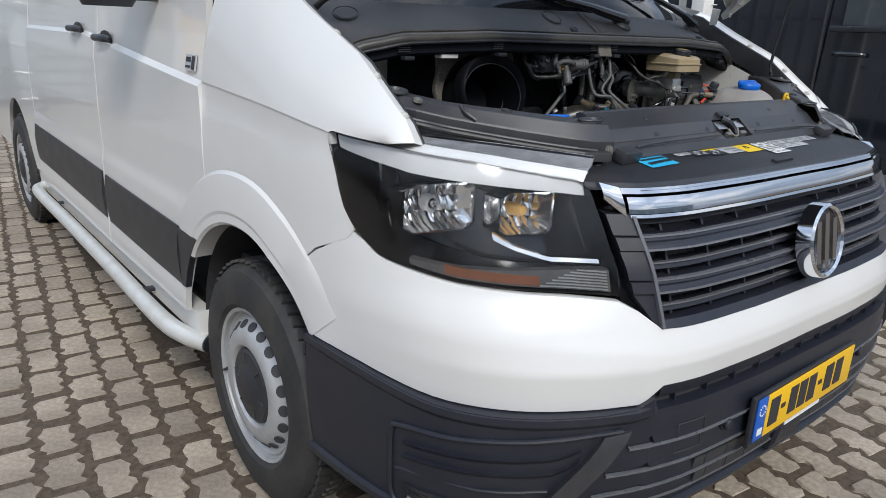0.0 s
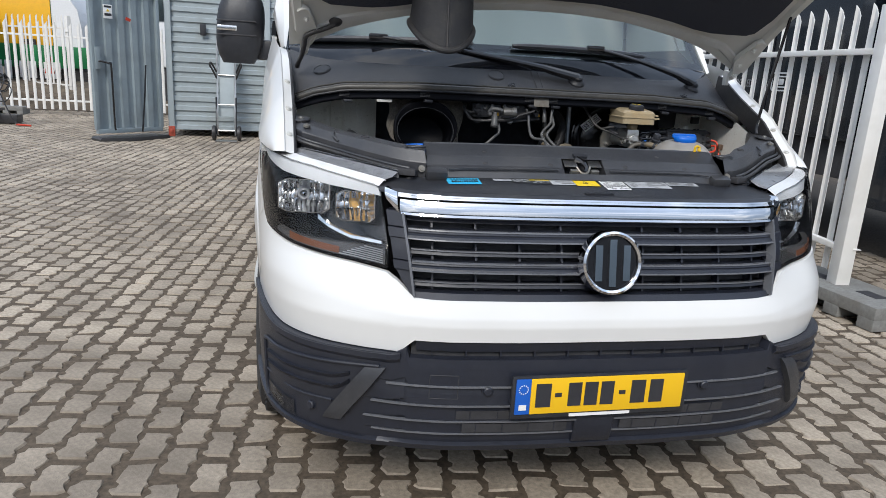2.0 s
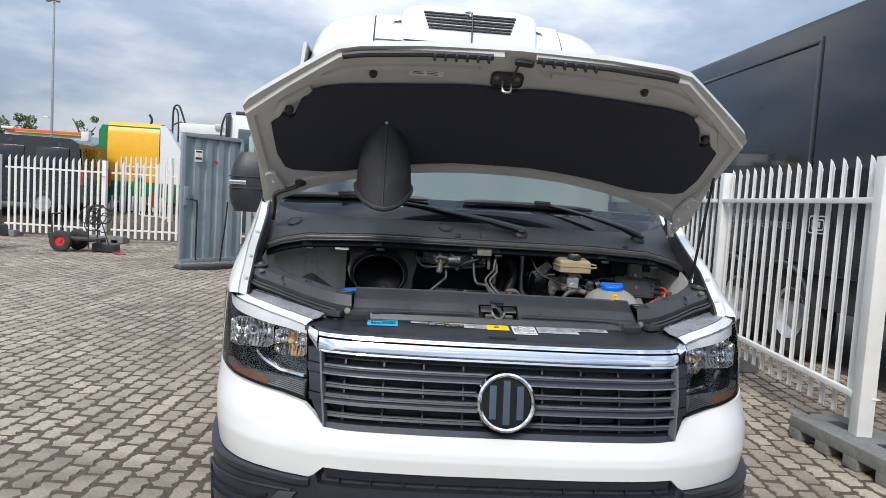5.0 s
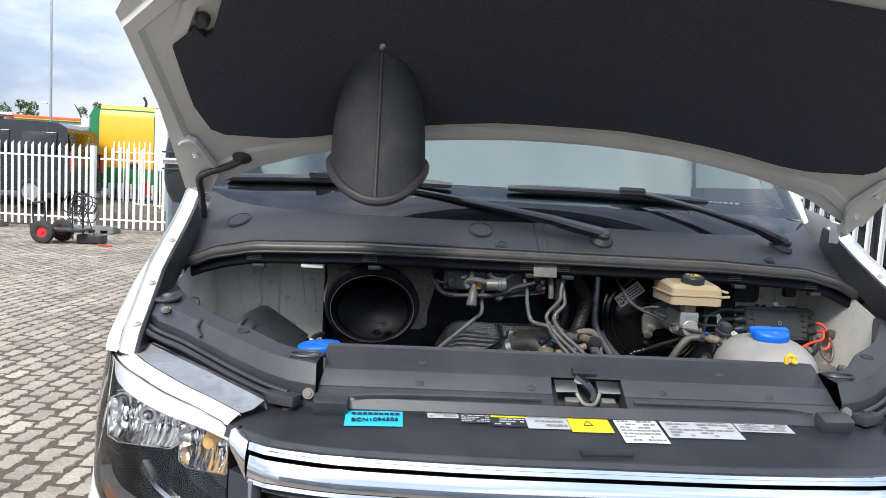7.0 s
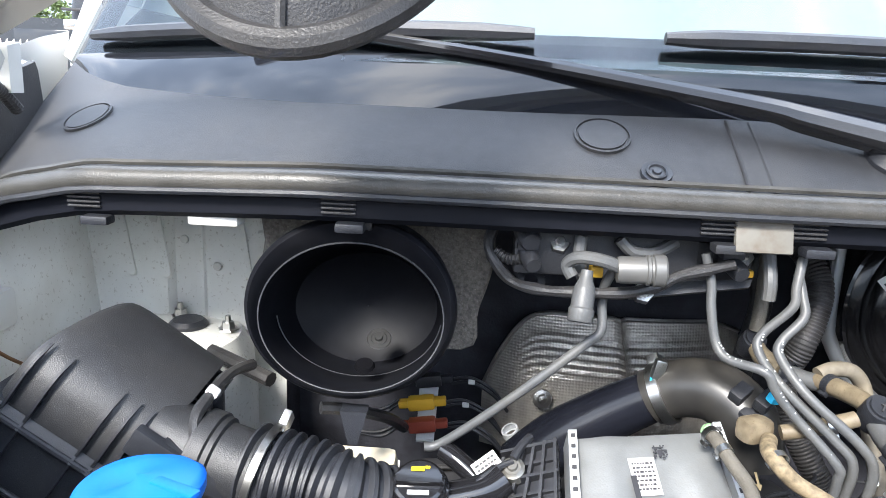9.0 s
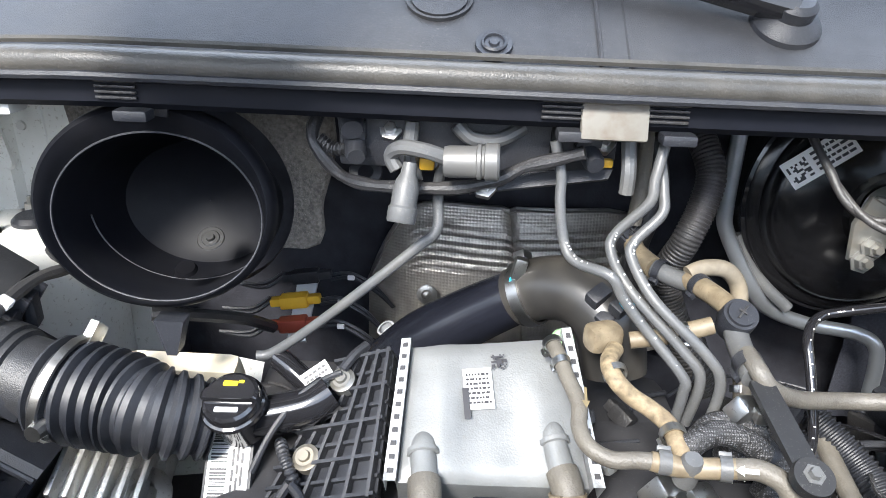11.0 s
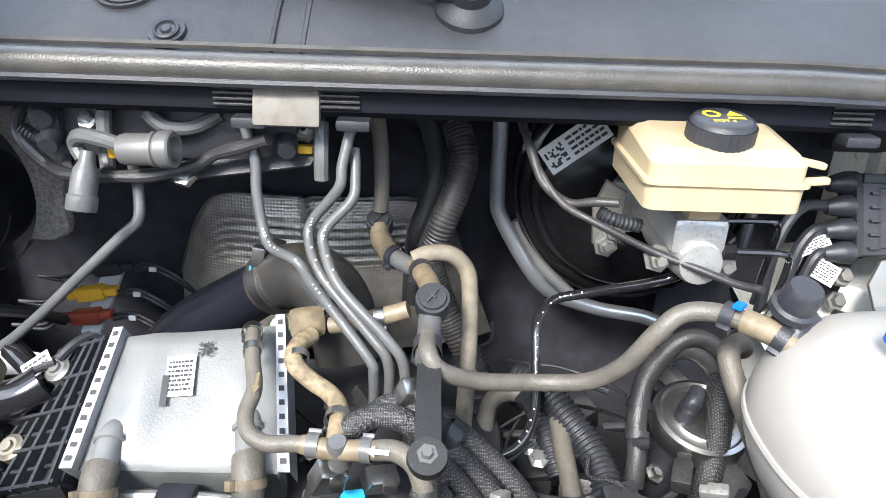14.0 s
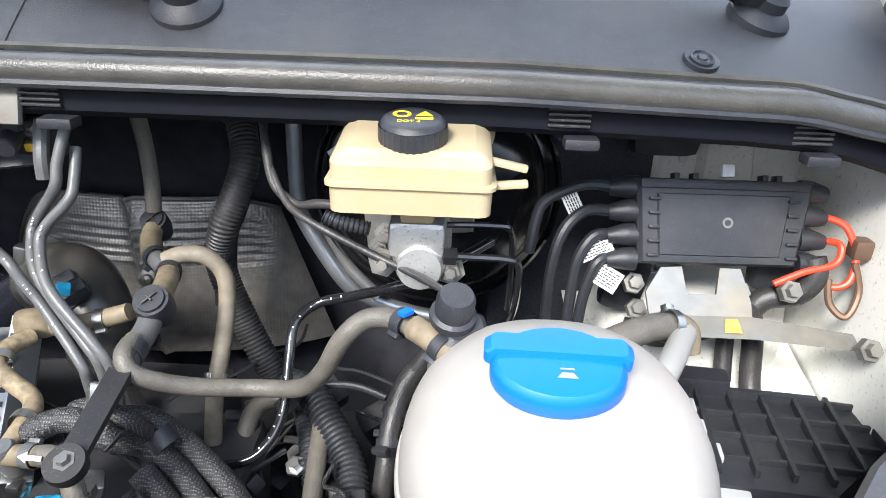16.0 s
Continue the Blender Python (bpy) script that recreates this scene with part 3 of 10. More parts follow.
for nm, sd in SIDES:
    door = side_panel("front_door", 1.995, 3.12, .435, 1.50, sd, .468)
    strip(2.235, 3.10, .525, .725, sd, door)
    m = Mesh()
    patch(m, [(ARCH_S + math.sqrt(.464 ** 2 - (z - ARCH_Z) ** 2), z, 2.226, z) for z in frange(.527, .722, 10)], 4, out=lambda s, t: .016, depth=.02, side=sd)
    part("side_moulding", m, BLACK, van, "black moulding end by the wheel arch")
    handle(2.97, 1.275, sd, door)
    slide = side_panel("sliding_door", 3.135, 4.62, .435, 1.50, sd)
    strip(3.15, 4.61, .540, .742, sd, slide)
    handle(3.42, 1.30, sd, slide)
    m = Mesh()
    cols = []
    for s in frange(4.635, 6.62, 30):
        low = .46 if abs(s - 5.33) > .43 else ARCH_Z + math.sqrt(max(0.01, .46 ** 2 - (s - 5.33) ** 2))
        cols.append((s, max(.46, low), s, 1.50))
    patch(m, cols, 20, out=lambda s, t: 0.0, side=sd)
    part("rear_side_panel", m, WHITE, van)
    m = Mesh()
    patch(m, [(s, 1.508, s, 2.56) for s in frange(3.135, 6.62, 20)], 16, out=lambda s, t: 0.0, side=sd)
    part("upper_side_panel", m, WHITE, van)
    # cab window, its frame, sill
    m = Mesh()
    patch(m, [(2.06 + .55 * k / 10 * 0 + (3.0 - 2.06) * k / 10, 1.56, max(2.06 + (3.0 - 2.06) * k / 10, 2.45 + .05 * k), 2.10) for k in range(11)], 8, out=-0.012, depth=.004, side=sd)
    glass = part("cab_window", m, DARKGLASS, van, "tinted cab side window")
    glass.visible_shadow = False
    m = Mesh()
    patch(m, [(s, 1.506, s, 1.56) for s in frange(1.99, 3.1, 12)], 2, out=0.004, side=sd)
    part("window_sill", m, GLOSSB, van)
    m = Mesh()
    patch(m, [(3.0, 1.56, 2.98, 2.16), (3.12, 1.56, 3.12, 2.16)], 8, out=0.0, side=sd)
    part("door_pillar", m, GLOSSB, van)
    m = Mesh()
    patch(m, [(2.45, 2.105, 2.45, 2.3), (3.12, 2.165, 3.12, 2.3)], 4, out=0.0, side=sd)
    part("roof_rail", m, WHITE, van)
    # rocker and step bar
    m = Mesh()
    patch(m, [(s, .33, s, .43) for s in frange(2.2, 4.9, 16)], 4, out=-0.015, depth=.05, side=sd)
    part("sill_panel", m, WHITE, van)
    m = Mesh()
    x = sd * 1.035
    m.tube([(sd * .96, 1.50, .315), (sd * 1.005, 1.60, .322), (x, 1.78, .335), (x, 2.4, .345), (x, 3.2, .35), (x, 3.95, .35), (sd * 1.0, 4.1, .35), (sd * .94, 4.15, .35)], .032, 16, 6)
    bar = part("step_bar", m, mat("pale_steel_tube", (0.66, 0.66, 0.63), 0.42, metal=0.35, var=0.05, scale=20, dirt=(0.42, 0.38, 0.31), dirt_amt=0.25, dscale=9), van, "pale brushed steel side step bar")
    m = Mesh()
    m.lathe([(.0, .002), (.024, .002), (.031, 0), (.033, -.012)], frame_to((sd * .955, 1.494, .314), (-sd * .42 * 0 - sd * .35, -.92, -.05)), 18)
    part("end_cap", m, BLACK, bar)
    for y in (2.0, 3.6):
        m = Mesh()
        m.box((sd * .94, y, .36), (.16, .04, .012), None, .004)
        part("bracket", m, BLACK, bar)
    # sticker of plain shapes
    if sd < 0:
        m = Mesh()
        patch(m, [(s, 1.218, s, 1.262) for s in frange(2.03, 2.105, 4)], 2, out=0.006, depth=.004, side=sd)
        st = part("dealer_sticker", m, PAPERG, van, "small grey sticker with a dark mark")
        m = Mesh()
        patch(m, [(2.034, 1.222, 2.034, 1.258), (2.056, 1.222, 2.056, 1.258)], 1, out=0.0075, depth=.001, side=sd)
        patch(m, [(2.064, 1.242, 2.064, 1.255), (2.100, 1.242, 2.100, 1.255)], 1, out=0.0075, depth=.001, side=sd)
        patch(m, [(2.064, 1.226, 2.064, 1.232), (2.100, 1.226, 2.100, 1.232)], 1, out=0.0075, depth=.001, side=sd)
        part("sticker_mark", m, INK, st)
    # mirror
    m = Mesh()
    rows = []
    for k in range(9):
        t = k / 8
        z = 1.385 + .31 * t
        w = .105 * (1 - abs(2 * t - 1) ** 3.2 * .35)
        d = .075 * (1 - abs(2 * t - 1) ** 2.6 * .45)
        cx, cy = sd * (1.117 - .02 * t), 1.70
        rows.append([(cx + w * (abs(math.cos(a)) ** .7) * (1 if math.cos(a) > 0 else -1), cy + d * (abs(math.sin(a)) ** .8) * (1 if math.sin(a) > 0 else -1), z) for a in [6.283185 * j / 22 for j in range(22)]])
    m.grid(rows, close_v=True)
    m.f.append(tuple(range(22))), m.f.append(tuple(range(len(m.v) - 22, len(m.v))))
    mirror = part("door_mirror", m, BLACK, van, "black plastic door mirror")
    m = Mesh()
    m.box((sd * 1.00, 1.72, 1.45), (.16, .06, .09), None, .02)
    part("mirror_arm", m, BLACK, mirror)
    m = Mesh()
    m.box((sd * 1.160, 1.628, 1.535), (.085, .012, .022), None, .004)
    part("indicator", m, REFLECT, mirror, "clear indicator lens")
    m = Mesh()
    m.box((sd * 1.12, 1.627, 1.567), (.17, .012, .006), None, .002)
    m.box((sd * 1.12, 1.629, 1.507), (.17, .012, .006), None, .002)
    part("mirror_seam", m, DEEP, mirror)

# wheels
def wheel(x, y, sd):
    R, Wd = .358, .118
    cx = x
    mtx = frame_to((cx, y, R + .004), (sd, 0, 0), (0, 0, 1))
    hub = Mesh()
    hub.lathe([(.0, .02), (.215, .0), (.226, -.03), (.229, .095), (.231, .104), (.226, .110), (.217, .106), (.214, .092), (.208, .088), (.206, .096), (.201, .089), (.196, .087), (.190, .089), (.168, .112), (.156, .119), (.139, .122), (.122, .119), (.112, .108), (.108, .098), (.0, .098)], mtx, 48)
    w = part("wheel", hub, RIM, van, "silver steel wheel with round holes and a black cap")
    t = Mesh()
    t.lathe([(.226, -.09), (.232, -.118), (.285, -.122), (.335, -.108), (.352, -.085), (.358, -.05), (.358, .05), (.352, .085), (.335, .108), (.285, .122), (.240, .118), (.228, .108), (.222, .06)], mtx, 64)
    tyre = part("tyre", t, TYRE, w)
    g = Mesh()
    for k in range(60):
        a = 6.283185 * k / 60
        for off, sp in ((-.072, .3), (-.024, -.25), (.024, .25), (.072, -.3)):
            mm = mtx @ Matrix.Rotation(a + off * .4, 4, "Z") @ Matrix.Translation((.3595, 0, off)) @ Matrix.Rotation(sp, 4, "X")
            g.add([mm @ Vector(p) for p in ((-.004, -.0145, -.019), (-.004, .0145, -.019), (-.004, .0145, .019), (-.004, -.0145, .019), (.005, -.0125, -.017), (.005, .0125, -.017), (.005, .0125, .017), (.005, -.0125, .017))],
                  [(4, 5, 6, 7), (0, 1, 5, 4), (1, 2, 6, 5), (2, 3, 7, 6), (3, 0, 4, 7)])
    part("tread", g, TYRE, w)
    c = Mesh()
    c.lathe([(.1105, .094), (.110, .112), (.102, .118), (.074, .120), (.066, .123), (.050, .131), (.044, .133), (.0, .134)], mtx, 40)
    part("wheel_cap", c, BLACK, w, "black wheel cap")
    for k in range(6):
        b = Mesh()
        b.box((.083, 0, .120), (.026, .004, .006), None, .001)
        b.v = [tuple(mtx @ Matrix.Rotation(k * 1.0472 + .3, 4, "Z") @ Vector(p)) for p in b.v]
        part("cap_slot", b, DEEP, w)
    for k in range(20):
        h = Mesh()
        mm = mtx @ Matrix.Rotation(k * 6.283185 / 20, 4, "Z") @ Matrix.Translation((.179, 0, .1005)) @ Matrix.Rotation(.78, 4, "Y")
        h.lathe([(.0, .0025), (.0150, .0025), (.0165, -.006)], mm @ Matrix.Diagonal((1.0, 1.12, 1, 1)), 18)
        part("rim_hole", h, DEEP, w)
    v = Mesh()
    v.tube([mtx @ Vector((-.030, .200, .092)), mtx @ Vector((-.030, .192, .118))], .0045, 8)
    part("tyre_valve", v, RUBBER, w)
    return w


for sd in (-1, 1):
    wheel(sd * .885, 1.068, sd)
    wheel(sd * .885, 4.70, sd)

# roof, windscreen, cab
def roof_z(x, y):
    return interp(y, [1.72, 1.80, 1.88, 1.93, 2.0, 2.1, 2.25, 2.6, 6.0], [2.10, 2.225, 2.34, 2.40, 2.47, 2.545, 2.59, 2.61, 2.62]) - .13 * (abs(x) / .82) ** 9


m = Mesh()
m.grid([[(x * (1 + .05 * min(1, (y - 1.72))) , y, roof_z(x, y)) for x in frange(-.80, .80, 33)] for y in [1.72, 1.76, 1.80, 1.84, 1.88, 1.93, 2.0, 2.05, 2.1, 2.17, 2.25, 2.4, 2.6, 3.2, 4, 5, 5.95]])
part("roof", m, WHITE, van)
m = Mesh()
for sd in (-1, 1):
    rows = []
    for y in [1.72, 1.80, 1.88, 1.93, 2.0, 2.1, 2.25, 2.6, 3.2, 4, 5, 5.9]:
        top = roof_z(.8, y)
        k = float(np.interp(y, DENSE[:, 1], ARC))
        b = skin(sd * k, 2.14)
        rows.append([(sd * .80 * (1 + .05 * min(1, (y - 1.72))), y, top), (sd * .835 * (1 + .035 * min(1, y - 1.72)), y, top * .82 + 2.14 * .18), (sd * .872 * (1 + .02 * min(1, y - 1.72)), y, top * .45 + 2.14 * .55), b])
    m.grid(rows)
part("roof_side", m, WHITE, van)


def screen(x, t):
    """Windscreen: x across, t from the base up."""
    yb = .864 + .26 * (abs(x) / .92) ** 2.2
    zb = 1.452 + .02 * (1 - (x / .92) ** 2)
    w = 1 - .12 * t
    return (x * w, yb + (1.74 - yb + .08 * (x / .9) ** 2) * t, zb + (2.12 - zb) * t + .06 * math.sin(math.pi * t))


m = Mesh()
m.grid([[screen(x, t) for x in frange(-.9, .9, 25)] for t in frange(.0, 1, 13)])
glass = part("windscreen", m, GLASS, van, "tinted windscreen")
glass.visible_shadow = False
m = Mesh()
m.grid([[tuple(np.add(screen(x, t), (0, .004, -.006))) for x in frange(-.9, .9, 25)] for t in (0.0, .03, .052)])
m.grid([[tuple(np.add(screen(x, t), (0, .004, -.006))) for x in frange(-.9, .9, 25)] for t in (.95, 1.0)])
for sd in (-1, 1):
    m.grid([[tuple(np.add(screen(sd * x, t), (0, .004, -.006))) for x in (.845, .9)] for t in frange(0, 1, 9)])
part("glass_border", m, FRIT, glass)
for sd in (-1, 1):
    m = Mesh()
    rows = []
    for t in frange(0, 1.04, 12):
        a = screen(sd * .9, t)
        k = min(1, .25 + 4 * t)
        rows.append([(a[0], a[1], a[2]), (a[0] + sd * .03 * k, a[1] - .005, a[2] + .008), (a[0] + sd * .065 * k, a[1] + .03, a[2] - .005), (a[0] + sd * .075 * k, a[1] + .10, a[2] - .03 * k), (a[0] + sd * .06 * k, a[1] + .2 * k, a[2] - .05 * k)])
    m.grid(rows)
    part("windscreen_pillar", m, WHITE, van)
# cabin inside: dashboard, seats, rear wall
m = Mesh()
m.grid([[(x, .95 + .28 * (abs(x) / .9) ** 2 + d, z) for x in frange(-.82, .82, 13)] for d, z in ((.0, 1.43), (.15, 1.47), (.42, 1.46), (.5, 1.40), (.52, 1.0), (.5, .75))])
dash = part("dashboard", m, CABIN, van, "dark grey dashboard")
m = Mesh()
m.box((-.25, 1.22, 1.475), (.28, .12, .02), None, .008)
m.box((.32, 1.25, 1.475), (.34, .16, .018), None, .008)
part("dash_vent", m, BLACK, dash)
m = Mesh()
m.grid([[(sd * w, y, z) for sd in (-1, 1)] for w, z in ((.88, .65), (.93, 1.2), (.93, 1.6), (.89, 1.95), (.85, 2.15)) for y in (2.02,)])
part("bulkhead", m, HEADLINER, van)
m = Mesh()
m.grid([[(x, y, 2.06 + .03 * (y > 1.9)) for x in (-.80, 0, .80)] for y in (1.78, 1.85, 1.95, 2.02)])
part("headliner", m, HEADLINER, van, "pale cloth headliner")
m = Mesh()
m.box((0, 3.3, .42), (1.8, 5.2, .05), None, .01)
m.box((0, 1.5, .62), (1.7, .5, .04), None, .01)
part("floor_pan", m, DEEP, van)
m = Mesh()
m.grid([[skin(s, z) for z in frange(.46, 2.5, 8)] for s in (-6.62, -6.63)])
m.box((0, 5.95, 1.45), (1.72, .03, 2.1), None, .01)
part("rear_doors", m, WHITE, van)

# roof cooling unit: a low panel on the roof, a shoulder and the louvred front box
def unit_face(half, z, lift):
    """One half-outline of the box, mirrored, at a distance behind its face."""
    right = [(half + .005, 2.30), (half, z - .055), (half - .022, z - .028), (half - .10, z - .006), (half - .22, z)]
    pts = [(-x, zz) for x, zz in right] + [(0, z + .002)] + [(x, zz) for x, zz in reversed(right)]
    return [(.022 + x, 1.905 + .28 * (zz - 2.40) + lift, zz) for x, zz in pts]


m = Mesh()
m.grid([[(.022 + x, y, roof_z(.022 + x, y) + .016) for x in frange(-.53, .53, 17)] for y in (1.90, 1.93, 2.0, 2.05, 2.1, 2.25, 2.6, 2.9)])
for sd in (-1, 1):
    m.grid([[(.022 + sd * .53, y, roof_z(.53, y) + d) for d in (.016, -.02)] for y in (1.90, 1.93, 2.0, 2.05, 2.1, 2.25, 2.6, 2.9)])
fridge = part("roof_cooling_unit", m, WHITE, van, "white roof-mounted cooling unit with louvres", sharp=30)
m = Mesh()
m.grid([unit_face(.445, 2.535, .075), unit_face(.452, 2.542, .090), unit_face(.452, 2.56, .5), unit_face(.45, 2.56, .8)])
part("shoulder", m, WHITE, fridge, sharp=30)
m = Mesh()
front = unit_face(.370, 2.592, .0)
m.add(front, [tuple(range(len(front)))])
m.grid([front, unit_face(.382, 2.602, .010), unit_face(.386, 2.610, .03), unit_face(.386, 2.64, .5), unit_face(.384, 2.60, .72)])
box = part("front_box", m, WHITE, fridge, sharp=25)
for k in range(6):
    m = Mesh()
    z = 2.556 - .036 * (k // 2) - .0165 * (k % 2)
    m.box((.022, 1.902 + .28 * (z - 2.40), z), (.525 - .012 * k, .012, .0095), Matrix.Rotation(-.27, 4, "X"), .003)
    part("louvre", m, DEEP, box)
m = Mesh()
m.box((.022, 1.896 + .28 * .15, 2.553), (.010, .008, .014), Matrix.Rotation(-.27, 4, "X"), .002)
m.box((.006, 1.897 + .28 * .18, 2.578), (.032, .006, .012), Matrix.Rotation(-.27, 4, "X"), .002)
part("cable_clip", m, RIM, box)
m = Mesh()
m.tube([(.030, 1.938, 2.572), (.034, 1.915, 2.50), (.032, 1.895, 2.42), (.034, 1.885, 2.36)], .0045, 6)
part("cable", m, BLACK, fridge)
m = Mesh()
m.tube([(.022 + x, 1.896, roof_z(x, 1.90) + .020) for x in frange(-.37, .37, 9)], .003, 6, 2)
part("joint", m, BLACK, fridge)
for sd in (-1, 1):
    m = Mesh()
    m.tube([(.022 + sd * .535, y, roof_z(.53, y) + .003) for y in (1.88, 1.93, 2.0, 2.05, 2.1, 2.25)], .004, 6, 2)
    part("edge_joint", m, RUBBER, fridge)

# ---- the van's front ----
def on_skin(mesh, outline, out, depth, side=1, n=1):
    """A flat-ish piece laid on the skin from an outline of (s, z), proud by out, depth thick."""
    k = len(outline)
    v = [skin(side * s, z, out) for s, z in outline] + [skin(side * s, z, out - depth) for s, z in outline]
    mesh.add(v, [tuple(range(k))] + [(i, (i + 1) % k, k + (i + 1) % k, k + i) for i in range(k)])
    return mesh


def rib(mesh, s0, s1, z, h, out, depth=.02, n=24, tilt=0.0):
    """A thin horizontal louvre that follows the skin."""
    patch(mesh, [(s, z - h / 2, s, z + h / 2) for s in frange(s0, s1, n)], 2, out=lambda s, t: out + tilt * (t - .5), depth=depth)
    return mesh


# lower bumper
def bumper_form(s, t):
    """Shallow steps between the fog lamps, a proud lip at the foot."""
    z = .325 + .30 * t
    inner = interp(abs(s), [.60, .68], [1, 0])
    step = interp(z, [.325, .345, .352, .386, .388, .430, .432, .484, .486, .545, .547, .578, .600, .64], [.016, .018, .004, .002, .012, .006, .016, .006, .018, .004, .014, .012, .010, .004])
    return .004 + inner * (step - .010) + (1 - inner) * (.014 if z < .345 else .002)


m = Mesh()
patch(m, [(s, .325 + .012 * (abs(s) / 1.4) ** 2, s, band_low(abs(s)) - .003 if abs(s) > .56 else .626) for s in [-x for x in reversed(frange(.57, 1.402, 24))] + frange(-.56, .56, 21) + frange(.57, 1.402, 24)], 90,
      out=bumper_form, depth=.03)
bumper = part("lower_bumper", m, BUMPER, van, "black plastic lower bumper", sharp=20)
# thin pale ribs: the bright highlight on each step, put in as colour
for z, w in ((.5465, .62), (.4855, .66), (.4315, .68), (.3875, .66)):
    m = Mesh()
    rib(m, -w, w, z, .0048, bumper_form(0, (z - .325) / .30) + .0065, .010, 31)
    part("step_edge", m, EDGE_GLINT, bumper)
m = Mesh()
patch(m, [(s, .624, s, .690) for s in frange(-.56, .56, 21)], 2, out=-.030, depth=.01)
part("slot", m, DEEP, bumper)
m = Mesh()
patch(m, [(s, .644, s, .690) for s in frange(-.545, .545, 21)], 3, out=lambda s, t: -.018 + .012 * t, depth=.012)
part("slot_blade", m, BUMPER, bumper)
for k in range(11):
    m = Mesh()
    s = -.50 + .10 * k
    on_skin(m, [(s - .0022, .628), (s + .0022, .628), (s + .0022, .652), (s - .0022, .652)], -.016, .02)
    part("slot_rib", m, BUMPER, bumper)
for sg in (-1, 1):
    for s0, s1, z0, z1 in ((.10, .42, .440, .468), (.085, .40, .394, .424)):
        m = Mesh()
        patch(m, [(sg * s, z0, sg * s, z1) for s in frange(s0, s1, 8)], 1, out=.0105, depth=.004)
        opening = part("bumper_opening", m, DEEP, bumper)
        for k in range(4):
            s = sg * (s0 + (s1 - s0) * (k + .5) / 4)
            m = Mesh()
            on_skin(m, [(s - .0014, z0), (s + .0014, z0), (s + .0014, z1), (s - .0014, z1)], .0115, .006)
            part("opening_bar", m, BUMPER, opening)
m = Mesh()
patch(m, [(s, .352, s, .448) for s in (-.062, -.056, 0, .056, .062)], 4, out=lambda s, t: .020 if abs(s) < .06 and .02 < t < .98 else .012, depth=.02)
part("tow_cover", m, BUMPER, bumper)
m = Mesh()
m.tube([skin(s_, z_, bumper_form(s_, (z_ - .325) / .30) + .0006) for s_, z_ in [(-.50 + .08 * k / 6, .580) for k in range(7)] + [(-.42, .580 - .072 * k / 16) for k in range(1, 17)] + [(-.42 - .08 * k / 6, .508) for k in range(1, 7)] + [(-.50, .508 + .072 * k / 16) for k in range(1, 17)]], .0013, 5, 1)
part("tow_eye_cover", m, DEEP, bumper)
for s in (-.335, .335, -.839, .839):
    m = Mesh()
    z = .535 if abs(s) < .5 else .420
    c, d = Vector(skin(s, z, .012 if abs(s) < .5 else .008)), Vector(skin(s, z, .06))
    m.lathe([(.0, .006), (.010, .006), (.0135, .003), (.0135, -.006), (.018, -.006), (.018, -.014)], frame_to(c, d - c), 18)
    part("parking_sensor", m, BUMPER, bumper)

for nm, sd in SIDES:
    # fog lamp surround: recess with louvres, thin raised rim, slanting bar, lamp
    top = lambda s: interp(s, [.66, 1.054, 1.10], [.588, .552, .55])
    bot = lambda s: interp(s, [.66, .756, 1.065], [.580, .463, .445])
    m = Mesh()
    patch(m, [(s, bot(s), s, top(s)) for s in frange(.676, 1.070, 22)], 4, out=.0045, depth=.012, side=sd)
    fog = part("fog_recess", m, DEEP, bumper)
    m = Mesh()
    m.tube([skin(sd * s, z, .010) for s, z in [(.640, .594), (.80, .583), (.95, .568), (1.075, .556), (1.098, .540), (1.10, .46), (1.098, .38), (1.08, .352)]], .0058, 8, 4)
    m.tube([skin(sd * s, z, .008) for s, z in [(.770, .458), (.90, .452), (1.085, .444)]], .0045, 8, 4)
    part("fog_rim", m, BUMPER, bumper)
    m = Mesh()
    patch(m, [(.742 + .014 * k, .398 - .001 * k, .622 + .014 * k, .592 - .0015 * k) for k in range(5)], 10, out=lambda s, t: .024 - .010 * abs(2 * t - 1) ** 6, depth=.030, side=sd)
    part("fog_bar", m, SATIN, bumper)
    for f0 in (.34, .66):
        m = Mesh()
        patch(m, [(s, bot(s) + (top(s) - bot(s)) * f0 - .007, s, bot(s) + (top(s) - bot(s)) * f0 + .007) for s in frange(.72, 1.066, 16)], 3, out=lambda s, t: .006 + .010 * t, depth=.012, side=sd)
        part("fog_louvre", m, BUMPER, bumper)
    m = Mesh()
    patch(m, [(s, .352, s, .412) for s in frange(.905, 1.075, 10)], 3, out=.010, depth=.004, side=sd)
    lamp = part("fog_lamp", m, LENS, bumper, "fog lamp lens")
    lamp.visible_shadow = False
    m = Mesh()
    patch(m, [(s, .348, s, .416) for s in frange(.90, 1.08, 8)], 3, out=.0042, depth=.004, side=sd)
    part("lamp_pocket", m, GLOSSB, lamp)
    m = Mesh()
    patch(m, [(s, .366, s, .402) for s in frange(.965, 1.055, 10)], 4, out=lambda s, t: .0082 - .003 * math.sin(math.pi * t), depth=.003, side=sd)
    part("reflector", m, REFLECT, lamp)
    # bevelled top edge of the black bumper
    m = Mesh()
    patch(m, [(s, band_low(s) - .034, s, band_low(s) - .004) for s in frange(.585, 1.40, 30)], 4, out=lambda s, t: .003 + .011 * min(1, t * 2.2) - .002 * t, depth=.02, side=sd)
    part("bumper_edge", m, BUMPER, bumper)

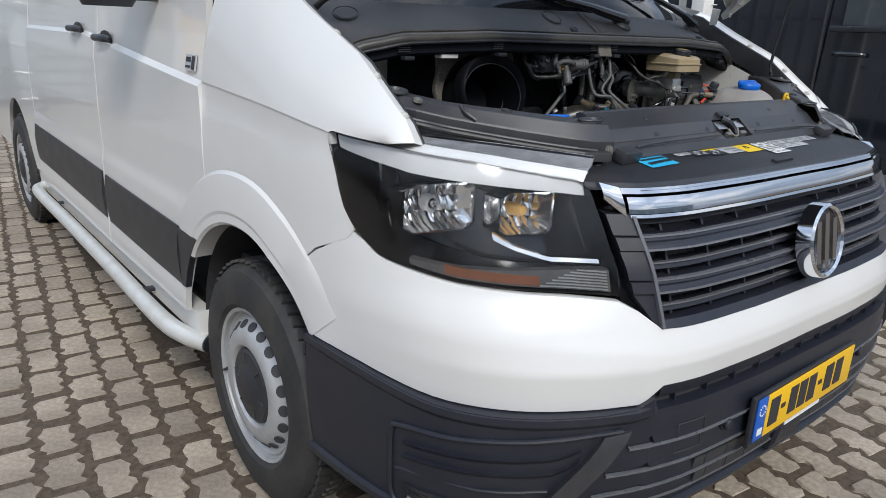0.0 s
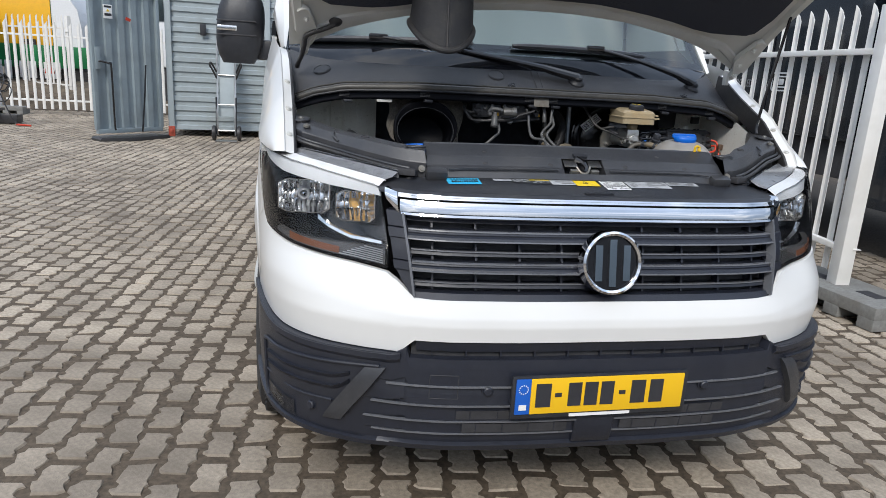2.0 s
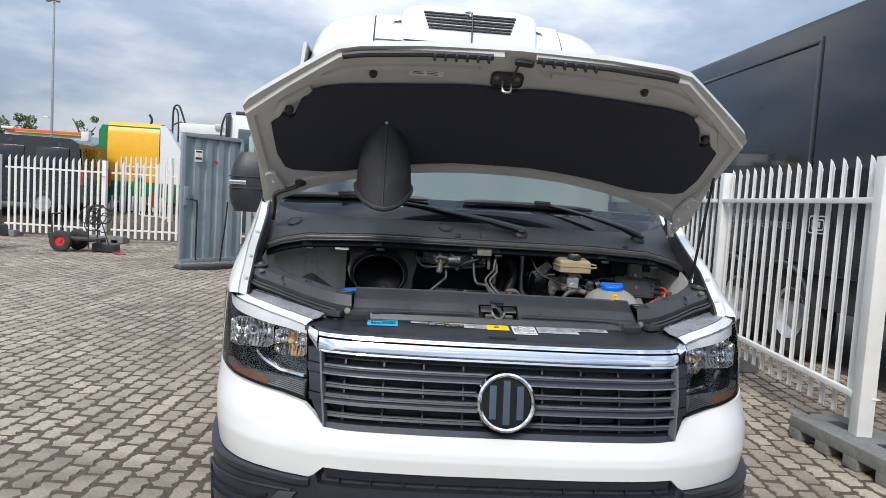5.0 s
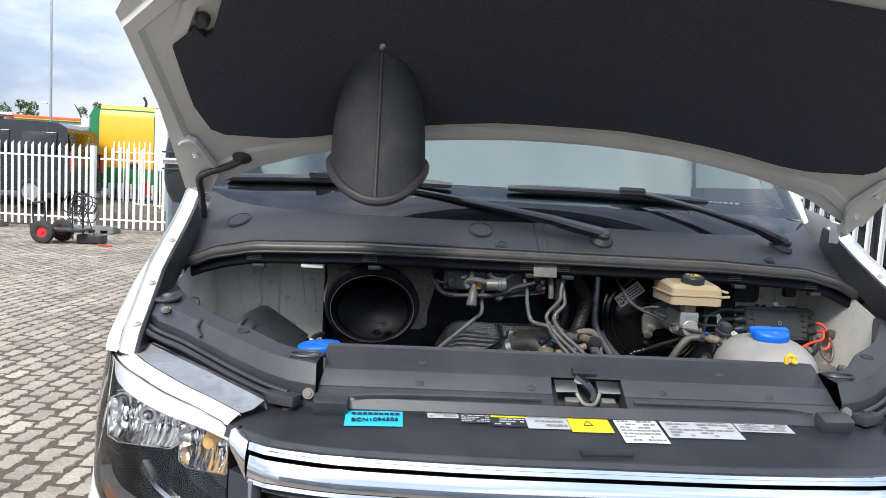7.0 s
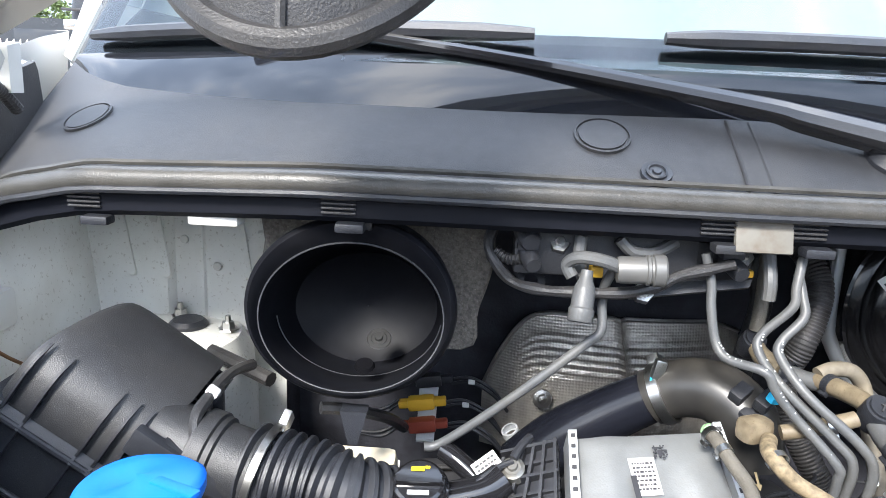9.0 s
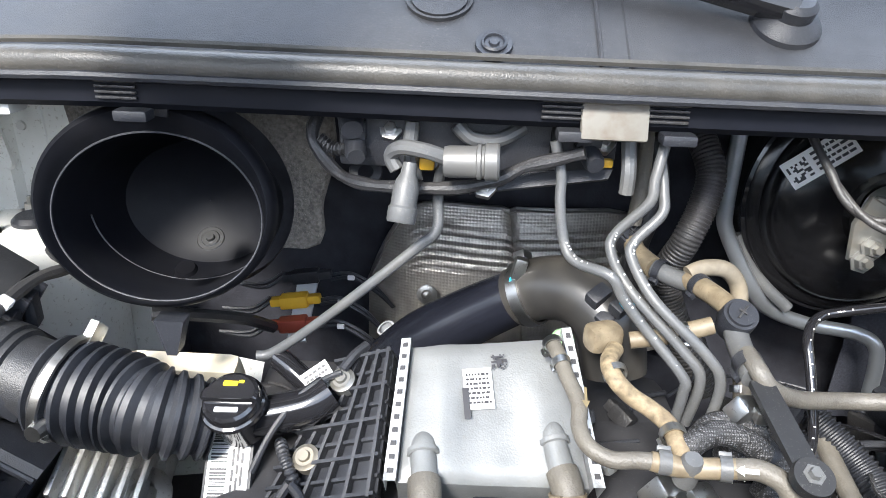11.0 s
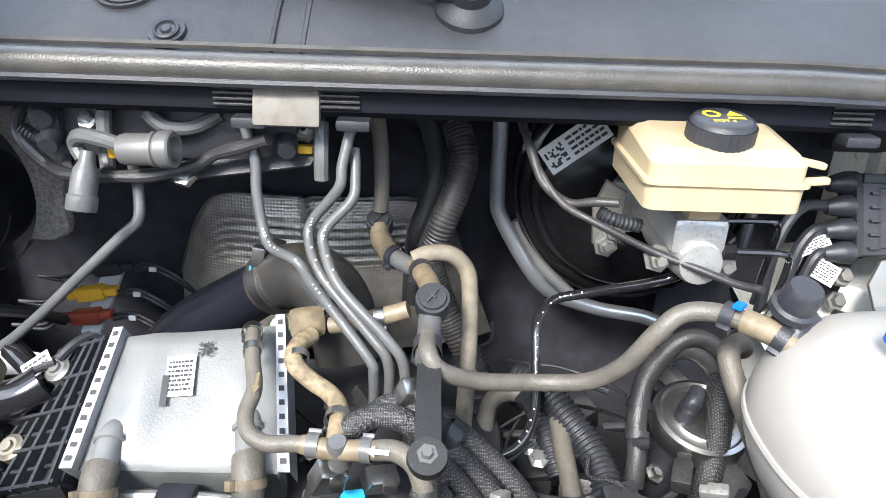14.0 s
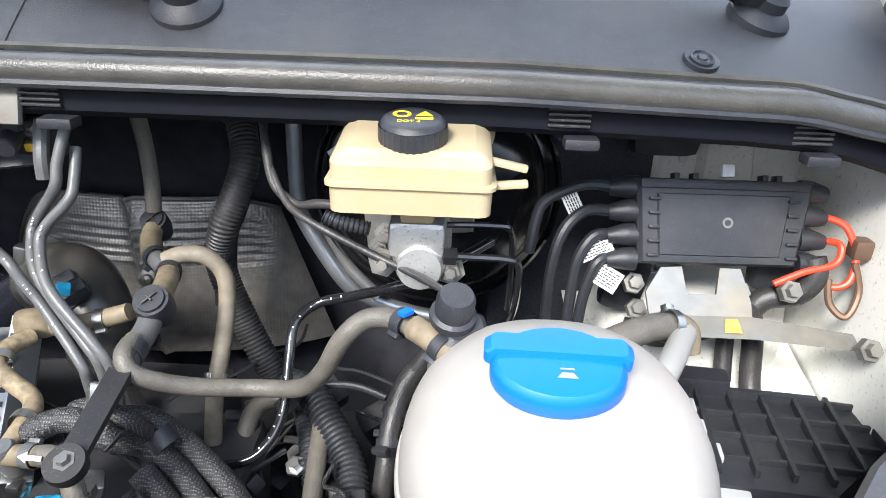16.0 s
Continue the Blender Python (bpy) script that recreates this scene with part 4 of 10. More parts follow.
# number plate: yellow plate with plain bars for its characters
m = Mesh()
m.box((0, -.012, .522), (.545, .012, .130), None, .004)
holder = part("plate_holder", m, BLACK, van)
m = Mesh()
m.box((.02, -.0205, .527), (.475, .004, .108), None, .0015)
plate = part("number_plate", m, PLATEY, van, "yellow number plate with black bars")
m = Mesh()
m.box((-.240, -.0205, .527), (.044, .004, .108), None, .0015)
part("plate_band", m, PLATEB, plate, "blue band at the plate's end")
for x, w in ((-.180, .045), (-.135, .020), (-.085, .040), (-.035, .040), (.015, .040), (.062, .020), (.112, .045), (.170, .042)):
    m = Mesh()
    m.box((x, -.0232, .530), (w, .0016, .072 if w > .03 else .012))
    part("plate_bar", m, INK, plate)
m = Mesh()
m.box((-.240, -.0232, .495), (.022, .0016, .016))
part("band_bar", m, PAPER, plate)
for k in range(12):
    a = k * .5236
    m = Mesh()
    m.box((-.240 + .013 * math.cos(a), -.0232, .550 + .013 * math.sin(a)), (.003, .0016, .003))
    part("band_dot", m, PAPER, plate)
m = Mesh()
m.box((0, -.0188, .463), (.19, .0016, .009))
part("holder_mark", m, PAPER, holder)

# grille
m = Mesh()
patch(m, [(s, .785, s, 1.020) for s in frange(-.60, .60, 25)], 3, out=-.050, depth=.02)
grille = part("grille", m, DEEP, van, "black louvred grille")
for z0, z1 in ((.951, .976), (.868, .892)):
    w = interp(z0, [.79, 1.03], [.548, .572])
    m = Mesh()
    patch(m, [(s, z0, s, z1) for s in frange(-w, w, 31)], 6, out=lambda s, t: .010 - .010 * t - (.004 if .40 < t < .60 else 0), depth=.040)
    slat = part("grille_slat", m, BUMPER, grille, sharp=15)
    # painted highlights along both edges of the slat
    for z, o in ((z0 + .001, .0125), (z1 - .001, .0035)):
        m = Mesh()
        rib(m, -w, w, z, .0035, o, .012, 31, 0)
        part("slat_edge", m, EDGE_GLINT, slat)
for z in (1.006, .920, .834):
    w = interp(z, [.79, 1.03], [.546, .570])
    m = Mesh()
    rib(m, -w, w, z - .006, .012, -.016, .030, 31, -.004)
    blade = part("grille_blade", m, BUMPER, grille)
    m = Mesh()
    # pale line painted as the blade's highlight
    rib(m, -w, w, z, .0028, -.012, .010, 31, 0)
    part("blade_edge", m, EDGE_GLINT, blade)
for z0, z1 in ((.978, 1.018), (.894, .949), (.812, .866)):
    for k in range(9):
        s = -.50 + .125 * k
        if abs(s) < .07:
            continue
        m = Mesh()
        on_skin(m, [(s - .003, z0), (s + .003, z0), (s + .003, z1), (s - .003, z1)], -.020, .03)
        part("grille_fin", m, BUMPER, grille)
m = Mesh()
patch(m, [(s, .790, s, .808) for s in frange(-.548, .548, 31)], 3, out=lambda s, t: .008 - .012 * t, depth=.03)
part("grille_frame", m, BUMPER, grille)
for nm, sd in SIDES:
    for z0, z1, o in ((.795, .866, .004), (.869, .891, .013), (.894, .949, .008), (.952, .976, .014), (.979, 1.018, .008)):
        f = lambda z: interp(z, [.79, .87, 1.05], [.548, .558, .580])
        g = lambda z: interp(z, [.79, .87, 1.08], [.552, .600, .628])
        m = Mesh()
        patch(m, [(f(z0) + (g(z0) - f(z0)) * k / 3, z0, f(z1) + (g(z1) - f(z1)) * k / 3, z1) for k in range(4)], 3, out=o, depth=.04, side=sd)
        part("grille_end", m, BUMPER, grille)
    # upright pale strip, a highlight painted where the slats end
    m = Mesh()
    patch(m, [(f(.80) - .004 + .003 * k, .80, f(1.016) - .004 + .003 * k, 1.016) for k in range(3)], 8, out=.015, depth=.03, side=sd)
    part("end_edge", m, EDGE_GLINT, grille)
# chrome strip: main band, upper rail and a corner piece at each end
m = Mesh()
patch(m, [(s, 1.020, s, 1.052) for s in frange(-.582, .582, 41)], 6, out=lambda s, t: .014 + .002 * math.sin(math.pi * t), depth=.03)
strip_ob = part("chrome_strip", m, CHROME, van, "chrome strip over the grille")
m = Mesh()
patch(m, [(s, 1.0125, s, 1.0185) for s in frange(-.580, .580, 41)], 2, out=.013, depth=.03)
part("lower_rail", m, CHROME, strip_ob)
m = Mesh()
patch(m, [(s, 1.057, s, 1.068) for s in frange(-.588, .588, 41)], 3, out=lambda s, t: .010 - .002 * t, depth=.03)
part("upper_rail", m, CHROME, strip_ob)
for nm, sd in SIDES:
    m = Mesh()
    patch(m, [(.586 + .011 * k, 1.014 + .011 * k, .590 + .011 * k, 1.069 + .003 * k) for k in range(4)], 4, out=lambda s, t: .010 + .006 * math.sin(math.pi * t), depth=.03, side=sd)
    part("corner_piece", m, CHROME, strip_ob)
# round badge of plain shapes
bc, bn = Vector((0, .020, .908)), Vector((0, -.985, .17))
mt = frame_to(bc, bn, (1, 0, 0))
m = Mesh()
m.lathe([(.0, .004), (.075, .004), (.082, -.01)], mt, 48)
badge = part("badge", m, GLOSSB, van, "round chrome and black badge")
m = Mesh()
m.lathe([(.076, .0), (.077, .012), (.083, .017), (.089, .012), (.092, -.02)], mt, 56)
part("badge_ring", m, CHROME, badge)
for a, b in (((-.042, .050), (-.042, -.050)), ((0, .066), (0, -.066)), ((.042, .050), (.042, -.050))):
    m = Mesh()
    d = Vector((b[0] - a[0], b[1] - a[1], 0))
    nrm = Vector((-d.y, d.x, 0)).normalized() * .0105
    q = [Vector((*a, 0)) - nrm, Vector((*b, 0)) - nrm, Vector((*b, 0)) + nrm, Vector((*a, 0)) + nrm]
    m.add([mt @ (p + Vector((0, 0, .004))) for p in q] + [mt @ (p + Vector((0, 0, .012))) for p in q], [(4, 5, 6, 7), (0, 1, 5, 4), (1, 2, 6, 5), (2, 3, 7, 6), (3, 0, 4, 7)])
    part("badge_bar", m, CHROME, badge)

# headlights
def lamp_low(s):
    return interp(s, [.618, .66, .92, 1.10, 1.165, 1.20, 1.225, 1.25], [.860, .864, .884, .910, .952, 1.00, 1.06, 1.115])


def lamp_high(s):
    return interp(s, [.618, .640, .85, 1.03, 1.15, 1.25], [.90, 1.076, 1.112, 1.130, 1.136, 1.142])


for nm, sd in SIDES:
    cols = [(s, lamp_low(s), s + (.024 if s < .62 else 0), lamp_high(s)) for s in frange(.620, 1.250, 34)]
    m = Mesh()
    patch(m, [(a, z0 + .006, b, z1) for a, z0, b, z1 in cols], 8, out=-.165, depth=.01, side=sd)
    house = part("headlight", m, GLOSSB, van, "clear headlight with chrome reflectors")
    m = Mesh()
    rim_out = [(a, z0, 0.004) for a, z0, b, z1 in cols] + [(b, z1, 0.002) for a, z0, b, z1 in reversed(cols)]
    rim_in = [(a, z0 + .004, -.166) for a, z0, b, z1 in cols] + [(b, z1 - .004, -.166) for a, z0, b, z1 in reversed(cols)]
    m.grid([[skin(sd * s, z, o - .006) for s, z, o in rim_out], [skin(sd * s, z, o) for s, z, o in rim_in]], close_v=True)
    part("lamp_wall", m, GLOSSB, house)
    m = Mesh()
    patch(m, cols, 10, out=lambda s, t: .006 * math.sin(math.pi * t), depth=.006, side=sd)
    lens = part("lens", m, LENS, house, "clear lens")
    lens.visible_shadow = False
    # bright strip along the top
    m = Mesh()
    patch(m, [(s, lamp_high(s) - interp(s, [.645, .85, 1.0, 1.225], [.030, .044, .046, .030]), s, lamp_high(s) - .002) for s in frange(.645, 1.225, 24)], 3, out=lambda s, t: -.017 + .006 * t, depth=.02, side=sd)
    part("top_strip", m, TRUCKW, house, "white strip inside the lamp")
    # two reflector bowls that face ahead, deep behind the lens, each of many small mirror facets
    rnd = random.Random(31)
    for (xa, ya), (xb, yb), z0, z1, nm2, nu, nv in (((.765, .421), (.916, .458), .956, 1.056, "main_reflector", 9, 3), ((.636, .312), (.746, .356), .952, 1.041, "inner_reflector", 7, 3)):
        def bowl_at(u, v, d):
            x = xa + (xb - xa) * u
            return Vector((sd * x, ya + (yb - ya) * u + d - .028 * (sd + 1) * x, z0 + (z1 - z0) * v))
        c8 = [(0, .15), (0, .95), (.03, 1), (.82, 1), (1, .86), (1, .12), (.85, 0), (.14, 0)]
        m = Mesh()
        for i in range(nu):
            for j in range(nv):
                tilt, swell = rnd.uniform(-.009, .001), rnd.uniform(.004, .010)
                rows = []
                for p in range(6):
                    u = (i + p / 5) / nu
                    lo, hi = interp(u, [0, .14, .85, 1], [.15, 0, 0, .12]), interp(u, [0, .03, .82, 1], [.95, 1, 1, .86])
                    row = []
                    for q in range(4):
                        v = (j + q / 3) / nv
                        deep = (1 - abs(2 * u - 1) ** 5) * (1 - abs(2 * v - 1) ** 5)
                        row.append(bowl_at(u, lo + (hi - lo) * v, .002 + .050 * deep - deep * (swell * math.sin(math.pi * p / 5) + .004 * math.sin(math.pi * q / 3) + tilt * (q / 1.5 - 1))))
                    rows.append(row)
                m.grid(rows)
        bowl = part(nm2, m, REFLECT, house, sharp=35)
        m = Mesh()
        m.grid([[bowl_at(.5 + (a - .5) * k, .5 + (b - .5) * k, d) for a, b in c8] for k, d in ((.985, .004), (1.0, -.001), (1.035, -.001), (1.045, .004), (1.045, .045))], close_v=True)
        part("bezel", m, CHROME, bowl)
        m = Mesh()
        c = bowl_at(.5, .54, .034)
        k = 1.7 if nm2 == "inner_reflector" else 1.0
        m.lathe([(.0, .026), (.006 * k, .024), (.008 * k, .01), (.010 * k, -.02)], frame_to(c, (0, -1, 0)), 14)
        part("bulb", m, LIT if nm2 == "inner_reflector" else CHROME, bowl)
        if nm2 == "main_reflector":
            m = Mesh()
            m.lathe([(.011, .012), (.017, .014), (.019, .008), (.019, -.025)], frame_to(c, (0, -1, 0)), 18)
            part("bulb_shield", m, RIM, bowl)
    # white flash and the dark lower bezel
    m = Mesh()
    patch(m, [(s, interp(s, [.64, .735, .80, .835], [.918, .922, .944, .962]), s, interp(s, [.64, .735, .80, .835], [.926, .930, .952, .975])) for s in frange(.645, .835, 12)], 2, out=-.020, depth=.012, side=sd)
    part("lamp_trim", m, REFLECT, house)
    m = Mesh()
    patch(m, [(s, lamp_low(s) + .004, s, lamp_low(s) + interp(s, [.63, 1.02], [.048, .016])) for s in frange(.632, 1.02, 20)], 2, out=-.010, depth=.02, side=sd)
    part("indicator_strip", m, mat("smoked_strip", (0.10, 0.10, 0.105), 0.2, var=0.1), house, "ribbed clear indicator strip")
    m = Mesh()
    patch(m, [(s, lamp_low(s) + .008, s, lamp_low(s) + .026) for s in frange(.76, .94, 10)], 2, out=-.0085, depth=.004, side=sd)
    part("indicator_amber", m, AMBER, house)
    for q in range(7):
        m = Mesh()
        patch(m, [(s, lamp_low(s) + .007 + .0058 * q, s, lamp_low(s) + .0095 + .0058 * q) for s in frange(.637, .76 - .012 * q, 6)], 1, out=-.0075, depth=.004, side=sd)
        part("indicator_rib", m, STEEL, house)
    # headlight top, clear and slightly dusty, reaching back under the bonnet
    m = Mesh()
    rows = []
    for s in frange(.645, 1.20, 16):
        a = Vector(skin(sd * s, lamp_high(s) + .001, -.004))
        x = interp(s, [.645, 1.20], [.572, .888])
        e = Vector((sd * x, interp(x, [.572, .666, .795, .888], [.268, .356, .462, .535]), interp(x, [.572, .888], [1.118, 1.152])))
        rows.append([a, a + (e - a) * .35 + Vector((0, 0, .006)), a + (e - a) * .92 + Vector((0, 0, .004)), e + Vector((0, .004, -.012))])
    m.grid(rows)
    part("lamp_top", m, LENS, house).visible_shadow = False
    m = Mesh()
    m.grid([[r[0] + Vector((0, .001, -.003)), r[0] + (r[1] - r[0]) * .5 + Vector((0, 0, -.002)), r[0] + (r[1] - r[0]) * .9 + Vector((0, 0, -.002)), r[1] + Vector((0, 0, -.010))] for r in rows])
    part("upper_strip", m, TRUCKW, house, "white strip inside the lamp")
    m = Mesh()
    m.grid([[r[1] + Vector((0, 0, -.004)), r[1] + (r[2] - r[1]) * .5 + Vector((0, 0, -.010)), r[2] + Vector((0, 0, -.006)), r[3] + Vector((0, 0, -.012))] for r in rows])
    part("lamp_top_inner", m, mat("hazy_plastic", (0.28, 0.29, 0.31), 0.3, var=0.2, scale=30, dirt=(0.18, 0.18, 0.19), dirt_amt=0.6, dscale=40), house, "hazy clear lamp top")

# front cross panel (black), with labels
def panel_front(x):
    return skin(math.copysign(float(np.interp(abs(x), DENSE[:, 0], ARC)), x), 1.070, .002)[1]


def panel_at(x, y, up=0.0):
    """A point on the black cross panel: a bevel behind the chrome, then a gentle rise to the shroud."""
    d = y - panel_front(x)
    return (x, y, interp(d, [-.02, 0, .010, .014, .20], [1.060, 1.066, 1.0745, 1.0762, 1.108]) + up)


m = Mesh()
rows = []
for x in frange(-.635, .635, 45):
    f = panel_front(x)
    e = .295 + .035 * (abs(x) / .6) ** 3
    rows.append([panel_at(x, f + d) for d in (-.010, 0, .005, .010, .012, .014, .03)] + [panel_at(x, f + .03 + (e - f - .03) * k / 6) for k in range(1, 7)])
m.grid(rows)
cross = part("front_cross_panel", m, BLACK, van, "black front cross panel with stickers", sharp=12)


def sticker(x0, x1, y0, y1, material, name="sticker", label="printed sticker", parent=None, up=.002):
    m = Mesh()
    m.grid([[panel_at(x0 + (x1 - x0) * i / 5, y0 + (y1 - y0) * j / 3, up) for j in range(4)] for i in range(6)])
    return part(name, m, material, parent or cross, label)


def print_on(lab, x0, x1, y0, y1, rows, seed, material, fill=.8):
    """Unreadable print: rows of short bars."""
    rnd = random.Random(seed)
    m = Mesh()
    for r in range(rows):
        yc = y1 - (y1 - y0) * (r + .8) / (rows + .6)
        h = (y1 - y0) * .26 / (rows + .6)
        x = x0 + (x1 - x0) * .06
        while x < x0 + (x1 - x0) * .92:
            w = min((x1 - x0) * rnd.uniform(.05, .16), x0 + (x1 - x0) * .95 - x)
            if rnd.random() < fill:
                m.add([panel_at(x, yc - h, .0032), panel_at(x + w, yc - h, .0032), panel_at(x + w, yc + h, .0032), panel_at(x, yc + h, .0032)], [(0, 1, 2, 3)])
            x += w + (x1 - x0) * .02
    part("print", m, material, lab)


for n, (x0, x1, y0, y1, mt_, rows) in enumerate(((-.291, -.236, .250, .268, PAPERG, 2), (-.235, -.179, .235, .270, INK, 5), (-.178, -.116, .226, .256, INK, 3), (-.116, -.041, .222, .270, PAPERG, 3), (.045, .124, .184, .262, PAPER, 7), (.130, .268, .204, .266, PAPERG, 6), (.271, .375, .232, .264, PAPERG, 4))):
    lab = sticker(x0, x1, y0, y1, mt_)
    print_on(lab, x0, x1, y0, y1, rows, n, PAPERG if mt_ is INK else FAINT, .75)
sticker(-.178, -.116, .257, .270, PAPERY, "sticker", "yellow warning sticker")
lab = sticker(-.040, .035, .214, .266, PAPERY, "sticker", "yellow warning sticker")
m = Mesh()
m.tube([panel_at(-.014, .236, .003), panel_at(.002, .236, .003), panel_at(-.006, .252, .003), panel_at(-.014, .236, .003)], .0009, 5, 1)
part("print", m, INK, lab)
lab = sticker(-.435, -.335, .218, .270, PAPERB, "sticker", "cyan sticker with a number")
m = Mesh()
for k in range(9):
    x = -.424 + .0095 * k
    m.add([panel_at(x, .254, .0034), panel_at(x + .0075, .254, .0034), panel_at(x + .0075, .262, .0034), panel_at(x, .262, .0034)], [(0, 1, 2, 3)])
part("print", m, INK, lab)
p0, p1, p2 = Vector(panel_at(-.424, .230)), Vector(panel_at(-.350, .2335)), Vector(panel_at(-.424, .245))
up = (p1 - p0).cross(p2 - p0).normalized()
sign_text("BCN1094506", .0148, frame_to(p0 + up * .0044, up, p1 - p0), INK, lab, "sticker_number")
for x, y, w in ((-.533, .292, 1), (.575, .298, 1)):
    m = Mesh()
    m.lathe([(.0, .001), (.015, .001), (.017, -.004)], frame_to(Vector(panel_at(x, y, .002)), (0, -.15, 1)) @ Matrix.Diagonal((1.2, .7, 1, 1)), 16)
    part("panel_hole", m, DEEP, cross)
m = Mesh()
m.box(panel_at(0, .148, .002), (.088, .014, .008), Matrix.Rotation(.18, 4, "X"), .003)
part("panel_grip", m, BLACK, cross)

# radiator shroud, open at the latch
sec = [(.262, 1.094), (.259, 1.103), (.268, 1.120), (.287, 1.1335), (.292, 1.1345), (.310, 1.155), (.315, 1.1595), (.322, 1.162), (.364, 1.190), (.376, 1.193), (.387, 1.189), (.390, 1.10)]
LATCH_X0, LATCH_X1 = -.061, .074


def shroud_at(x, k):
    y, z = sec[k]
    return (x * (1.0 - (.0 if k < 5 else .012)), y + .012 * (abs(x) / .5) ** 2 - .010 * x, z - .004 * (abs(x) / .5) ** 3)


m = Mesh()
for a, b, ks in ((-.488, LATCH_X0, range(12)), (LATCH_X1, .492, range(12)), (LATCH_X0, LATCH_X1, range(3)), (LATCH_X0, LATCH_X1, range(6, 12))):
    m.grid([[shroud_at(x, k) for k in ks] for x in frange(a, b, 14)])
for x in (-.488, .492):
    m.add([shroud_at(x, k) for k in range(12)], [tuple(range(12))])
shroud = part("radiator_shroud", m, SATIN, van, "black radiator shroud", sharp=18)
for x, k in ((-.307, 4), (-.10, 4), (.15, 4), (.36, 4), (-.304, 7), (.28, 7)):
    a, b = Vector(shroud_at(x, k)), Vector(shroud_at(x, k + 1))
    nrm = Vector((0, -(b - a).z, (b - a).y))
    m = Mesh()
    m.lathe([(.0, .0012), (.0055, .0012), (.007, .0004), (.0075, -.002)], frame_to(a + (b - a) * .35, nrm, (1, 0, 0)) @ Matrix.Diagonal((1.2, .8, 1, 1)), 14)
    part("shroud_hole", m, DEEP, shroud)
for sd in (-1, 1):
    m = Mesh()
    m.box((sd * .462, .262 - sd * .005, 1.110), (.062, .034, .030), Matrix.Rotation(.35, 4, "X"), .008)
    part("shroud_foot", m, SATIN, shroud)
    m = Mesh()
    m.tube([(sd * .425, .268 - sd * .004, 1.124), (sd * .37, .274, 1.1275), (sd * .25, .2715, 1.130), (sd * .085, .270, 1.131)], .0028, 6)
    part("shroud_bead", m, SATIN, shroud)
# bonnet latch in its recess
m = Mesh()
x0, x1 = LATCH_X0, LATCH_X1
fr = [(x0, .268, 1.119), (x1, .268, 1.119), (x1, .316, 1.160), (x0, .316, 1.160)]
bk = [(x, y + .035, z - .022) for x, y, z in fr]
m.add(fr + bk, [(0, 1, 5, 4), (1, 2, 6, 5), (2, 3, 7, 6), (3, 0, 4, 7), (4, 5, 6, 7)])
latch = part("bonnet_latch", m, DEEP, van, "black and steel bonnet latch")
for a, b in ((-.054, -.012), (.026, .068)):
    m = Mesh()
    m.box(((a + b) / 2, .306, 1.146), (b - a, .030, .003), Matrix.Rotation(.55, 4, "X"), .001)
    plate_ = part("latch_plate", m, STEEL, latch, "zinc latch plate")
    m = Mesh()
    m.box(((a + b) / 2 + (.006 if a < 0 else -.006), .284, 1.121), (.026, .012, .022), Matrix.Rotation(.5, 4, "X"), .003)
    part("latch_tab", m, BRKT, plate_)
m = Mesh()
m.tube([(-.016, .292, 1.138), (-.004, .280, 1.122), (.016, .280, 1.122), (.028, .292, 1.140)], .004, 8)
part("striker_guide", m, BRKT, latch)
m = Mesh()
m.tube([(-.010, .318, 1.160), (.004, .304, 1.152), (.016, .292, 1.136), (.010, .284, 1.124)], [.010, .009, .007, .005], 8)
part("latch_hook", m, GLOSSB, latch)
m = Mesh()
m.box((.005, .328, 1.166), (.046, .018, .018), Matrix.Rotation(.55, 4, "X"), .003)
part("latch_cover", m, BLACK, latch)

# side carriers behind the headlights
CARRIER = [((.492, .284, 1.142), (.494, .304, 1.172), (.486, .350, 1.180)), ((.54, .300, 1.144), (.543, .320, 1.174), (.535, .362, 1.182)), ((.59, .328, 1.150), (.595, .350, 1.179), (.575, .390, 1.186)),
           ((.66, .385, 1.160), (.665, .414, 1.188), (.645, .468, 1.194)), ((.72, .438, 1.170), (.725, .468, 1.196), (.695, .508, 1.199)), ((.785, .492, 1.182), (.785, .520, 1.205), (.745, .548, 1.206)),
           ((.845, .520, 1.196), (.842, .548, 1.218), (.800, .612, 1.220)), ((.880, .560, 1.206), (.874, .600, 1.230), (.835, .655, 1.230)), ((.893, .62, 1.214), (.888, .650, 1.236), (.862, .712, 1.236))]
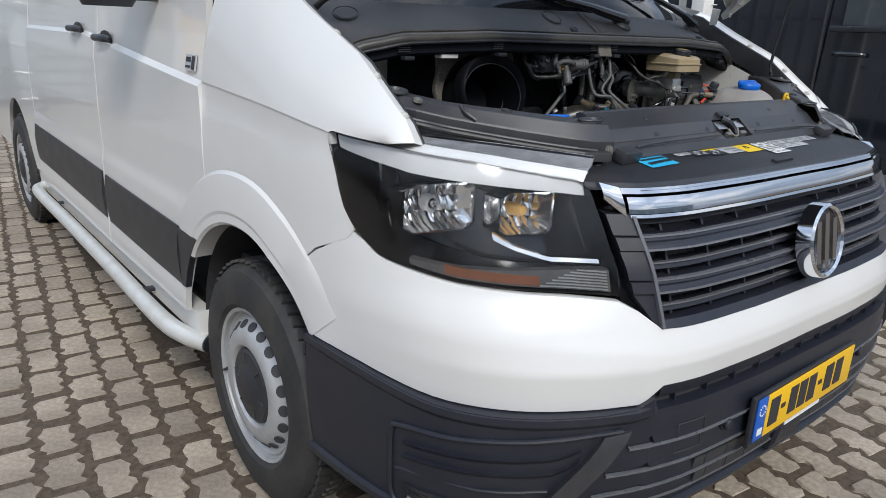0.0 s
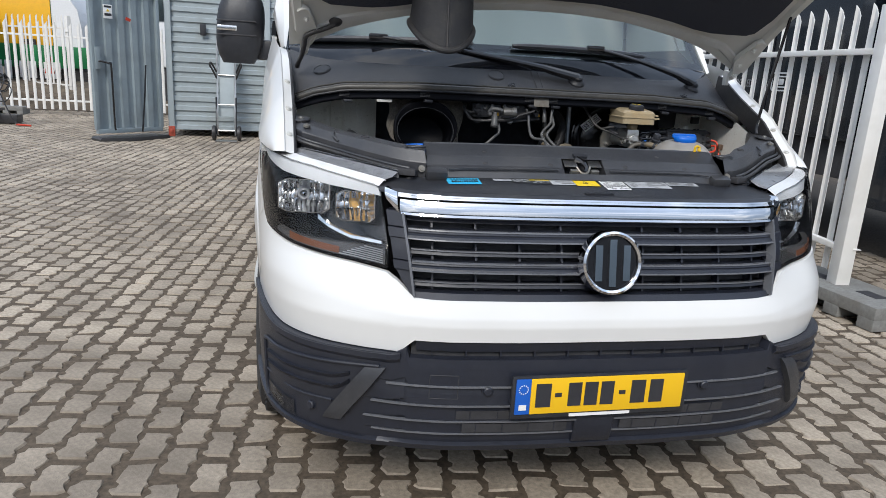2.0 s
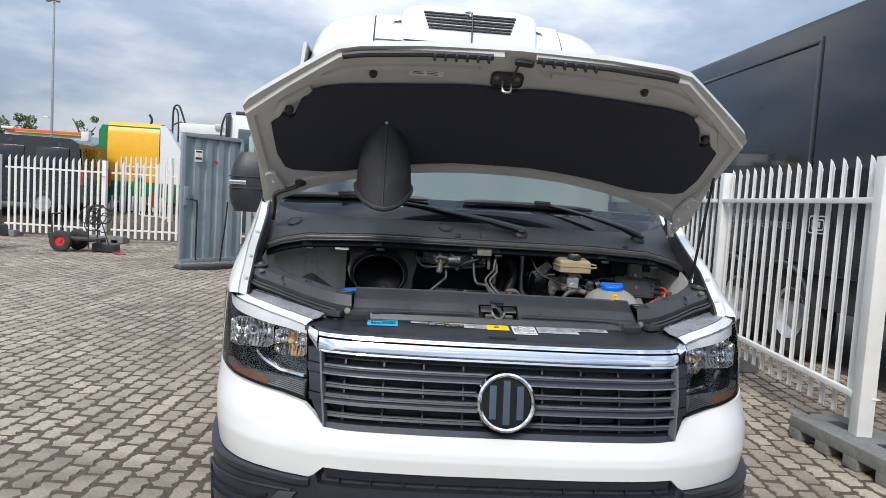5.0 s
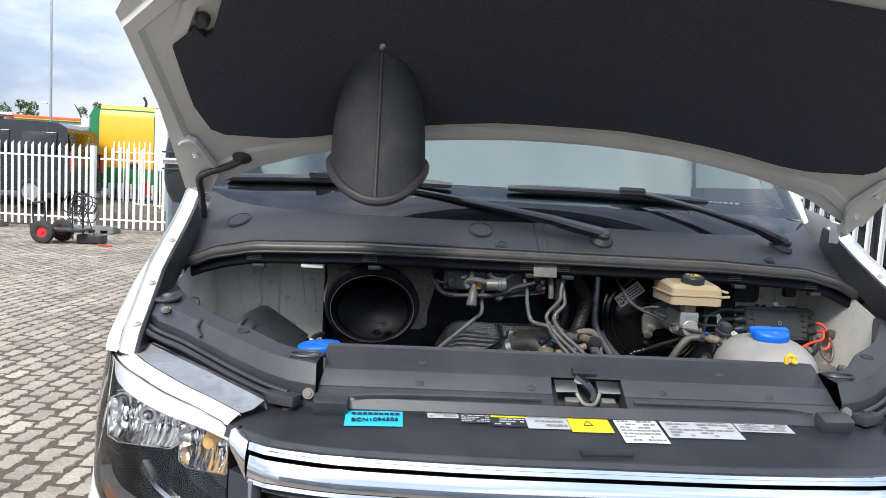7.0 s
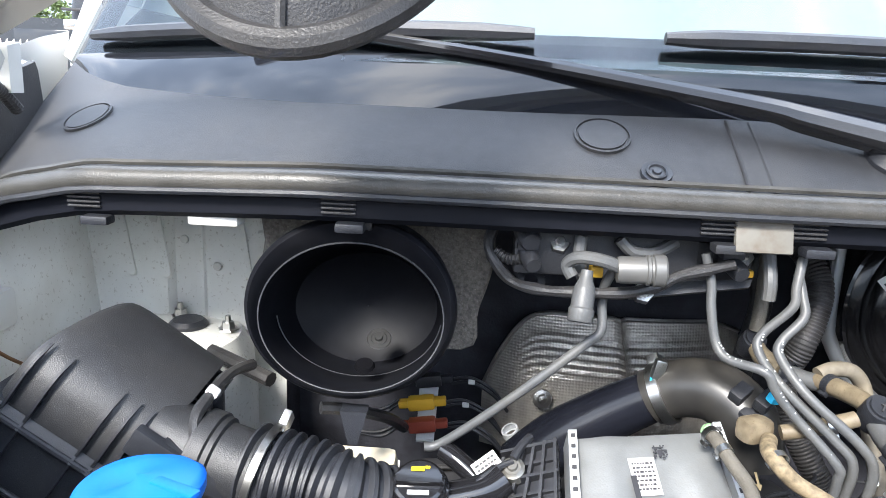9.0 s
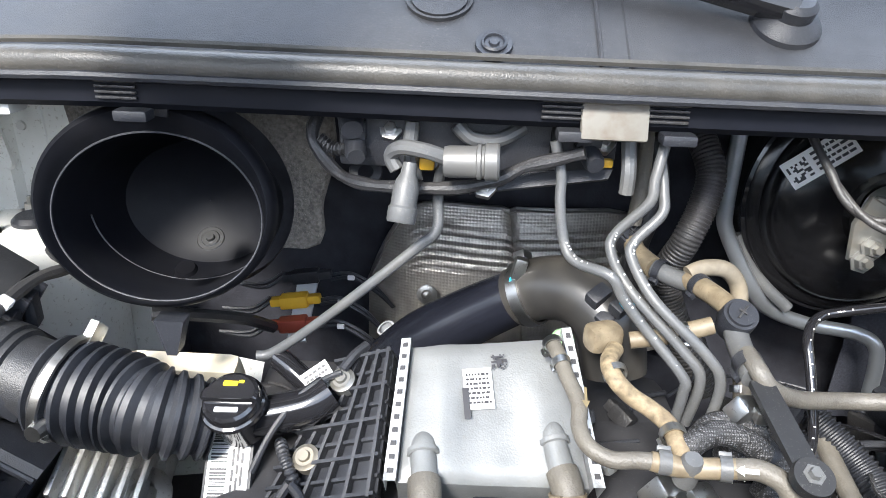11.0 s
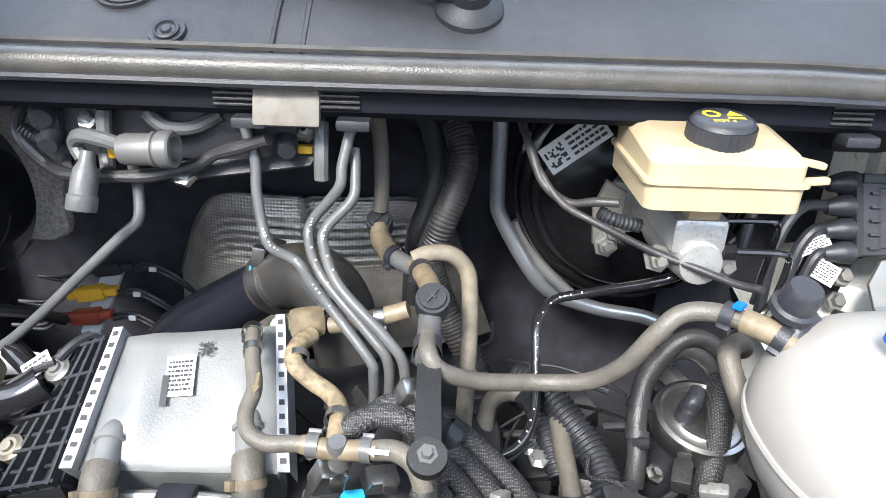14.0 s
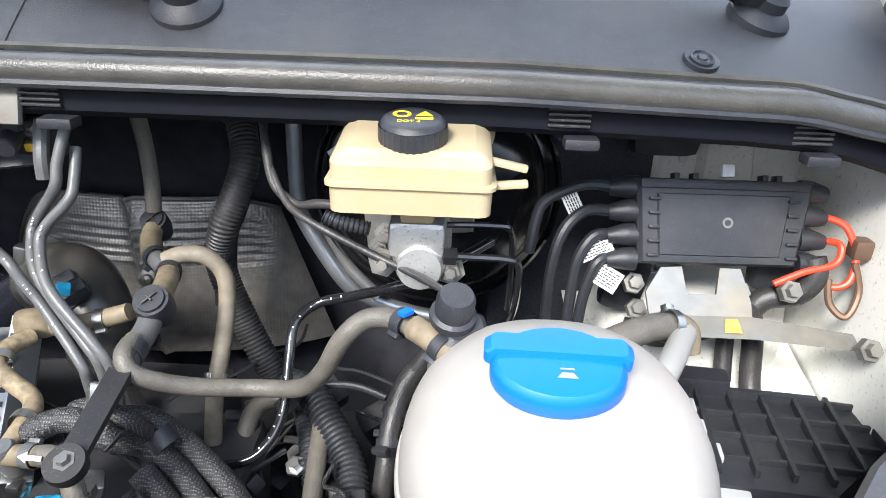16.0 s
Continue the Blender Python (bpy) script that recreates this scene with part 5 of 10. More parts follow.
for nm, sd in SIDES:
    rows = []
    for lo, top, bay in CARRIER:
        lo, top, bay = [Vector((sd * p[0], p[1], p[2])) for p in (lo, top, bay)]
        rows.append([lo + Vector((0, .004, -.085)), lo + Vector((0, -.002, -.004)), lo, lo + (top - lo) * .06, lo + (top - lo) * .94, top, top + (bay - top) * .06, bay, bay + Vector((0, .006, -.005)), bay + Vector((0, .007, -.09))])
    m = Mesh()
    m.grid(rows)
    car = part("lamp_carrier", m, SATIN, van, "angular black headlight carrier", sharp=22)
    # round boss at the fender end
    m = Mesh()
    m.prism(ngon(.034, 28, rx=.026), .005, frame_to((sd * .846, .590, 1.226), (0, -.12, 1), (1, .3 * sd, 0)), .002)
    part("carrier_boss", m, SATIN, car)
    # eyelet round the inner bolt
    m = Mesh()
    m.tube([(sd * (.515 + .030 * math.cos(a)), .334 + .020 * math.sin(a), 1.181) for a in [6.283185 * k / 14 for k in range(15)]], .0028, 6, 2)
    part("bolt_eyelet", m, SATIN, car)
    for x, y, z, nrm in ((.502, .330, 1.178, (0, -.15, 1)), (.504, .283, 1.122, (0, -1, .25)), (.848, .590, 1.232, (0, -.15, 1)), (.832, .530, 1.214, (0, -.3, 1))):
        b = Mesh()
        b.lathe([(.0, .004), (.0055, .004), (.0065, .0015), (.010, .0015), (.011, -.004)], frame_to((sd * x, y, z), nrm), 14)
        part("bolt", b, BRKT, car)
    m = Mesh()
    m.lathe([(.0, .0), (.008, .0), (.009, .002), (.012, .002), (.013, -.003)], frame_to((sd * .655, .448, 1.193), (0, -.2, 1)), 18)
    part("carrier_hole", m, DEEP, car)
    # rib across the lit face and two rails in front of it
    m = Mesh()
    m.tube([(sd * .738, .452, 1.176), (sd * .752, .470, 1.191), (sd * .748, .492, 1.202)], .004, 6)
    part("carrier_rib", m, SATIN, car)
    for dy, dz, r, mt_ in ((-.012, -.022, .0045, SATIN), (-.028, -.030, .006, RUBBER)):
        m = Mesh()
        m.tube([(sd * p[0][0], p[0][1] + dy, p[0][2] + dz) for p in CARRIER[1:8]], r, 8, 4)
        part("lamp_rail", m, mt_, car)
    m = Mesh()
    m.box((sd * .548, .285, 1.112), (.060, .030, .020), Matrix.Rotation(sd * .45, 4, "Z"), .004)
    part("carrier_block", m, DEEP, car)
# inner fender lips with bolts
for nm, sd in SIDES:
    m = Mesh()
    rows = []
    for s in frange(1.04, 1.75, 14):
        p = Vector(bonnet_edge(s, sd))
        rows.append([p, p + Vector((-sd * .004, .002, -.006)), p + Vector((-sd * .028, .006, -.014))])
    m.grid(rows)
    lip = part("fender_lip", m, WHITE, van)
    m = Mesh()
    m.grid([[r[-1], r[-1] + Vector((-sd * .003, .001, .003)), r[-1] + Vector((-sd * .008, .002, .001)), r[-1] + Vector((-sd * .010, .004, -.010)), r[-1] + Vector((-sd * .014, .006, -.07))] for r in rows])
    part("lip_seal", m, RUBBER, lip, "black rubber strip")
    for s in (1.12, 1.27, 1.45):
        p = Vector(bonnet_edge(s, sd)) + Vector((-sd * .016, .004, -.009))
        b = Mesh()
        b.lathe([(.0, .005), (.006, .005), (.007, .002), (.010, .002), (.011, -.003)], frame_to(p, (-sd * .3, -.35, .9)), 12)
        part("bolt", b, INNER, lip)

# ---- bonnet ----
HY, HZ, HA = .86, 1.49, radians(35.5)


def hood(u, v, o=0.0):
    """u across, v from the hinge outward, o towards the upper (outer) side."""
    crown = .045 * (1 - (u / .95) ** 2) + .03 * math.sin(math.pi * min(1, v / .85))
    a = HA
    u = u * (1 - .02 * min(1, max(0, (abs(u) - .7) / .2)) * min(1, max(0, (.6 - v) / .3)))
    return (u, HY - v * math.cos(a) + (o + crown - .045) * math.sin(a), HZ + v * math.sin(a) + (o + crown - .045) * math.cos(a))


def hood_low(u):
    return interp(abs(u), [0, .1, .29, .47, .533, .64, .726, .79, .84, .905], [.199, .198, .185, .150, .137, .103, .071, .034, .012, .006])


def hood_high(u):
    return interp(abs(u), [0, .3, .5, .575, .89, .908, .912], [.858, .852, .836, .818, .555, .525, .50])


us = [-.905, -.88, -.84, -.78, -.7, -.62, -.57, -.5, -.4, -.3, -.2, -.1, 0]
us = us + [-u for u in reversed(us[:-1])]
m = Mesh()
top = [[hood(u, hood_low(u) + (hood_high(u) - hood_low(u)) * k / 12, .022) for k in range(13)] for u in us]
low = [[hood(u, hood_low(u) + (hood_high(u) - hood_low(u)) * k / 12, .0) for k in range(13)] for u in us]
m.grid(top), m.grid(low)
rim = lambda g: [c[0] for c in g] + [p for p in g[-1][1:]] + [c[-1] for c in reversed(g[:-1])] + [p for p in reversed(g[0][1:-1])]
m.grid([rim(top), rim(low)], close_v=True)
bonnet = part("bonnet", m, INNER, van, "open bonnet with beige-grey underside")
# pressed frame on the underside
def hood_bar(pts, w, h, name="stamped_rib"):
    mm = Mesh()
    n = len(pts)
    rows = []
    for i, (u, v) in enumerate(pts):
        du = Vector((pts[min(i + 1, n - 1)][0] - pts[max(i - 1, 0)][0], pts[min(i + 1, n - 1)][1] - pts[max(i - 1, 0)][1]))
        nn = Vector((-du.y, du.x)).normalized()
        rows.append([hood(u + nn.x * a, v + nn.y * a, o) for a, o in ((-w, .002), (-w * .6, -h), (w * .6, -h), (w, .002))])
    mm.grid(rows)
    return part(name, mm, INNER, bonnet)


for sd in (-1, 1):
    hood_bar([(sd * .865, .08), (sd * .885, .3), (sd * .885, .50), (sd * .72, .645), (sd * .56, .785), (sd * .3, .82), (sd * .05, .828)], .022, .014)
    hood_bar([(sd * .83, .06), (sd * .72, .125), (sd * .55, .162), (sd * .25, .215), (sd * .0, .228)], .020, .007)
    hood_bar([(sd * .70, .66), (sd * .52, .735), (sd * .3, .755), (sd * .12, .762)], .016, .010)
    hood_bar([(sd * .80, .22), (sd * .83, .42), (sd * .76, .56), (sd * .66, .63)], .018, .012)
# felt pad with notches
m = Mesh()
def pad_low(u):
    return interp(abs(u), [0, .14, .27, .42, .53, .63, .714, .76, .785, .80, .815], [.276, .276, .262, .240, .212, .201, .208, .212, .222, .242, .30])


def pad_high(u):
    a = abs(u)
    return interp(a, [0, .10, .60, .66, .70, .73, .745, .76, .82], [.675, .690, .655, .625, .575, .50, .49, .51, .46])


pu = [-.815, -.79, -.76, -.745, -.73, -.70, -.66, -.62, -.55, -.45, -.35, -.25, -.15, -.07, 0]
pu = pu + [-u for u in reversed(pu[:-1])]
outp = [[hood(u, pad_low(u) + (pad_high(u) - pad_low(u)) * k / 10, -.022 - .004 * math.sin(math.pi * k / 10)) for k in range(11)] for u in pu]
inp = [[hood(u, pad_low(u) + (pad_high(u) - pad_low(u)) * k / 10, -.004) for k in range(11)] for u in pu]
m.grid(outp), m.grid([rim(outp), rim(inp)], close_v=True)
part("insulation_pad", m, PAD, bonnet, "black felt insulation pad")
for u, v in ((-.745, .525), (.745, .525), (-.46, .725), (.44, .735)):
    m = Mesh()
    c = Vector(hood(u, v, -.004))
    d = Vector(hood(u, v, -.1)) - c
    m.lathe([(.0, .022), (.011, .020), (.014, .012), (.014, .0)], frame_to(c, d), 14)
    part("rubber_buffer", m, RUBBER, bonnet)
for u0, u1 in ((-.555, -.085), (.055, .525)):
    m = Mesh()
    n = 12
    m.tube([hood(u0 + (u1 - u0) * k / n, hood_high(u0 + (u1 - u0) * k / n) - .022, -.012) for k in range(n + 1)], .011, 8, 2)
    gk = part("edge_seal", m, RUBBER, bonnet, "dark rubber edge seal")
    for k in range(6):
        m = Mesh()
        u = (-.27 + .034 * k) if u0 < 0 else (.075 + .034 * k)
        c = hood(u, hood_high(u) - .022, -.02)
        m.box(c, (.008, .03, .022), Matrix.Rotation(HA, 4, "X"), .002)
        part("seal_clip", m, DEEP, gk)
m = Mesh()
c = Vector(hood(-.022, .728, -.004))
mm = frame_to(c, Vector(hood(-.022, .728, -.1)) - c, (1, 0, 0))
m.prism(rrect(.105, .060, .018), .006, mm, .002)
strk = part("latch_striker", m, mat("striker_plate", (0.07, 0.07, 0.075), 0.5, var=0.2, scale=50), bonnet, "latch striker and safety catch")
m = Mesh()
outer, inner = rrect(.108, .063, .019), rrect(.096, .052, .015)
m.grid([[mm @ Vector((o[0], o[1], .004)), mm @ Vector((o[0], o[1], .010)), mm @ Vector((i_[0], i_[1], .010)), mm @ Vector((i_[0], i_[1], .005))] for o, i_ in zip(outer, inner)], close_u=True)
part("recess_edge", m, BLACK, strk)
for x in (-.034, .034):
    m = Mesh()
    m.lathe([(.0, .006), (.006, .005), (.009, .001), (.010, 0)], mm @ Matrix.Translation((x, .004, .005)), 14)
    part("striker_bolt", m, BRKT, strk)
m = Mesh()
m.tube([mm @ Vector(p) for p in ((-.014, -.004, .005), (-.014, -.012, .045), (.012, -.012, .045), (.012, -.004, .005))], .0045, 8, 3)
part("striker_loop", m, STEEL, strk)
m = Mesh()
m.tube([mm @ Vector(p) for p in ((.002, -.016, .018), (.006, .0, .026), (.012, .030, .026), (.018, .062, .022), (.024, .084, .018))], .0042, 8)
part("safety_lever", m, BLACK, strk)
m = Mesh()
m.prism(rrect(.062, .020, .006), .010, mm @ Matrix.Translation((.040, .088, .014)) @ Matrix.Rotation(-.10, 4, "Z"), .003)
part("lever_grip", m, BLACK, strk)
m = Mesh()
m.grid([[hood(u, v, -.0065) for v in (.718, .756)] for u in (-.345, -.232)])
lab = part("bonnet_sticker", m, PAPER, bonnet, "small white sticker")
m = Mesh()
for v, a, b in ((.747, -.285, -.245), (.739, -.285, -.25), (.731, -.285, -.255), (.724, -.285, -.25), (.736, -.33, -.30), (.729, -.335, -.298)):
    m.grid([[hood(u, v + d, -.0078) for d in (0, .003)] for u in (a, b)])
part("print", m, INK, lab)
# hinges
HINGE = [(.876, .185), (.856, .196), (.836, .186), (.806, .108), (.802, .08), (.826, .035), (.836, -.010), (.846, -.020), (.858, -.008), (.870, .06)]
LEAD = [(-.875, -.10, -.004), (-.868, -.06, -.012), (-.860, -.02, -.026), (-.850, .041, -.036), (-.845, .084, -.036), (-.820, .098, -.032), (-.785, .100, -.022), (-.755, .110, -.018), (-.737, .118, -.014)]
for sd in (-1, 1):
    m = Mesh()
    n = len(HINGE)
    m.add([hood(sd * u, v, -.024) for u, v in HINGE] + [hood(sd * u, v, -.006) for u, v in HINGE],
          [tuple(range(n)), tuple(range(n, 2 * n))] + [(k, (k + 1) % n, n + (k + 1) % n, n + k) for k in range(n)])
    hinge = part("bonnet_hinge", m, INNER, bonnet, "painted bonnet hinge")
    m = Mesh()
    m.tube([hood(sd * u, v, -.025) for u, v in HINGE[:6]], .003, 6, 2)
    part("pressed_edge", m, INNER, hinge)
    for u, v in ((.844, .148), (.835, .066), (.846, .008)):
        b = Mesh()
        c = Vector(hood(sd * u, v, -.024))
        b.lathe([(.0, .010), (.004, .010), (.0045, .006), (.008, .006), (.009, .002), (.013, .002), (.013, -.003)], frame_to(c, Vector(hood(sd * u, v, -.1)) - c), 6)
        part("bolt", b, INNER, hinge)
    m = Mesh()
    m.add([(sd * .835, .865, 1.465), (sd * .85, .865, 1.465), (sd * .852, .875, 1.41), (sd * .842, .875, 1.41), (sd * .835, .89, 1.47), (sd * .85, .89, 1.47), (sd * .852, .90, 1.41), (sd * .842, .90, 1.41)],
          [(0, 1, 2, 3), (4, 5, 6, 7), (0, 1, 5, 4), (1, 2, 6, 5), (2, 3, 7, 6), (3, 0, 4, 7)])
    part("hinge_arm", m, INNER, hinge)
# cable and grommet on the hinge side
m = Mesh()
m.tube([hood(u, v, o) for u, v, o in LEAD], .0080, 10, 5, ripple=.05, pitch=.006)
lead = part("washer_lead", m, RUBBER, bonnet, "black corrugated lead")
m = Mesh()
c = Vector(hood(-.737, .118, -.006))
m.lathe([(.0, .013), (.010, .012), (.016, .008), (.022, .002), (.023, 0)], frame_to(c, Vector(hood(-.737, .118, -.1)) - c), 18)
part("grommet", m, RUBBER, lead)
# prop rod
m = Mesh()
m.tube([(.835, .62, 1.24), (.84, .63, 1.30), (.86, .60, 1.55), (.868, .58, 1.68), (.872, .565, 1.735), (.885, .55, 1.755)], .0055, 8)
rod = part("prop_rod", m, GLOSSB, van, "thin black prop rod")
# air scoop under the bonnet
m = Mesh()
rows = []
for k in range(15):
    t = k / 14
    w = .102 * math.sqrt(max(.0005, 1 - t ** 2.6)) * (1 - .10 * t)
    yf, yb = .470 + .01 * math.sin(math.pi * t), .690 - .14 * t
    ring = []
    for q in range(28):
        a = 6.283185 * q / 28
        z0 = 1.512 + .045 * math.sin(a) + .034 * abs(math.cos(a)) ** 2
        ring.append((-.408 + w * math.cos(a), (yf + yb) / 2 + (yb - yf) / 2 * math.sin(a), z0 + (1.787 - z0) * t))
    rows.append(ring)
m.grid(rows, close_v=True)
scoop = part("air_scoop", m, NOSE, bonnet, "black plastic air scoop")
m = Mesh()
ringp = [rows[0][q % 28] for q in range(29)]
m.tube([(p[0], p[1], p[2] - .003) for p in ringp], .010, 10, 2, ends=False)
part("scoop_rim", m, RUBBER, scoop)
m = Mesh()
m.tube([(-.408, rows[k][21][1] - .001, rows[k][21][2]) for k in range(0, 15)], .0035, 6, 2)
part("scoop_seam", m, RUBBER, scoop)
m = Mesh()
m.lathe([(.0, .006), (.006, .005), (.008, 0)], frame_to(hood(-.408, .49, -.03), (0, -.6, -.8)), 12)
part("clip", m, STEEL, scoop)

# ---- cowl, seal, wipers ----
def seal_at(x):
    a = abs(x)
    return Vector((x, interp(a, [0, .45, .7, .88], [.738, .742, .770, .82]), interp(a, [0, .45, .7, .80, .9], [1.347, 1.347, 1.335, 1.313, 1.272])))


def cowl_rear(x):
    return interp(abs(x), [0, .25, .5, .65, .75, .8, .85, .9], [.58, .56, .57, .62, .68, .74, .82, .92])


def cowl(x, t):
    s = seal_at(x)
    b = Vector(screen(x * .99, 0.02))
    p = s.lerp(b, t)
    k = min(1, t / cowl_rear(x)) ** 2 * (1 - .9 * max(0, abs(x) - .7) / .2)
    lift = -.004 * math.sin(math.pi * t)
    return Vector((p.x, p.y - lift * .5 + .020 * k, p.z + lift - .004 * k))


m = Mesh()
m.grid([[cowl(x, t * cowl_rear(x)) for t in (0, .2, .4, .6, .68, .73, .85, .95, 1.0)] + [cowl(x, cowl_rear(x)) + Vector((0, .003, -.006))] for x in frange(-.895, .895, 41)])
cw = part("cowl_panel", m, COWL, van, "black plastic cowl panel under the windscreen")
m = Mesh()
m.grid([[cowl(x, cowl_rear(x)).lerp(Vector(screen(x * .995, .012)), k) + Vector((0, 0, .004 * math.sin(math.pi * k) - .005 * (1 - k))) for k in (-.08, .2, .4, .6, .8, 1.0)] for x in frange(-.895, .895, 41)])
part("glass_foot", m, FRIT, glass, "glossy black lower edge of the glass")
m = Mesh()
m.tube([seal_at(x) + Vector((0, -.007, -.005)) for x in frange(-.90, .90, 37)], .0130, 12, 2, wave=.02)
m.tube([seal_at(x) + Vector((0, .004, .011)) for x in frange(-.90, .90, 37)], .0035, 6, 2)
part("bay_seal", m, SEALM, cw, "dusty rubber seal")
m = Mesh()
m.tube([seal_at(x) + Vector((0, -.0165, -.015)) for x in frange(-.89, .89, 61)], .0045, 8, 2, wave=.04)
part("seal_lip", m, BLACK, cw, "black lip of the seal")
m = Mesh()
m.grid([[seal_at(x) + Vector((0, dy, dz)) for dy, dz in ((.002, -.010), (-.004, -.020), (-.004, -.040), (.003, -.046), (.03, -.044), (.08, -.028))] for x in frange(-.88, .88, 33)])
part("gutter", m, mat("gutter_plastic", (0.006, 0.007, 0.011), 0.6, var=0.1, dirt=(0.016, 0.016, 0.018), dirt_amt=0.3, dscale=9, spec=0.12), cw)
for x in (-.70, -.42, -.035, .055, .50, .72):
    m = Mesh()
    s = seal_at(x)
    for j in range(4):
        m.box((x, s.y - .006, s.z - .021 - .0048 * j), (.036, .004, .0026), None, .001)
    part("clip_slot", m, RUBBER, cw)
    m = Mesh()
    m.box((x + .012, s.y - .004, s.z - .050), (.03, .02, .010), None, .003)
    part("gutter_clip", m, BLACK, cw)
m = Mesh()
s = seal_at(.01)
m.box((.010, s.y - .007, s.z - .036), (.058, .008, .034), Matrix.Rotation(-.3, 4, "X"), .003)
part("lock_plate", m, mat("dusty_plate", (0.16, 0.15, 0.13), 0.6, var=0.1, dirt=(0.09, 0.065, 0.04), dirt_amt=0.7, dscale=60), cw)
for x, t, r in ((-.146, .40, .029), (-.775, .44, .030)):
    m = Mesh()
    c = cowl(x, t)
    nrm = (cowl(x + .01, t) - c).cross(cowl(x, t + .08) - c)
    m.lathe([(.0, .0035), (r - .003, .0035), (r - .003, .001), (r, .001), (r, .0035), (r + .002, .003), (r + .002, -.002)], frame_to(c, nrm), 28)
    part("cowl_plug", m, COWL, cw)
for x, t in ((-.096, .14), (.62, .15)):
    m = Mesh()
    c = cowl(x, t)
    nrm = (cowl(x + .01, t) - c).cross(cowl(x, t + .08) - c)
    m.lathe([(.0, .006), (.004, .006), (.005, .004), (.008, .004), (.009, .006), (.011, .005), (.011, .003), (.016, .004), (.017, -.002)], frame_to(c, nrm), 20)
    part("cowl_rivet", m, BLACK, cw)
m = Mesh()
m.tube([cowl(-.004, t) + Vector((0, -.001, .001)) for t in frange(.02, .56, 12)], .0022, 6, 2)
part("cowl_joint", m, DEEP, cw)
m = Mesh()
m.tube([cowl(.022, t) + Vector((0, 0, -.0012)) for t in frange(.02, .56, 12)], .003, 6, 2)
part("cowl_ridge", m, COWL, cw)
# wipers
for px_, pt, tx0, tx1, cx in ((.165, .33, -.86, -.22, -.567), (.70, .42, -.07, .507, .27)):
    m = Mesh()
    c = cowl(px_, pt)
    nrm = ((cowl(px_ + .01, pt) - c).cross(cowl(px_, pt + .1) - c)).normalized()
    m.lathe([(.0, .030), (.014, .029), (.019, .024), (.019, .014), (.026, .010), (.031, .004), (.032, -.004)], frame_to(c, nrm), 24)
    wip = part("wiper", m, BLACK, van, "black windscreen wiper")
    p0 = c + nrm * .02
    def glass_pt(x, t, lift):
        p = Vector(screen(x, t))
        return p + Vector((0, -.5, .8)) * lift
    tip = glass_pt(cx, .03, .030)
    m = Mesh()
    q1 = p0.lerp(tip, .22) + Vector((0, -.006, .010))
    m.tube([p0, p0.lerp(q1, .6), q1, p0.lerp(tip, .6) + Vector((0, -.006, .010)), tip], [.017, .015, .012, .008, .007], 10)
    part("wiper_arm", m, GLOSSB, wip)
    m = Mesh()
    n = 10
    m.tube([glass_pt(tx0 + (tx1 - tx0) * k / n, .028 + .004 * math.sin(math.pi * k / n), .016) for k in range(n + 1)], [.007] + [.011] * (n - 1) + [.007], 8, 2)
    part("wiper_blade", m, BLACK, wip)
    m = Mesh()
    m.box(tip, (.07, .022, .02), None, .006)
    part("blade_clip", m, GLOSSB, wip)
# ---- engine bay: shell ----
def quad_sheet(name, rows, material, label=""):
    m = Mesh()
    m.grid(rows)
    return part(name, m, material, van, label)


quad_sheet("inner_wing", [[(-.865, y, z) for y, z in ((.62, 1.19), (.70, 1.23), (.80, 1.27), (1.06, 1.28))], [(-.845, y, 1.08) for y in (.64, .70, .80, 1.06)], [(-.84, y, .70) for y in (.66, .70, .80, 1.06)]], BAYPAINT, "pale painted inner wing")
quad_sheet("inner_wing", [[(.865, y, z) for y, z in ((.62, 1.19), (.70, 1.23), (.80, 1.27), (1.06, 1.28))], [(.845, y, 1.08) for y in (.64, .70, .80, 1.06)], [(.84, y, .70) for y in (.66, .70, .80, 1.06)]], BAYPAINT, "pale painted inner wing")
# rear corner walls with a pressed step
for x0, x1 in ((-.86, -.555), (.86, .545)):
    w = quad_sheet("bulkhead_corner", [[(x0 + (x1 - x0) * t, 1.045 + (.012 if .42 < t < .58 else 0), z) for t in (0, .1, .40, .43, .57, .60, .9, 1.0)] for z in (1.30, 1.20, 1.12, 1.09, .70)], BAYPAINT, "pale painted bulkhead corner")
    for t, z in ((.35, 1.23), (.66, 1.16), (.5, 1.2)):
        m = Mesh()
        m.lathe([(.0, .003), (.006, .003), (.007, 0)], frame_to((x0 + (x1 - x0) * t, 1.042, z), (0, -1, 0)), 10)
        part("blank_plug", m, INNER, w)
m = Mesh()
m.grid([[(x, 1.13, z) for z in (1.30, 1.0, .62)] for x in (-.56, 0, .56)])
m.grid([[(-.555, 1.045, z), (-.555, 1.13, z)] for z in (1.3, .62)])
m.grid([[(.555, 1.045, z), (.555, 1.13, z)] for z in (1.3, .62)])
part("firewall", m, mat("firewall_mat", (0.036, 0.037, 0.046), 0.75, var=0.3, scale=30, spec=0.25, bump=0.4, bscale=200), van, "black firewall")
m = Mesh()
m.grid([[(x, y, .70) for y in (.40, .8, 1.13)] for x in (-.86, 0, .86)])
m.grid([[(x, y, z) for z in (1.08, .70)] for x, y in ((-.86, .70), (-.70, .565), (-.54, .44), (-.46, .418), (.46, .418), (.54, .44), (.70, .565), (.86, .70))])
part("bay_floor", m, DEEP, van)
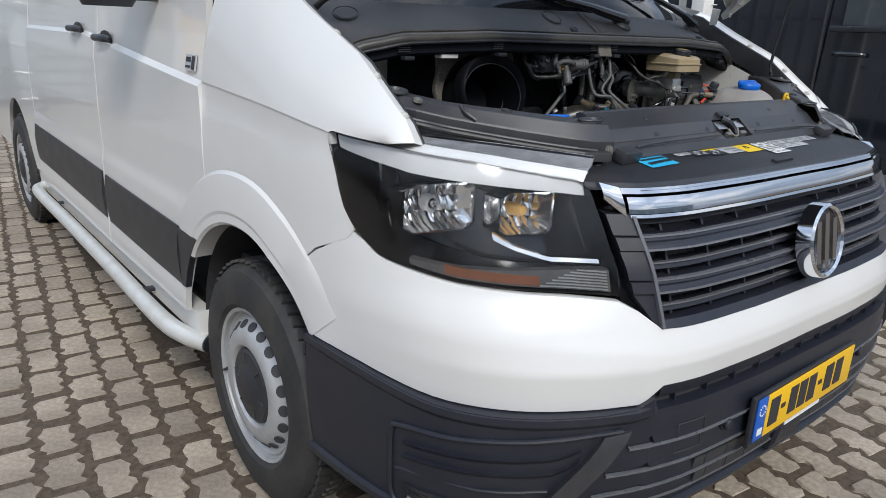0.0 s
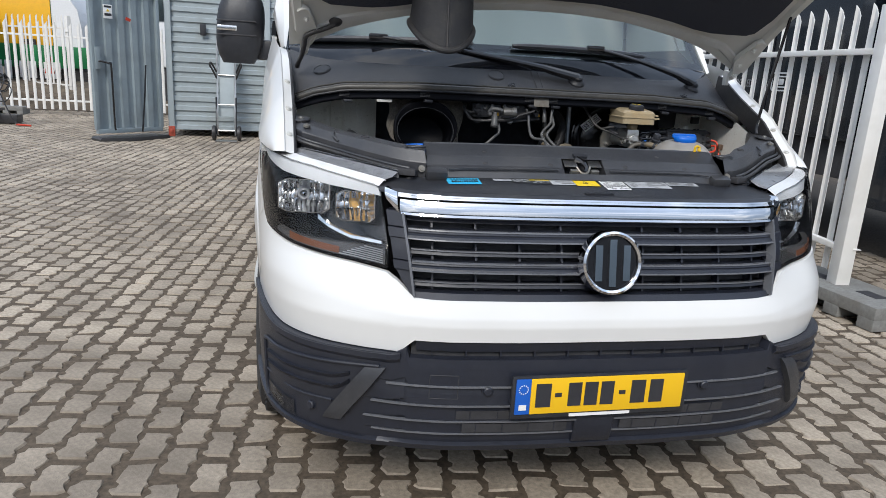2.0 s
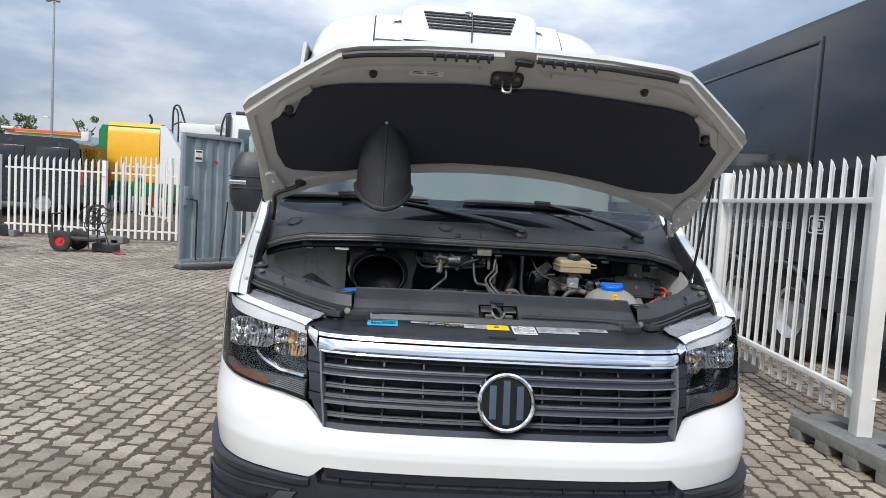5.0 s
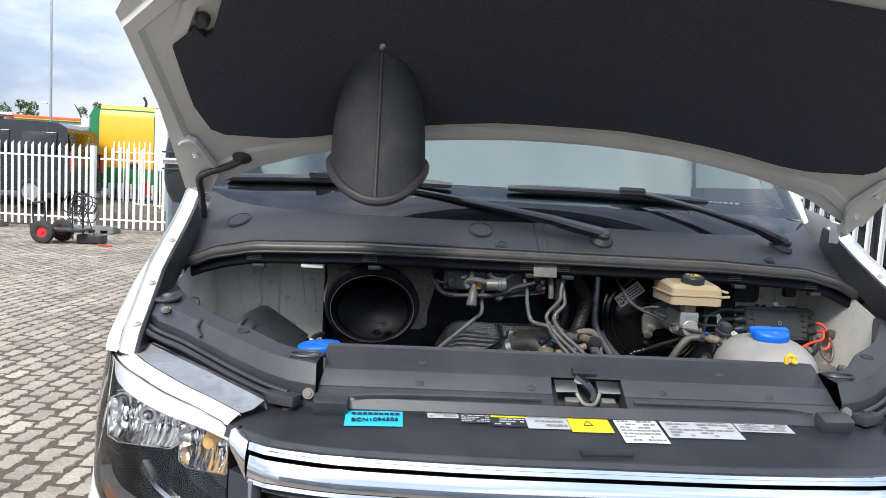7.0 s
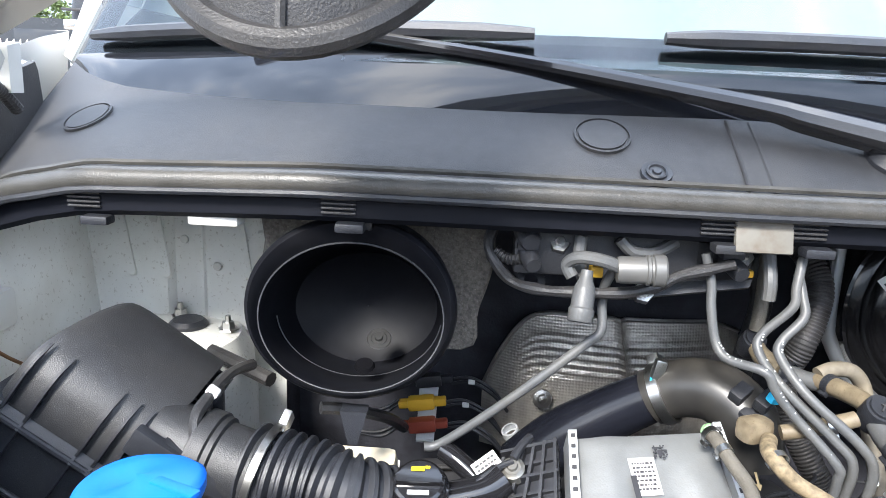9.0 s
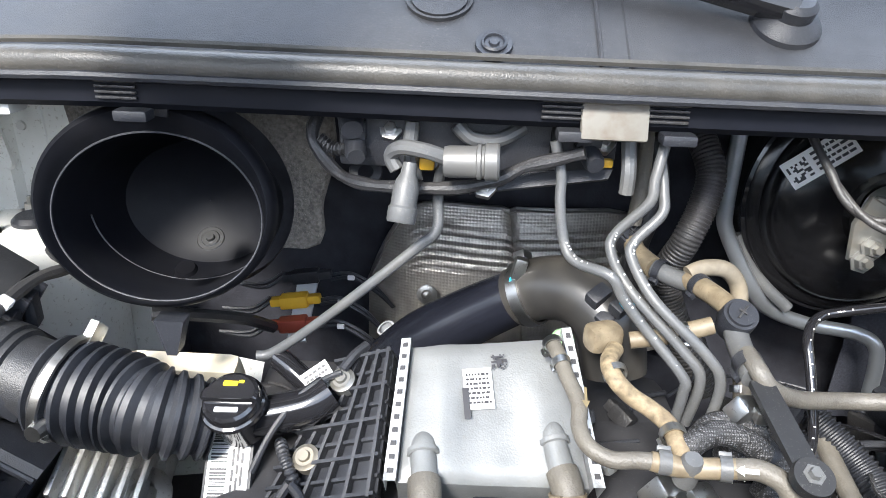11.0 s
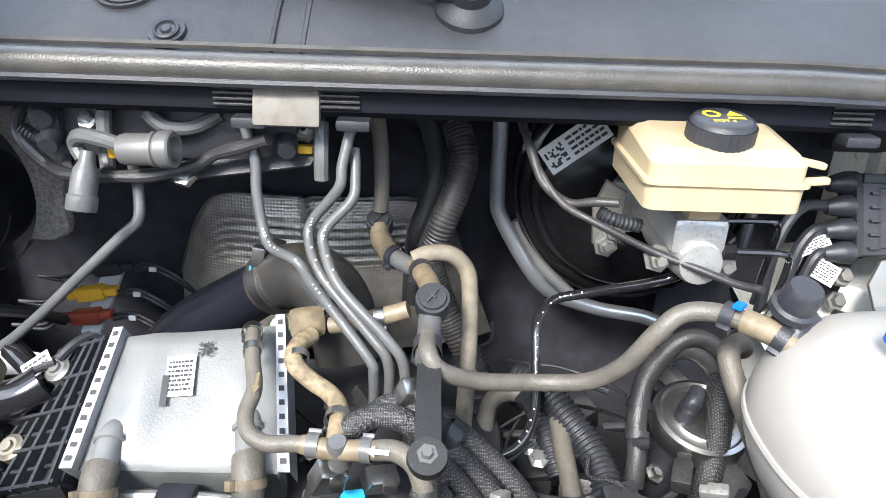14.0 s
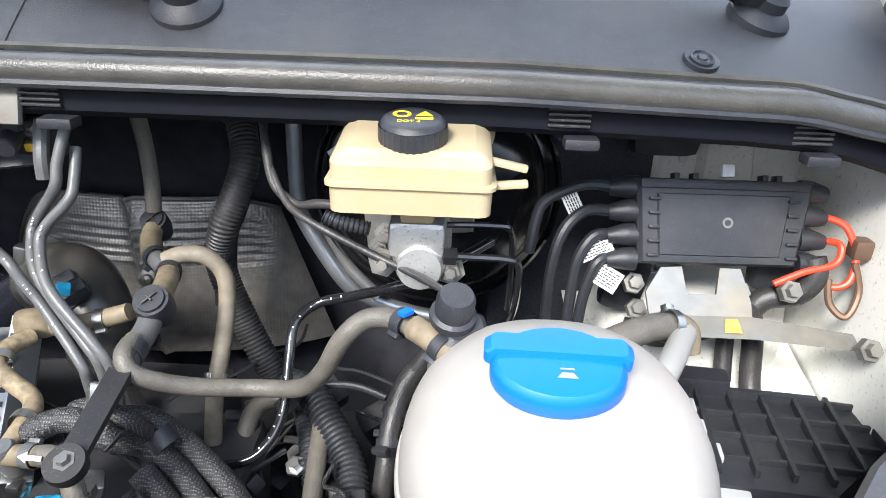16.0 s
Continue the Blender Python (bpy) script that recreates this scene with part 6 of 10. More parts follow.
# pressed ribs and a wire on the pale corner wall
for x, z, w, h in ((-.80, 1.20, .014, .13), (-.745, 1.19, .016, .11), (-.62, 1.20, .014, .12), (-.585, 1.17, .012, .10), (.80, 1.20, .014, .12), (.60, 1.2, .014, .12)):
    m = Mesh()
    m.prism(rrect(w, h, w * .45), .006, frame_to((x, 1.047, z), (0, -1, 0), (1, 0, .15)), .004)
    part("pressed_rib", m, BAYPAINT, van)
m = Mesh()
m.tube([(-.838, .700, 1.200), (-.832, .725, 1.206), (-.822, .742, 1.196), (-.825, .750, 1.150), (-.815, .772, 1.118), (-.80, .80, 1.09)], .0022, 8)
part("wing_wire", m, mat("brown_wire", (0.22, 0.11, 0.05), 0.5), van, "thin brown wire on the inner wing")
m = Mesh()
m.box((-.840, .695, 1.197), (.014, .026, .014), None, .004)
m.box((-.840, .705, 1.182), (.010, .014, .010), None, .003)
part("wire_plug", m, BLACK, van)
# strut towers with nuts
for sd in (-1, 1):
    m = Mesh()
    c = (sd * .715, .985, 1.0)
    m.lathe([(.130, -.25), (.128, -.02), (.122, .045), (.105, .072), (.06, .078), (.0, .078)], Matrix.Translation(c), 30)
    tower = part("strut_tower", m, BAYPAINT, van, "pale painted strut tower")
    m = Mesh()
    m.lathe([(.0, .012), (.022, .012), (.028, .006), (.028, 0)], Matrix.Translation((sd * .69, 1.0, 1.077)), 18)
    part("tower_cap", m, BLACK, tower)
    for dx, dy in ((-.035, -.04), (-.03, .045), (.06, .0)):
        m = Mesh()
        m.lathe([(.0, .022), (.004, .022), (.005, .012), (.009, .012), (.010, .002), (.015, .002), (.016, 0)], Matrix.Translation((sd * .69 + dx, 1.0 + dy, 1.076)), 6)
        part("nut", m, STEEL, tower)
# right wing: dark felt and harness behind the fuse carrier
quad_sheet("felt_panel", [[(x, 1.03, z) for x in (.46, .60, .66)] for z in (1.29, 1.1, .8)], PAD)
m = Mesh()
m.box((.655, .985, 1.262), (.085, .05, .085), None, .02)
part("relay_box", m, DEEP, van)
m = Mesh()
m.box((.768, .94, 1.262), (.032, .02, .03), None, .004)
rl = part("relay", m, BLACK, van)
m = Mesh()
m.lathe([(.0, .010), (.007, .009), (.009, 0)], frame_to((.768, .935, 1.29), (0, -.6, 1)), 10)
part("relay_bolt", m, STEEL, rl)

# engine mass: dark cast blocks far down
m = Mesh()
m.box((-.10, .72, .86), (.50, .34, .20), None, .03)
m.box((.12, .66, .90), (.20, .22, .16), None, .03)
block = part("engine_block", m, DEEP, van, "dark engine block deep in the bay")
rnd = random.Random(3)
for k in range(46):
    m = Mesh()
    x, y = rnd.uniform(.04, .44), rnd.uniform(.52, .88)
    z = .86 + .10 * rnd.random()
    m.box((x, y, z), (rnd.uniform(.015, .05), rnd.uniform(.015, .05), rnd.uniform(.02, .06)), Euler((rnd.uniform(-.5, .5), rnd.uniform(-.5, .5), rnd.uniform(0, 3))).to_matrix().to_4x4(), .004)
    part("small_casting", m, rnd.choice((BLACK, DEEP, GREYHOSE, RUBBER, BLACK)), block)
for k in range(12):
    m = Mesh()
    x, y, z = rnd.uniform(.05, .42), rnd.uniform(.55, .8), .93 + .05 * rnd.random()
    m.lathe([(.0, .010), (.006, .010), (.007, .002), (.011, .002), (.011, -.004)], frame_to((x, y, z), (rnd.uniform(-.4, .4), -.5, 1)), 6)
    part("engine_bolt", m, STEEL, block)


def hose(name, pts, r, material, label="", n=12, **kw):
    m = Mesh()
    m.tube(pts, r, n, 6, **kw)
    return part(name, m, material, van, label)


def clamp(p, d, r, w=.009, material=None, parent=None, screw=True):
    """A band round a hose, with its screw block."""
    m = Mesh()
    f = frame_to(p, d)
    m.lathe([(r * .98, -w / 2), (r * 1.07, -w / 2), (r * 1.07, w / 2), (r * .98, w / 2)], f, 20)
    if screw:
        m.box(f @ Vector((r * 1.12, 0, 0)), (r * .5, r * .55, w * 1.1), f.to_3x3().to_4x4(), .001)
    part("hose_clamp", m, material or STEEL, parent or van)


def text_bars(m, f, w, h, rows, rnd, fill=.8):
    """Rows of small bars that stand for small print, on the plane z of f."""
    for r in range(rows):
        y = h * (.5 - (r + .5) / rows)
        x = -w / 2
        while x < w / 2 * fill:
            k = rnd.uniform(.08, .2) * w
            k = min(k, w / 2 - x)
            b = h / rows * .5
            m.add([f @ Vector(p) for p in ((x, y - b / 2, .0008), (x + k, y - b / 2, .0008), (x + k, y + b / 2, .0008), (x, y + b / 2, .0008))], [(0, 1, 2, 3)])
            x += k + w * .035


def code_square(m, f, s, rnd, n=9):
    """A square of dots, as on part labels."""
    for i in range(n):
        for j in range(n):
            if rnd.random() < .5:
                a, b = -s / 2 + s * i / n, -s / 2 + s * j / n
                k = s / n
                m.add([f @ Vector(p) for p in ((a, b, .0008), (a + k, b, .0008), (a + k, b + k, .0008), (a, b + k, .0008))], [(0, 1, 2, 3)])


def label_tag(p, nrm, right, w, h, parent, material=None, bars=4, code=0.0, name="part_label", label="printed part label"):
    f = frame_to(p, nrm, right)
    m = Mesh()
    m.add([f @ Vector(q) for q in ((-w / 2, -h / 2, 0), (w / 2, -h / 2, 0), (w / 2, h / 2, 0), (-w / 2, h / 2, 0))], [(0, 1, 2, 3)])
    t = part(name, m, material or PAPER, parent, label)
    m = Mesh()
    r = random.Random(int(abs(p[0] * 991) + abs(p[1] * 571) * 10))
    off = code * .62
    text_bars(m, f @ Matrix.Translation((off, 0, 0)), (w - code * 1.2) * .82, h * .8, bars, r)
    if code:
        code_square(m, f @ Matrix.Translation((-w / 2 + code * .65, 0, 0)), code, r)
    part("print", m, INK, t)
    return t


# ---- air intake funnel ----
fm = frame_to((-.409, .748, 1.206), (0, -.974, .227), (1, 0, 0))
m = Mesh()
# rings: half-width, half-height, drop of the centre, distance out
rings = [(.108, .092, .0, -.045), (.1155, .0985, .0, -.020), (.1165, .0995, .0, -.006), (.114, .097, .0, .001), (.110, .093, -.001, .004), (.1075, .0895, -.004, .001), (.105, .0855, -.0085, -.005), (.1030, .0830, -.011, -.010), (.1015, .0812, -.012, -.012), (.1005, .0802, -.012, -.016),
         (.100, .0795, -.012, -.06), (.098, .077, -.012, -.105), (.091, .070, -.012, -.140), (.06, .048, -.012, -.155), (.001, .001, -.012, -.159)]
m.grid([[fm @ Vector((a_ * math.cos(6.283185 * k / 64), b_ * math.sin(6.283185 * k / 64) + d_, h_)) for k in range(64)] for a_, b_, d_, h_ in rings], close_v=True)
funnel = part("intake_funnel", m, mat("funnel_plastic", (0.007, 0.0075, 0.010), 0.45, var=0.15, scale=60, rvar=0.08, dirt=(0.03, 0.028, 0.026), dirt_amt=0.12, dscale=16, spec=0.09), van, "round glossy black air intake funnel", sharp=40)
m = Mesh()
m.tube([fm @ Vector((.0992 * math.cos(a), .0788 * math.sin(a) - .012, -.075 + .012 * math.sin(a))) for a in [math.pi * (1.04 + .92 * k / 24) for k in range(25)]], .0014, 6, 2)
part("funnel_seam", m, BLACK, funnel)
# the highlight on the opening's rim, drawn as a thin paler ring
m = Mesh()
m.tube([fm @ Vector((.1022 * math.cos(a), .0820 * math.sin(a) - .0118, -.0105)) for a in [6.283185 * k / 64 for k in range(65)]], .0011, 6, 1)
part("funnel_edge", m, SATIN, funnel, "thin paler ring drawn as the rim's highlight")
m = Mesh()
m.lathe([(.0, .004), (.010, .004), (.012, 0)], frame_to((-.395, .775, 1.128), (0, -.35, .93)), 18)
part("drain_hole", m, mat("dark_opening", (0.004, 0.004, 0.005), 0.9, spec=0.05), funnel)
m = Mesh()
m.lathe([(.0, .005), (.004, .005), (.005, .002), (.009, .002), (.010, .001), (.014, .001), (.015, 0)], frame_to((-.385, .826, 1.142), (0, -.6, .8)), 18)
part("funnel_screw", m, mat("dull_screw", (0.10, 0.10, 0.10), 0.35, metal=0.8), funnel)
m = Mesh()
m.box((-.405, .768, 1.296), (.034, .012, .012), Matrix.Rotation(.1, 4, "Y"), .003)
part("funnel_clip", m, BLACK, funnel)
m = Mesh()
m.add([(-.415, .73, 1.093), (-.385, .73, 1.093), (-.395, .728, 1.055), (-.405, .728, 1.055), (-.415, .75, 1.093), (-.385, .75, 1.093), (-.395, .748, 1.055), (-.405, .748, 1.055)], [(0, 1, 2, 3), (4, 5, 6, 7), (0, 1, 5, 4), (1, 2, 6, 5), (2, 3, 7, 6), (3, 0, 4, 7)])
part("funnel_foot", m, BLACK, funnel)
# felt-lined back plate with its tongue
m = Mesh()
fl = [(-.535, 1.30), (-.255, 1.30), (-.250, 1.245), (-.256, 1.215), (-.268, 1.175), (-.266, 1.145), (-.272, 1.128), (-.286, 1.126), (-.300, 1.15), (-.34, 1.12), (-.46, 1.12), (-.52, 1.15), (-.540, 1.20), (-.528, 1.25)]
fx, fz = -.405, 1.182
rows = []
for k in range(72):
    a = 6.283185 * k / 72
    dx, dz = math.cos(a), math.sin(a)
    far_r = 0.0
    for p, q in zip(fl, fl[1:] + fl[:1]):
        ex, ez = q[0] - p[0], q[1] - p[1]
        det = ex * dz - ez * dx
        if abs(det) > 1e-9:
            u = (dx * (p[1] - fz) - dz * (p[0] - fx)) / det
            r = (ex * (p[1] - fz) - ez * (p[0] - fx)) / det
            if -1e-6 <= u <= 1 + 1e-6 and r > far_r:
                far_r = r
    r0 = .108
    rows.append([(fx + max(r0, r) * dx, y, fz + max(r0, r) * dz) for r, y in ((r0, .858), (r0, .846), (far_r - .004, .842), (far_r, .846), (far_r, .858))])
m.grid(rows, close_u=True)
part("back_plate", m, FELT, funnel, "grey felt-lined back plate")

# ---- air filter box ----
BX, BO = Vector((.826, .0, -.564)), Vector((-.566, .803, 1.110))
BN = Vector((.564, .0, .826))


def lerp3(a, b, t):
    return tuple(a[i] + (b[i] - a[i]) * t for i in range(3))


def box_at(l, y, n):
    """l along the box towards the meter, y ahead, n off the lid's plane."""
    p = BO + BX * l + BN * n
    return Vector((p.x, y, p.z))


PROFILE = [(.818, -.10), (.816, -.04), (.813, -.014), (.803, .0), (.785, .003), (.755, .001), (.725, -.006), (.700, -.014), (.682, -.024), (.669, -.036), (.662, -.052), (.659, -.072), (.657, -.094)]
yc, nc = .745, -.05
m = Mesh()
rows = []
for l, k, dl in ((0, 1, 0), (-.03, 1, 0), (-.07, 1, 0), (-.105, 1, 0), (-.118, .985, -.02), (-.127, .95, -.022), (-.133, .88, -.022), (-.136, .6, -.018), (-.137, .2, -.01)):
    rows.append([box_at(l + dl * (.803 - y) / .14, yc + (y - yc) * k, nc + (n - nc) * k) for y, n in PROFILE])
m.grid(rows)
face = rows[0]
mid = box_at(-.004, yc, nc)
m.grid([face, [mid.lerp(p, .86) for p in face], [mid.lerp(p, .84) - BX * .018 for p in face], [mid.lerp(p, .2) - BX * .018 for p in face]])
BOXP = mat("filter_box_plastic", (0.027, 0.028, 0.031), 0.42, var=0.12, scale=60, bump=0.3, bscale=900, dirt=(0.07, 0.066, 0.06), dirt_amt=0.22, dscale=9, speck=0.12, sscale=420)
abox = part("air_filter_box", m, BOXP, van, "black air filter box with ribbed front")
R_, FR = tuple(box_at(0, .803, 0)), tuple(box_at(0, .665, -.04))
FRONT = [(.657, -.088), (.650, -.094), (.650, -.100), (.655, -.104), (.640, -.15), (.622, -.20), (.605, -.28)]
m = Mesh()
m.grid([[box_at(l, y, n) for y, n in FRONT] for l in frange(-.165, .13, 14)])
m.grid([[box_at(.13, y, n), box_at(.13, y + .16, n)] for y, n in FRONT])
m.grid([[box_at(l, .657, -.088), box_at(l, .82, -.088)] for l in (-.165, .0, .13)])
bfront = part("box_front", m, BLACK, abox)
for l in (-.145, -.119, -.059, -.04, -.024, .005, .035, .065, .095, .12):
    m = Mesh()
    top = (.680, -.020) if l < 0 else (.655, -.098)
    pr = [top] + [(y, n) for y, n in PROFILE if n < -.03 and y < .672 and l < 0] + [(.650, -.10), (.640, -.15), (.622, -.20)]
    m.grid([[box_at(l + dl, y - o, n + o * .5) for dl, o in ((0, -.001), (0, .0065 * min(1, j)), (.0028, .0065 * min(1, j)), (.0028, -.001))] for j, (y, n) in enumerate(pr)])
    part("front_rib", m, BLACK, bfront)
for yy, nn in ((.648, -.097), (.634, -.155)):
    m = Mesh()
    m.tube([box_at(l, yy, nn) for l in frange(-.16, .128, 6)], .0036, 8, 2)
    part("front_bead", m, SATIN, bfront)
# crumbs and dead leaves caught on the ledge
rng = random.Random(5)
m = Mesh()
for k in range(60):
    l, kk = rng.uniform(.02, .125), rng.uniform(.2, 1)
    c = box_at(l, .640 - .03 * kk, -.13 - .09 * kk)
    a, r = rng.uniform(0, 6.28), rng.uniform(.002, .006)
    d1 = Vector((math.cos(a), math.sin(a) * .5, math.sin(a) * .6)) * r
    d2 = Vector((-math.sin(a), math.cos(a) * .5, .3)) * r * .3
    u = Vector((0, -.003, .002))
    m.add([c - d1 + u, c + d2 + u, c + d1 + u * 1.6, c - d2 + u, c - u], [(0, 1, 2), (0, 2, 3), (0, 1, 4), (1, 2, 4), (2, 3, 4), (3, 0, 4)])
part("leaf_litter", m, mat("dead_leaf", (0.16, 0.13, 0.09), 0.8, var=0.3, scale=80), bfront)
# ribbed collar between the box and the meter
for q in range(5):
    m = Mesh()
    y = .79 - .028 * q
    m.add([box_at(l, y + dy, n) for l in (-.016, .02) for dy in (0, -.004) for n in (-.004 - .006 * q, -.075)], [(0, 1, 3, 2), (4, 5, 7, 6), (0, 1, 5, 4), (2, 3, 7, 6), (0, 2, 6, 4), (1, 3, 7, 5)])
    part("collar_fin", m, BLACK, abox)
# air meter and clips
ax0, ax1 = Vector((-.590, .700, 1.062)), Vector((-.490, .688, 1.036))
d = (ax1 - ax0).normalized()
m = Mesh()
m.lathe([(.043, -.012), (.043, .030), (.048, .032), (.048, .048), (.045, .050), (.045, .056), (.041, .058), (.041, .092), (.046, .095), (.046, .108)], frame_to(ax0, d), 32)
meter = part("air_meter", m, BOXP, abox, "black air meter tube")
m = Mesh()
rot = Matrix.Rotation(.6, 4, "Y")
m.box(box_at(.045, .662, -.036), (.085, .022, .022), rot, .004)
m.box(box_at(.085, .668, -.022), (.036, .024, .026), rot, .004)
m.box(box_at(.0, .655, -.040), (.05, .014, .03), rot, .003)
part("meter_sensor", m, BLACK, meter)
m = Mesh()
m.tube([box_at(.028, .79, .026), box_at(.016, .762, .022), box_at(.012, .735, .016), box_at(.012, .705, .008), box_at(.016, .68, -.004), box_at(.04, .664, -.028)], .0065, 8, 4, wave=.10)
part("meter_lead", m, RUBBER, meter, "taped black lead")
m = Mesh()
m.box(box_at(.012, .715, .014), (.014, .012, .010), rot, .003)
part("cable_tie", m, PAPER, meter, "white cable tie")
for t in (.2, .4, .6, .8):
    m = Mesh()
    p = lerp3(R_, FR, t)
    m.box((p[0] + .006, p[1], p[2] - .03), (.012, .022, .035), Matrix.Rotation(.25, 4, "Z"), .003)
    part("lid_clip", m, BLACK, abox)
m = Mesh()
m.tube([(-.500, .690, 1.040), (-.465, .684, 1.036), (-.43, .680, 1.032), (-.395, .674, 1.027), (-.350, .688, 1.010)], [.047, .047, .045, .041, .036], 28, ripple=.075, pitch=.0125)
bel = part("intake_bellows", m, BLACK, van, "black corrugated intake hose")
clamp((-.488, .688, 1.039), d, .0495, .008, STEEL, bel)
m = Mesh()
m.lathe([(.0, .012), (.008, .012), (.009, .0), (.006, -.014)], frame_to((-.488, .640, 1.030), (-.1, -.9, .1)), 10)
part("clamp_screw", m, STEEL, bel)
# screen-wash filler with blue cap beside it
m = Mesh()
m.lathe([(.026, -.17), (.026, -.03), (.029, -.022), (.029, -.012)], Matrix.Translation((-.502, .464, 1.165)), 24)
wash = part("washer_filler", m, TANKW, van, "white washer filler neck with a blue cap")
m = Mesh()
rows = []
for z, k in ((-.012, 1.0), (-.006, 1.04), (.001, 1.04), (.004, 1.0), (.006, .92), (.0065, .6), (.0065, .01)):
    rows.append([(-.508 + .040 * k * (abs(math.cos(a)) ** .8) * math.copysign(1, math.cos(a)) * (1.12 if math.cos(a) > .8 else 1), .462 + .036 * k * math.sin(a), 1.166 + z * .9 + .004 * math.cos(a)) for a in [6.283185 * j / 30 for j in range(30)]])
m.grid(rows, close_v=True)
part("cap", m, BLUECAP, wash, "bright blue cap")
m = Mesh()
m.box((-.476, .450, 1.174), (.038, .010, .005), Matrix.Rotation(-.4, 4, "Z"), .002)
part("cap_grip", m, BLUECAP, wash)

# ---- oil filler and neighbours ----
of = frame_to((-.322, .668, 1.050), (-.05, -.42, .9), (1, 0, 0))
m = Mesh()
m.lathe([(.0, .006), (.023, .006), (.026, .004), (.0275, .0), (.0275, -.004), (.030, -.005), (.031, -.009), (.027, -.012), (.024, -.05)], of, 40)
oil = part("oil_filler", m, GLOSSB, van, "black oil filler cap with a yellow symbol")
m = Mesh()
m.prism(rrect(.053, .012, .004), .007, of @ Matrix.Translation((0, 0, .005)), .003)
part("cap_bar", m, GLOSSB, oil)
m = Mesh()
m.prism(rrect(.014, .005, .001), .0006, of @ Matrix.Translation((-.002, .013, .0065)))
m.prism(rrect(.005, .003, .001), .0006, of @ Matrix.Translation((.008, .015, .0065)))
part("cap_symbol", m, PAPERY, oil)
m = Mesh()
m.prism(rrect(.022, .005, .001), .0006, of @ Matrix.Translation((0, -.014, .0065)))
part("cap_mark", m, PAPERG, oil)
hose("filler_pipe", [(-.318, .68, 1.02), (-.29, .685, 1.022), (-.255, .69, 1.03), (-.235, .70, 1.04)], .020, GLOSSB, "black filler pipe")
hose("breather_pipe", [(-.30, .755, 1.04), (-.285, .745, 1.035), (-.26, .73, 1.02), (-.24, .715, 1.0)], .012, GLOSSB, "glossy black breather pipe")
# module with barcode label
f = frame_to((-.331, .678, .990), (0, -.72, .69), (1, .05, 0))
m = Mesh()
m.prism(rrect(.048, .11, .004), .03, f @ Matrix.Translation((0, -.02, -.03)), .003)
mod = part("control_module", m, BLACK, van, "black module with a barcode label")
m = Mesh()
m.add([f @ Vector(p) for p in ((-.020, -.07, .001), (.020, -.07, .001), (.020, .031, .001), (-.020, .031, .001))], [(0, 1, 2, 3)])
lab = part("barcode_label", m, PAPER, mod, "white barcode label")
m = Mesh()
rnd = random.Random(4)
y = .026
while y > -.068:
    b = rnd.choice((.0006, .0012, .002))
    m.add([f @ Vector(p) for p in ((-.017, y - b, .0018), (-.001, y - b, .0018), (-.001, y, .0018), (-.017, y, .0018))], [(0, 1, 2, 3)])
    y -= b + rnd.choice((.0008, .0014))
text_bars(m, f @ Matrix.Translation((.009, -.02, .001)) @ Matrix.Rotation(1.5708, 4, "Z"), .09, .013, 3, rnd, 1)
part("barcode", m, INK, lab)
# ribbed alternator corner
m = Mesh()
am = frame_to((-.478, .735, .885), (.1, -.4, .9), (1, 0, 0))
m.prism(rrect(.105, .12, .02), .05, am, .01)
alt = part("alternator", m, ALU, van, "cast aluminium alternator with fins")
for k in range(6):
    m = Mesh()
    m.box(am @ Vector((-.042 + .017 * k, 0, .058)), (.006, .105, .03), am.to_3x3().to_4x4(), .002)
    part("fin", m, ALU, alt)
m = Mesh()
m.lathe([(.015, .0), (.028, .0), (.03, .012), (.015, .014)], am @ Matrix.Translation((.045, -.04, .05)), 18)
part("bearing_cover", m, STEEL, alt)

# ---- charge-air cooler and ribbed manifold ----
cTL, cTR, cBL, cBR = Vector((-.168, .722, 1.085)), Vector((-.004, .735, 1.098)), Vector((-.174, .604, 1.016)), Vector((.020, .618, 1.006))


def cool(a, b, o=0.0):
    """a across, b from the back edge forward, o proud."""
    p = cTL.lerp(cTR, a).lerp(cBL.lerp(cBR, a), b)
    nrm = Vector((-.02, -.55, .83)).normalized()
    return p + nrm * o


m = Mesh()
plate_rows = []
for i in range(17):
    r = []
    for j in range(17):
        a, b = i / 16, j / 16
        o = 0.004 + .007 * math.exp(-((a - .22) / .10) ** 2 - ((b - .45) / .5) ** 2) + .006 * math.exp(-((a - .78) / .09) ** 2 - ((b - .55) / .33) ** 2)
        o -= .006 * max(0, (max(abs(2 * a - 1), abs(2 * b - 1)) - .86) / .14)
        r.append(cool(.06 + .88 * a, .03 + .95 * b, o))
    plate_rows.append(r)
m.grid(plate_rows)
rp = [c[0] for c in plate_rows] + plate_rows[-1][1:] + [c[-1] for c in reversed(plate_rows[:-1])] + list(reversed(plate_rows[0][1:-1]))
m.grid([rp, [p + Vector((0, .02, -.055)) for p in rp]], close_v=True)
cooler = part("charge_air_cooler", m, PLATEALU, van, "silver charge air cooler with a white sticker")
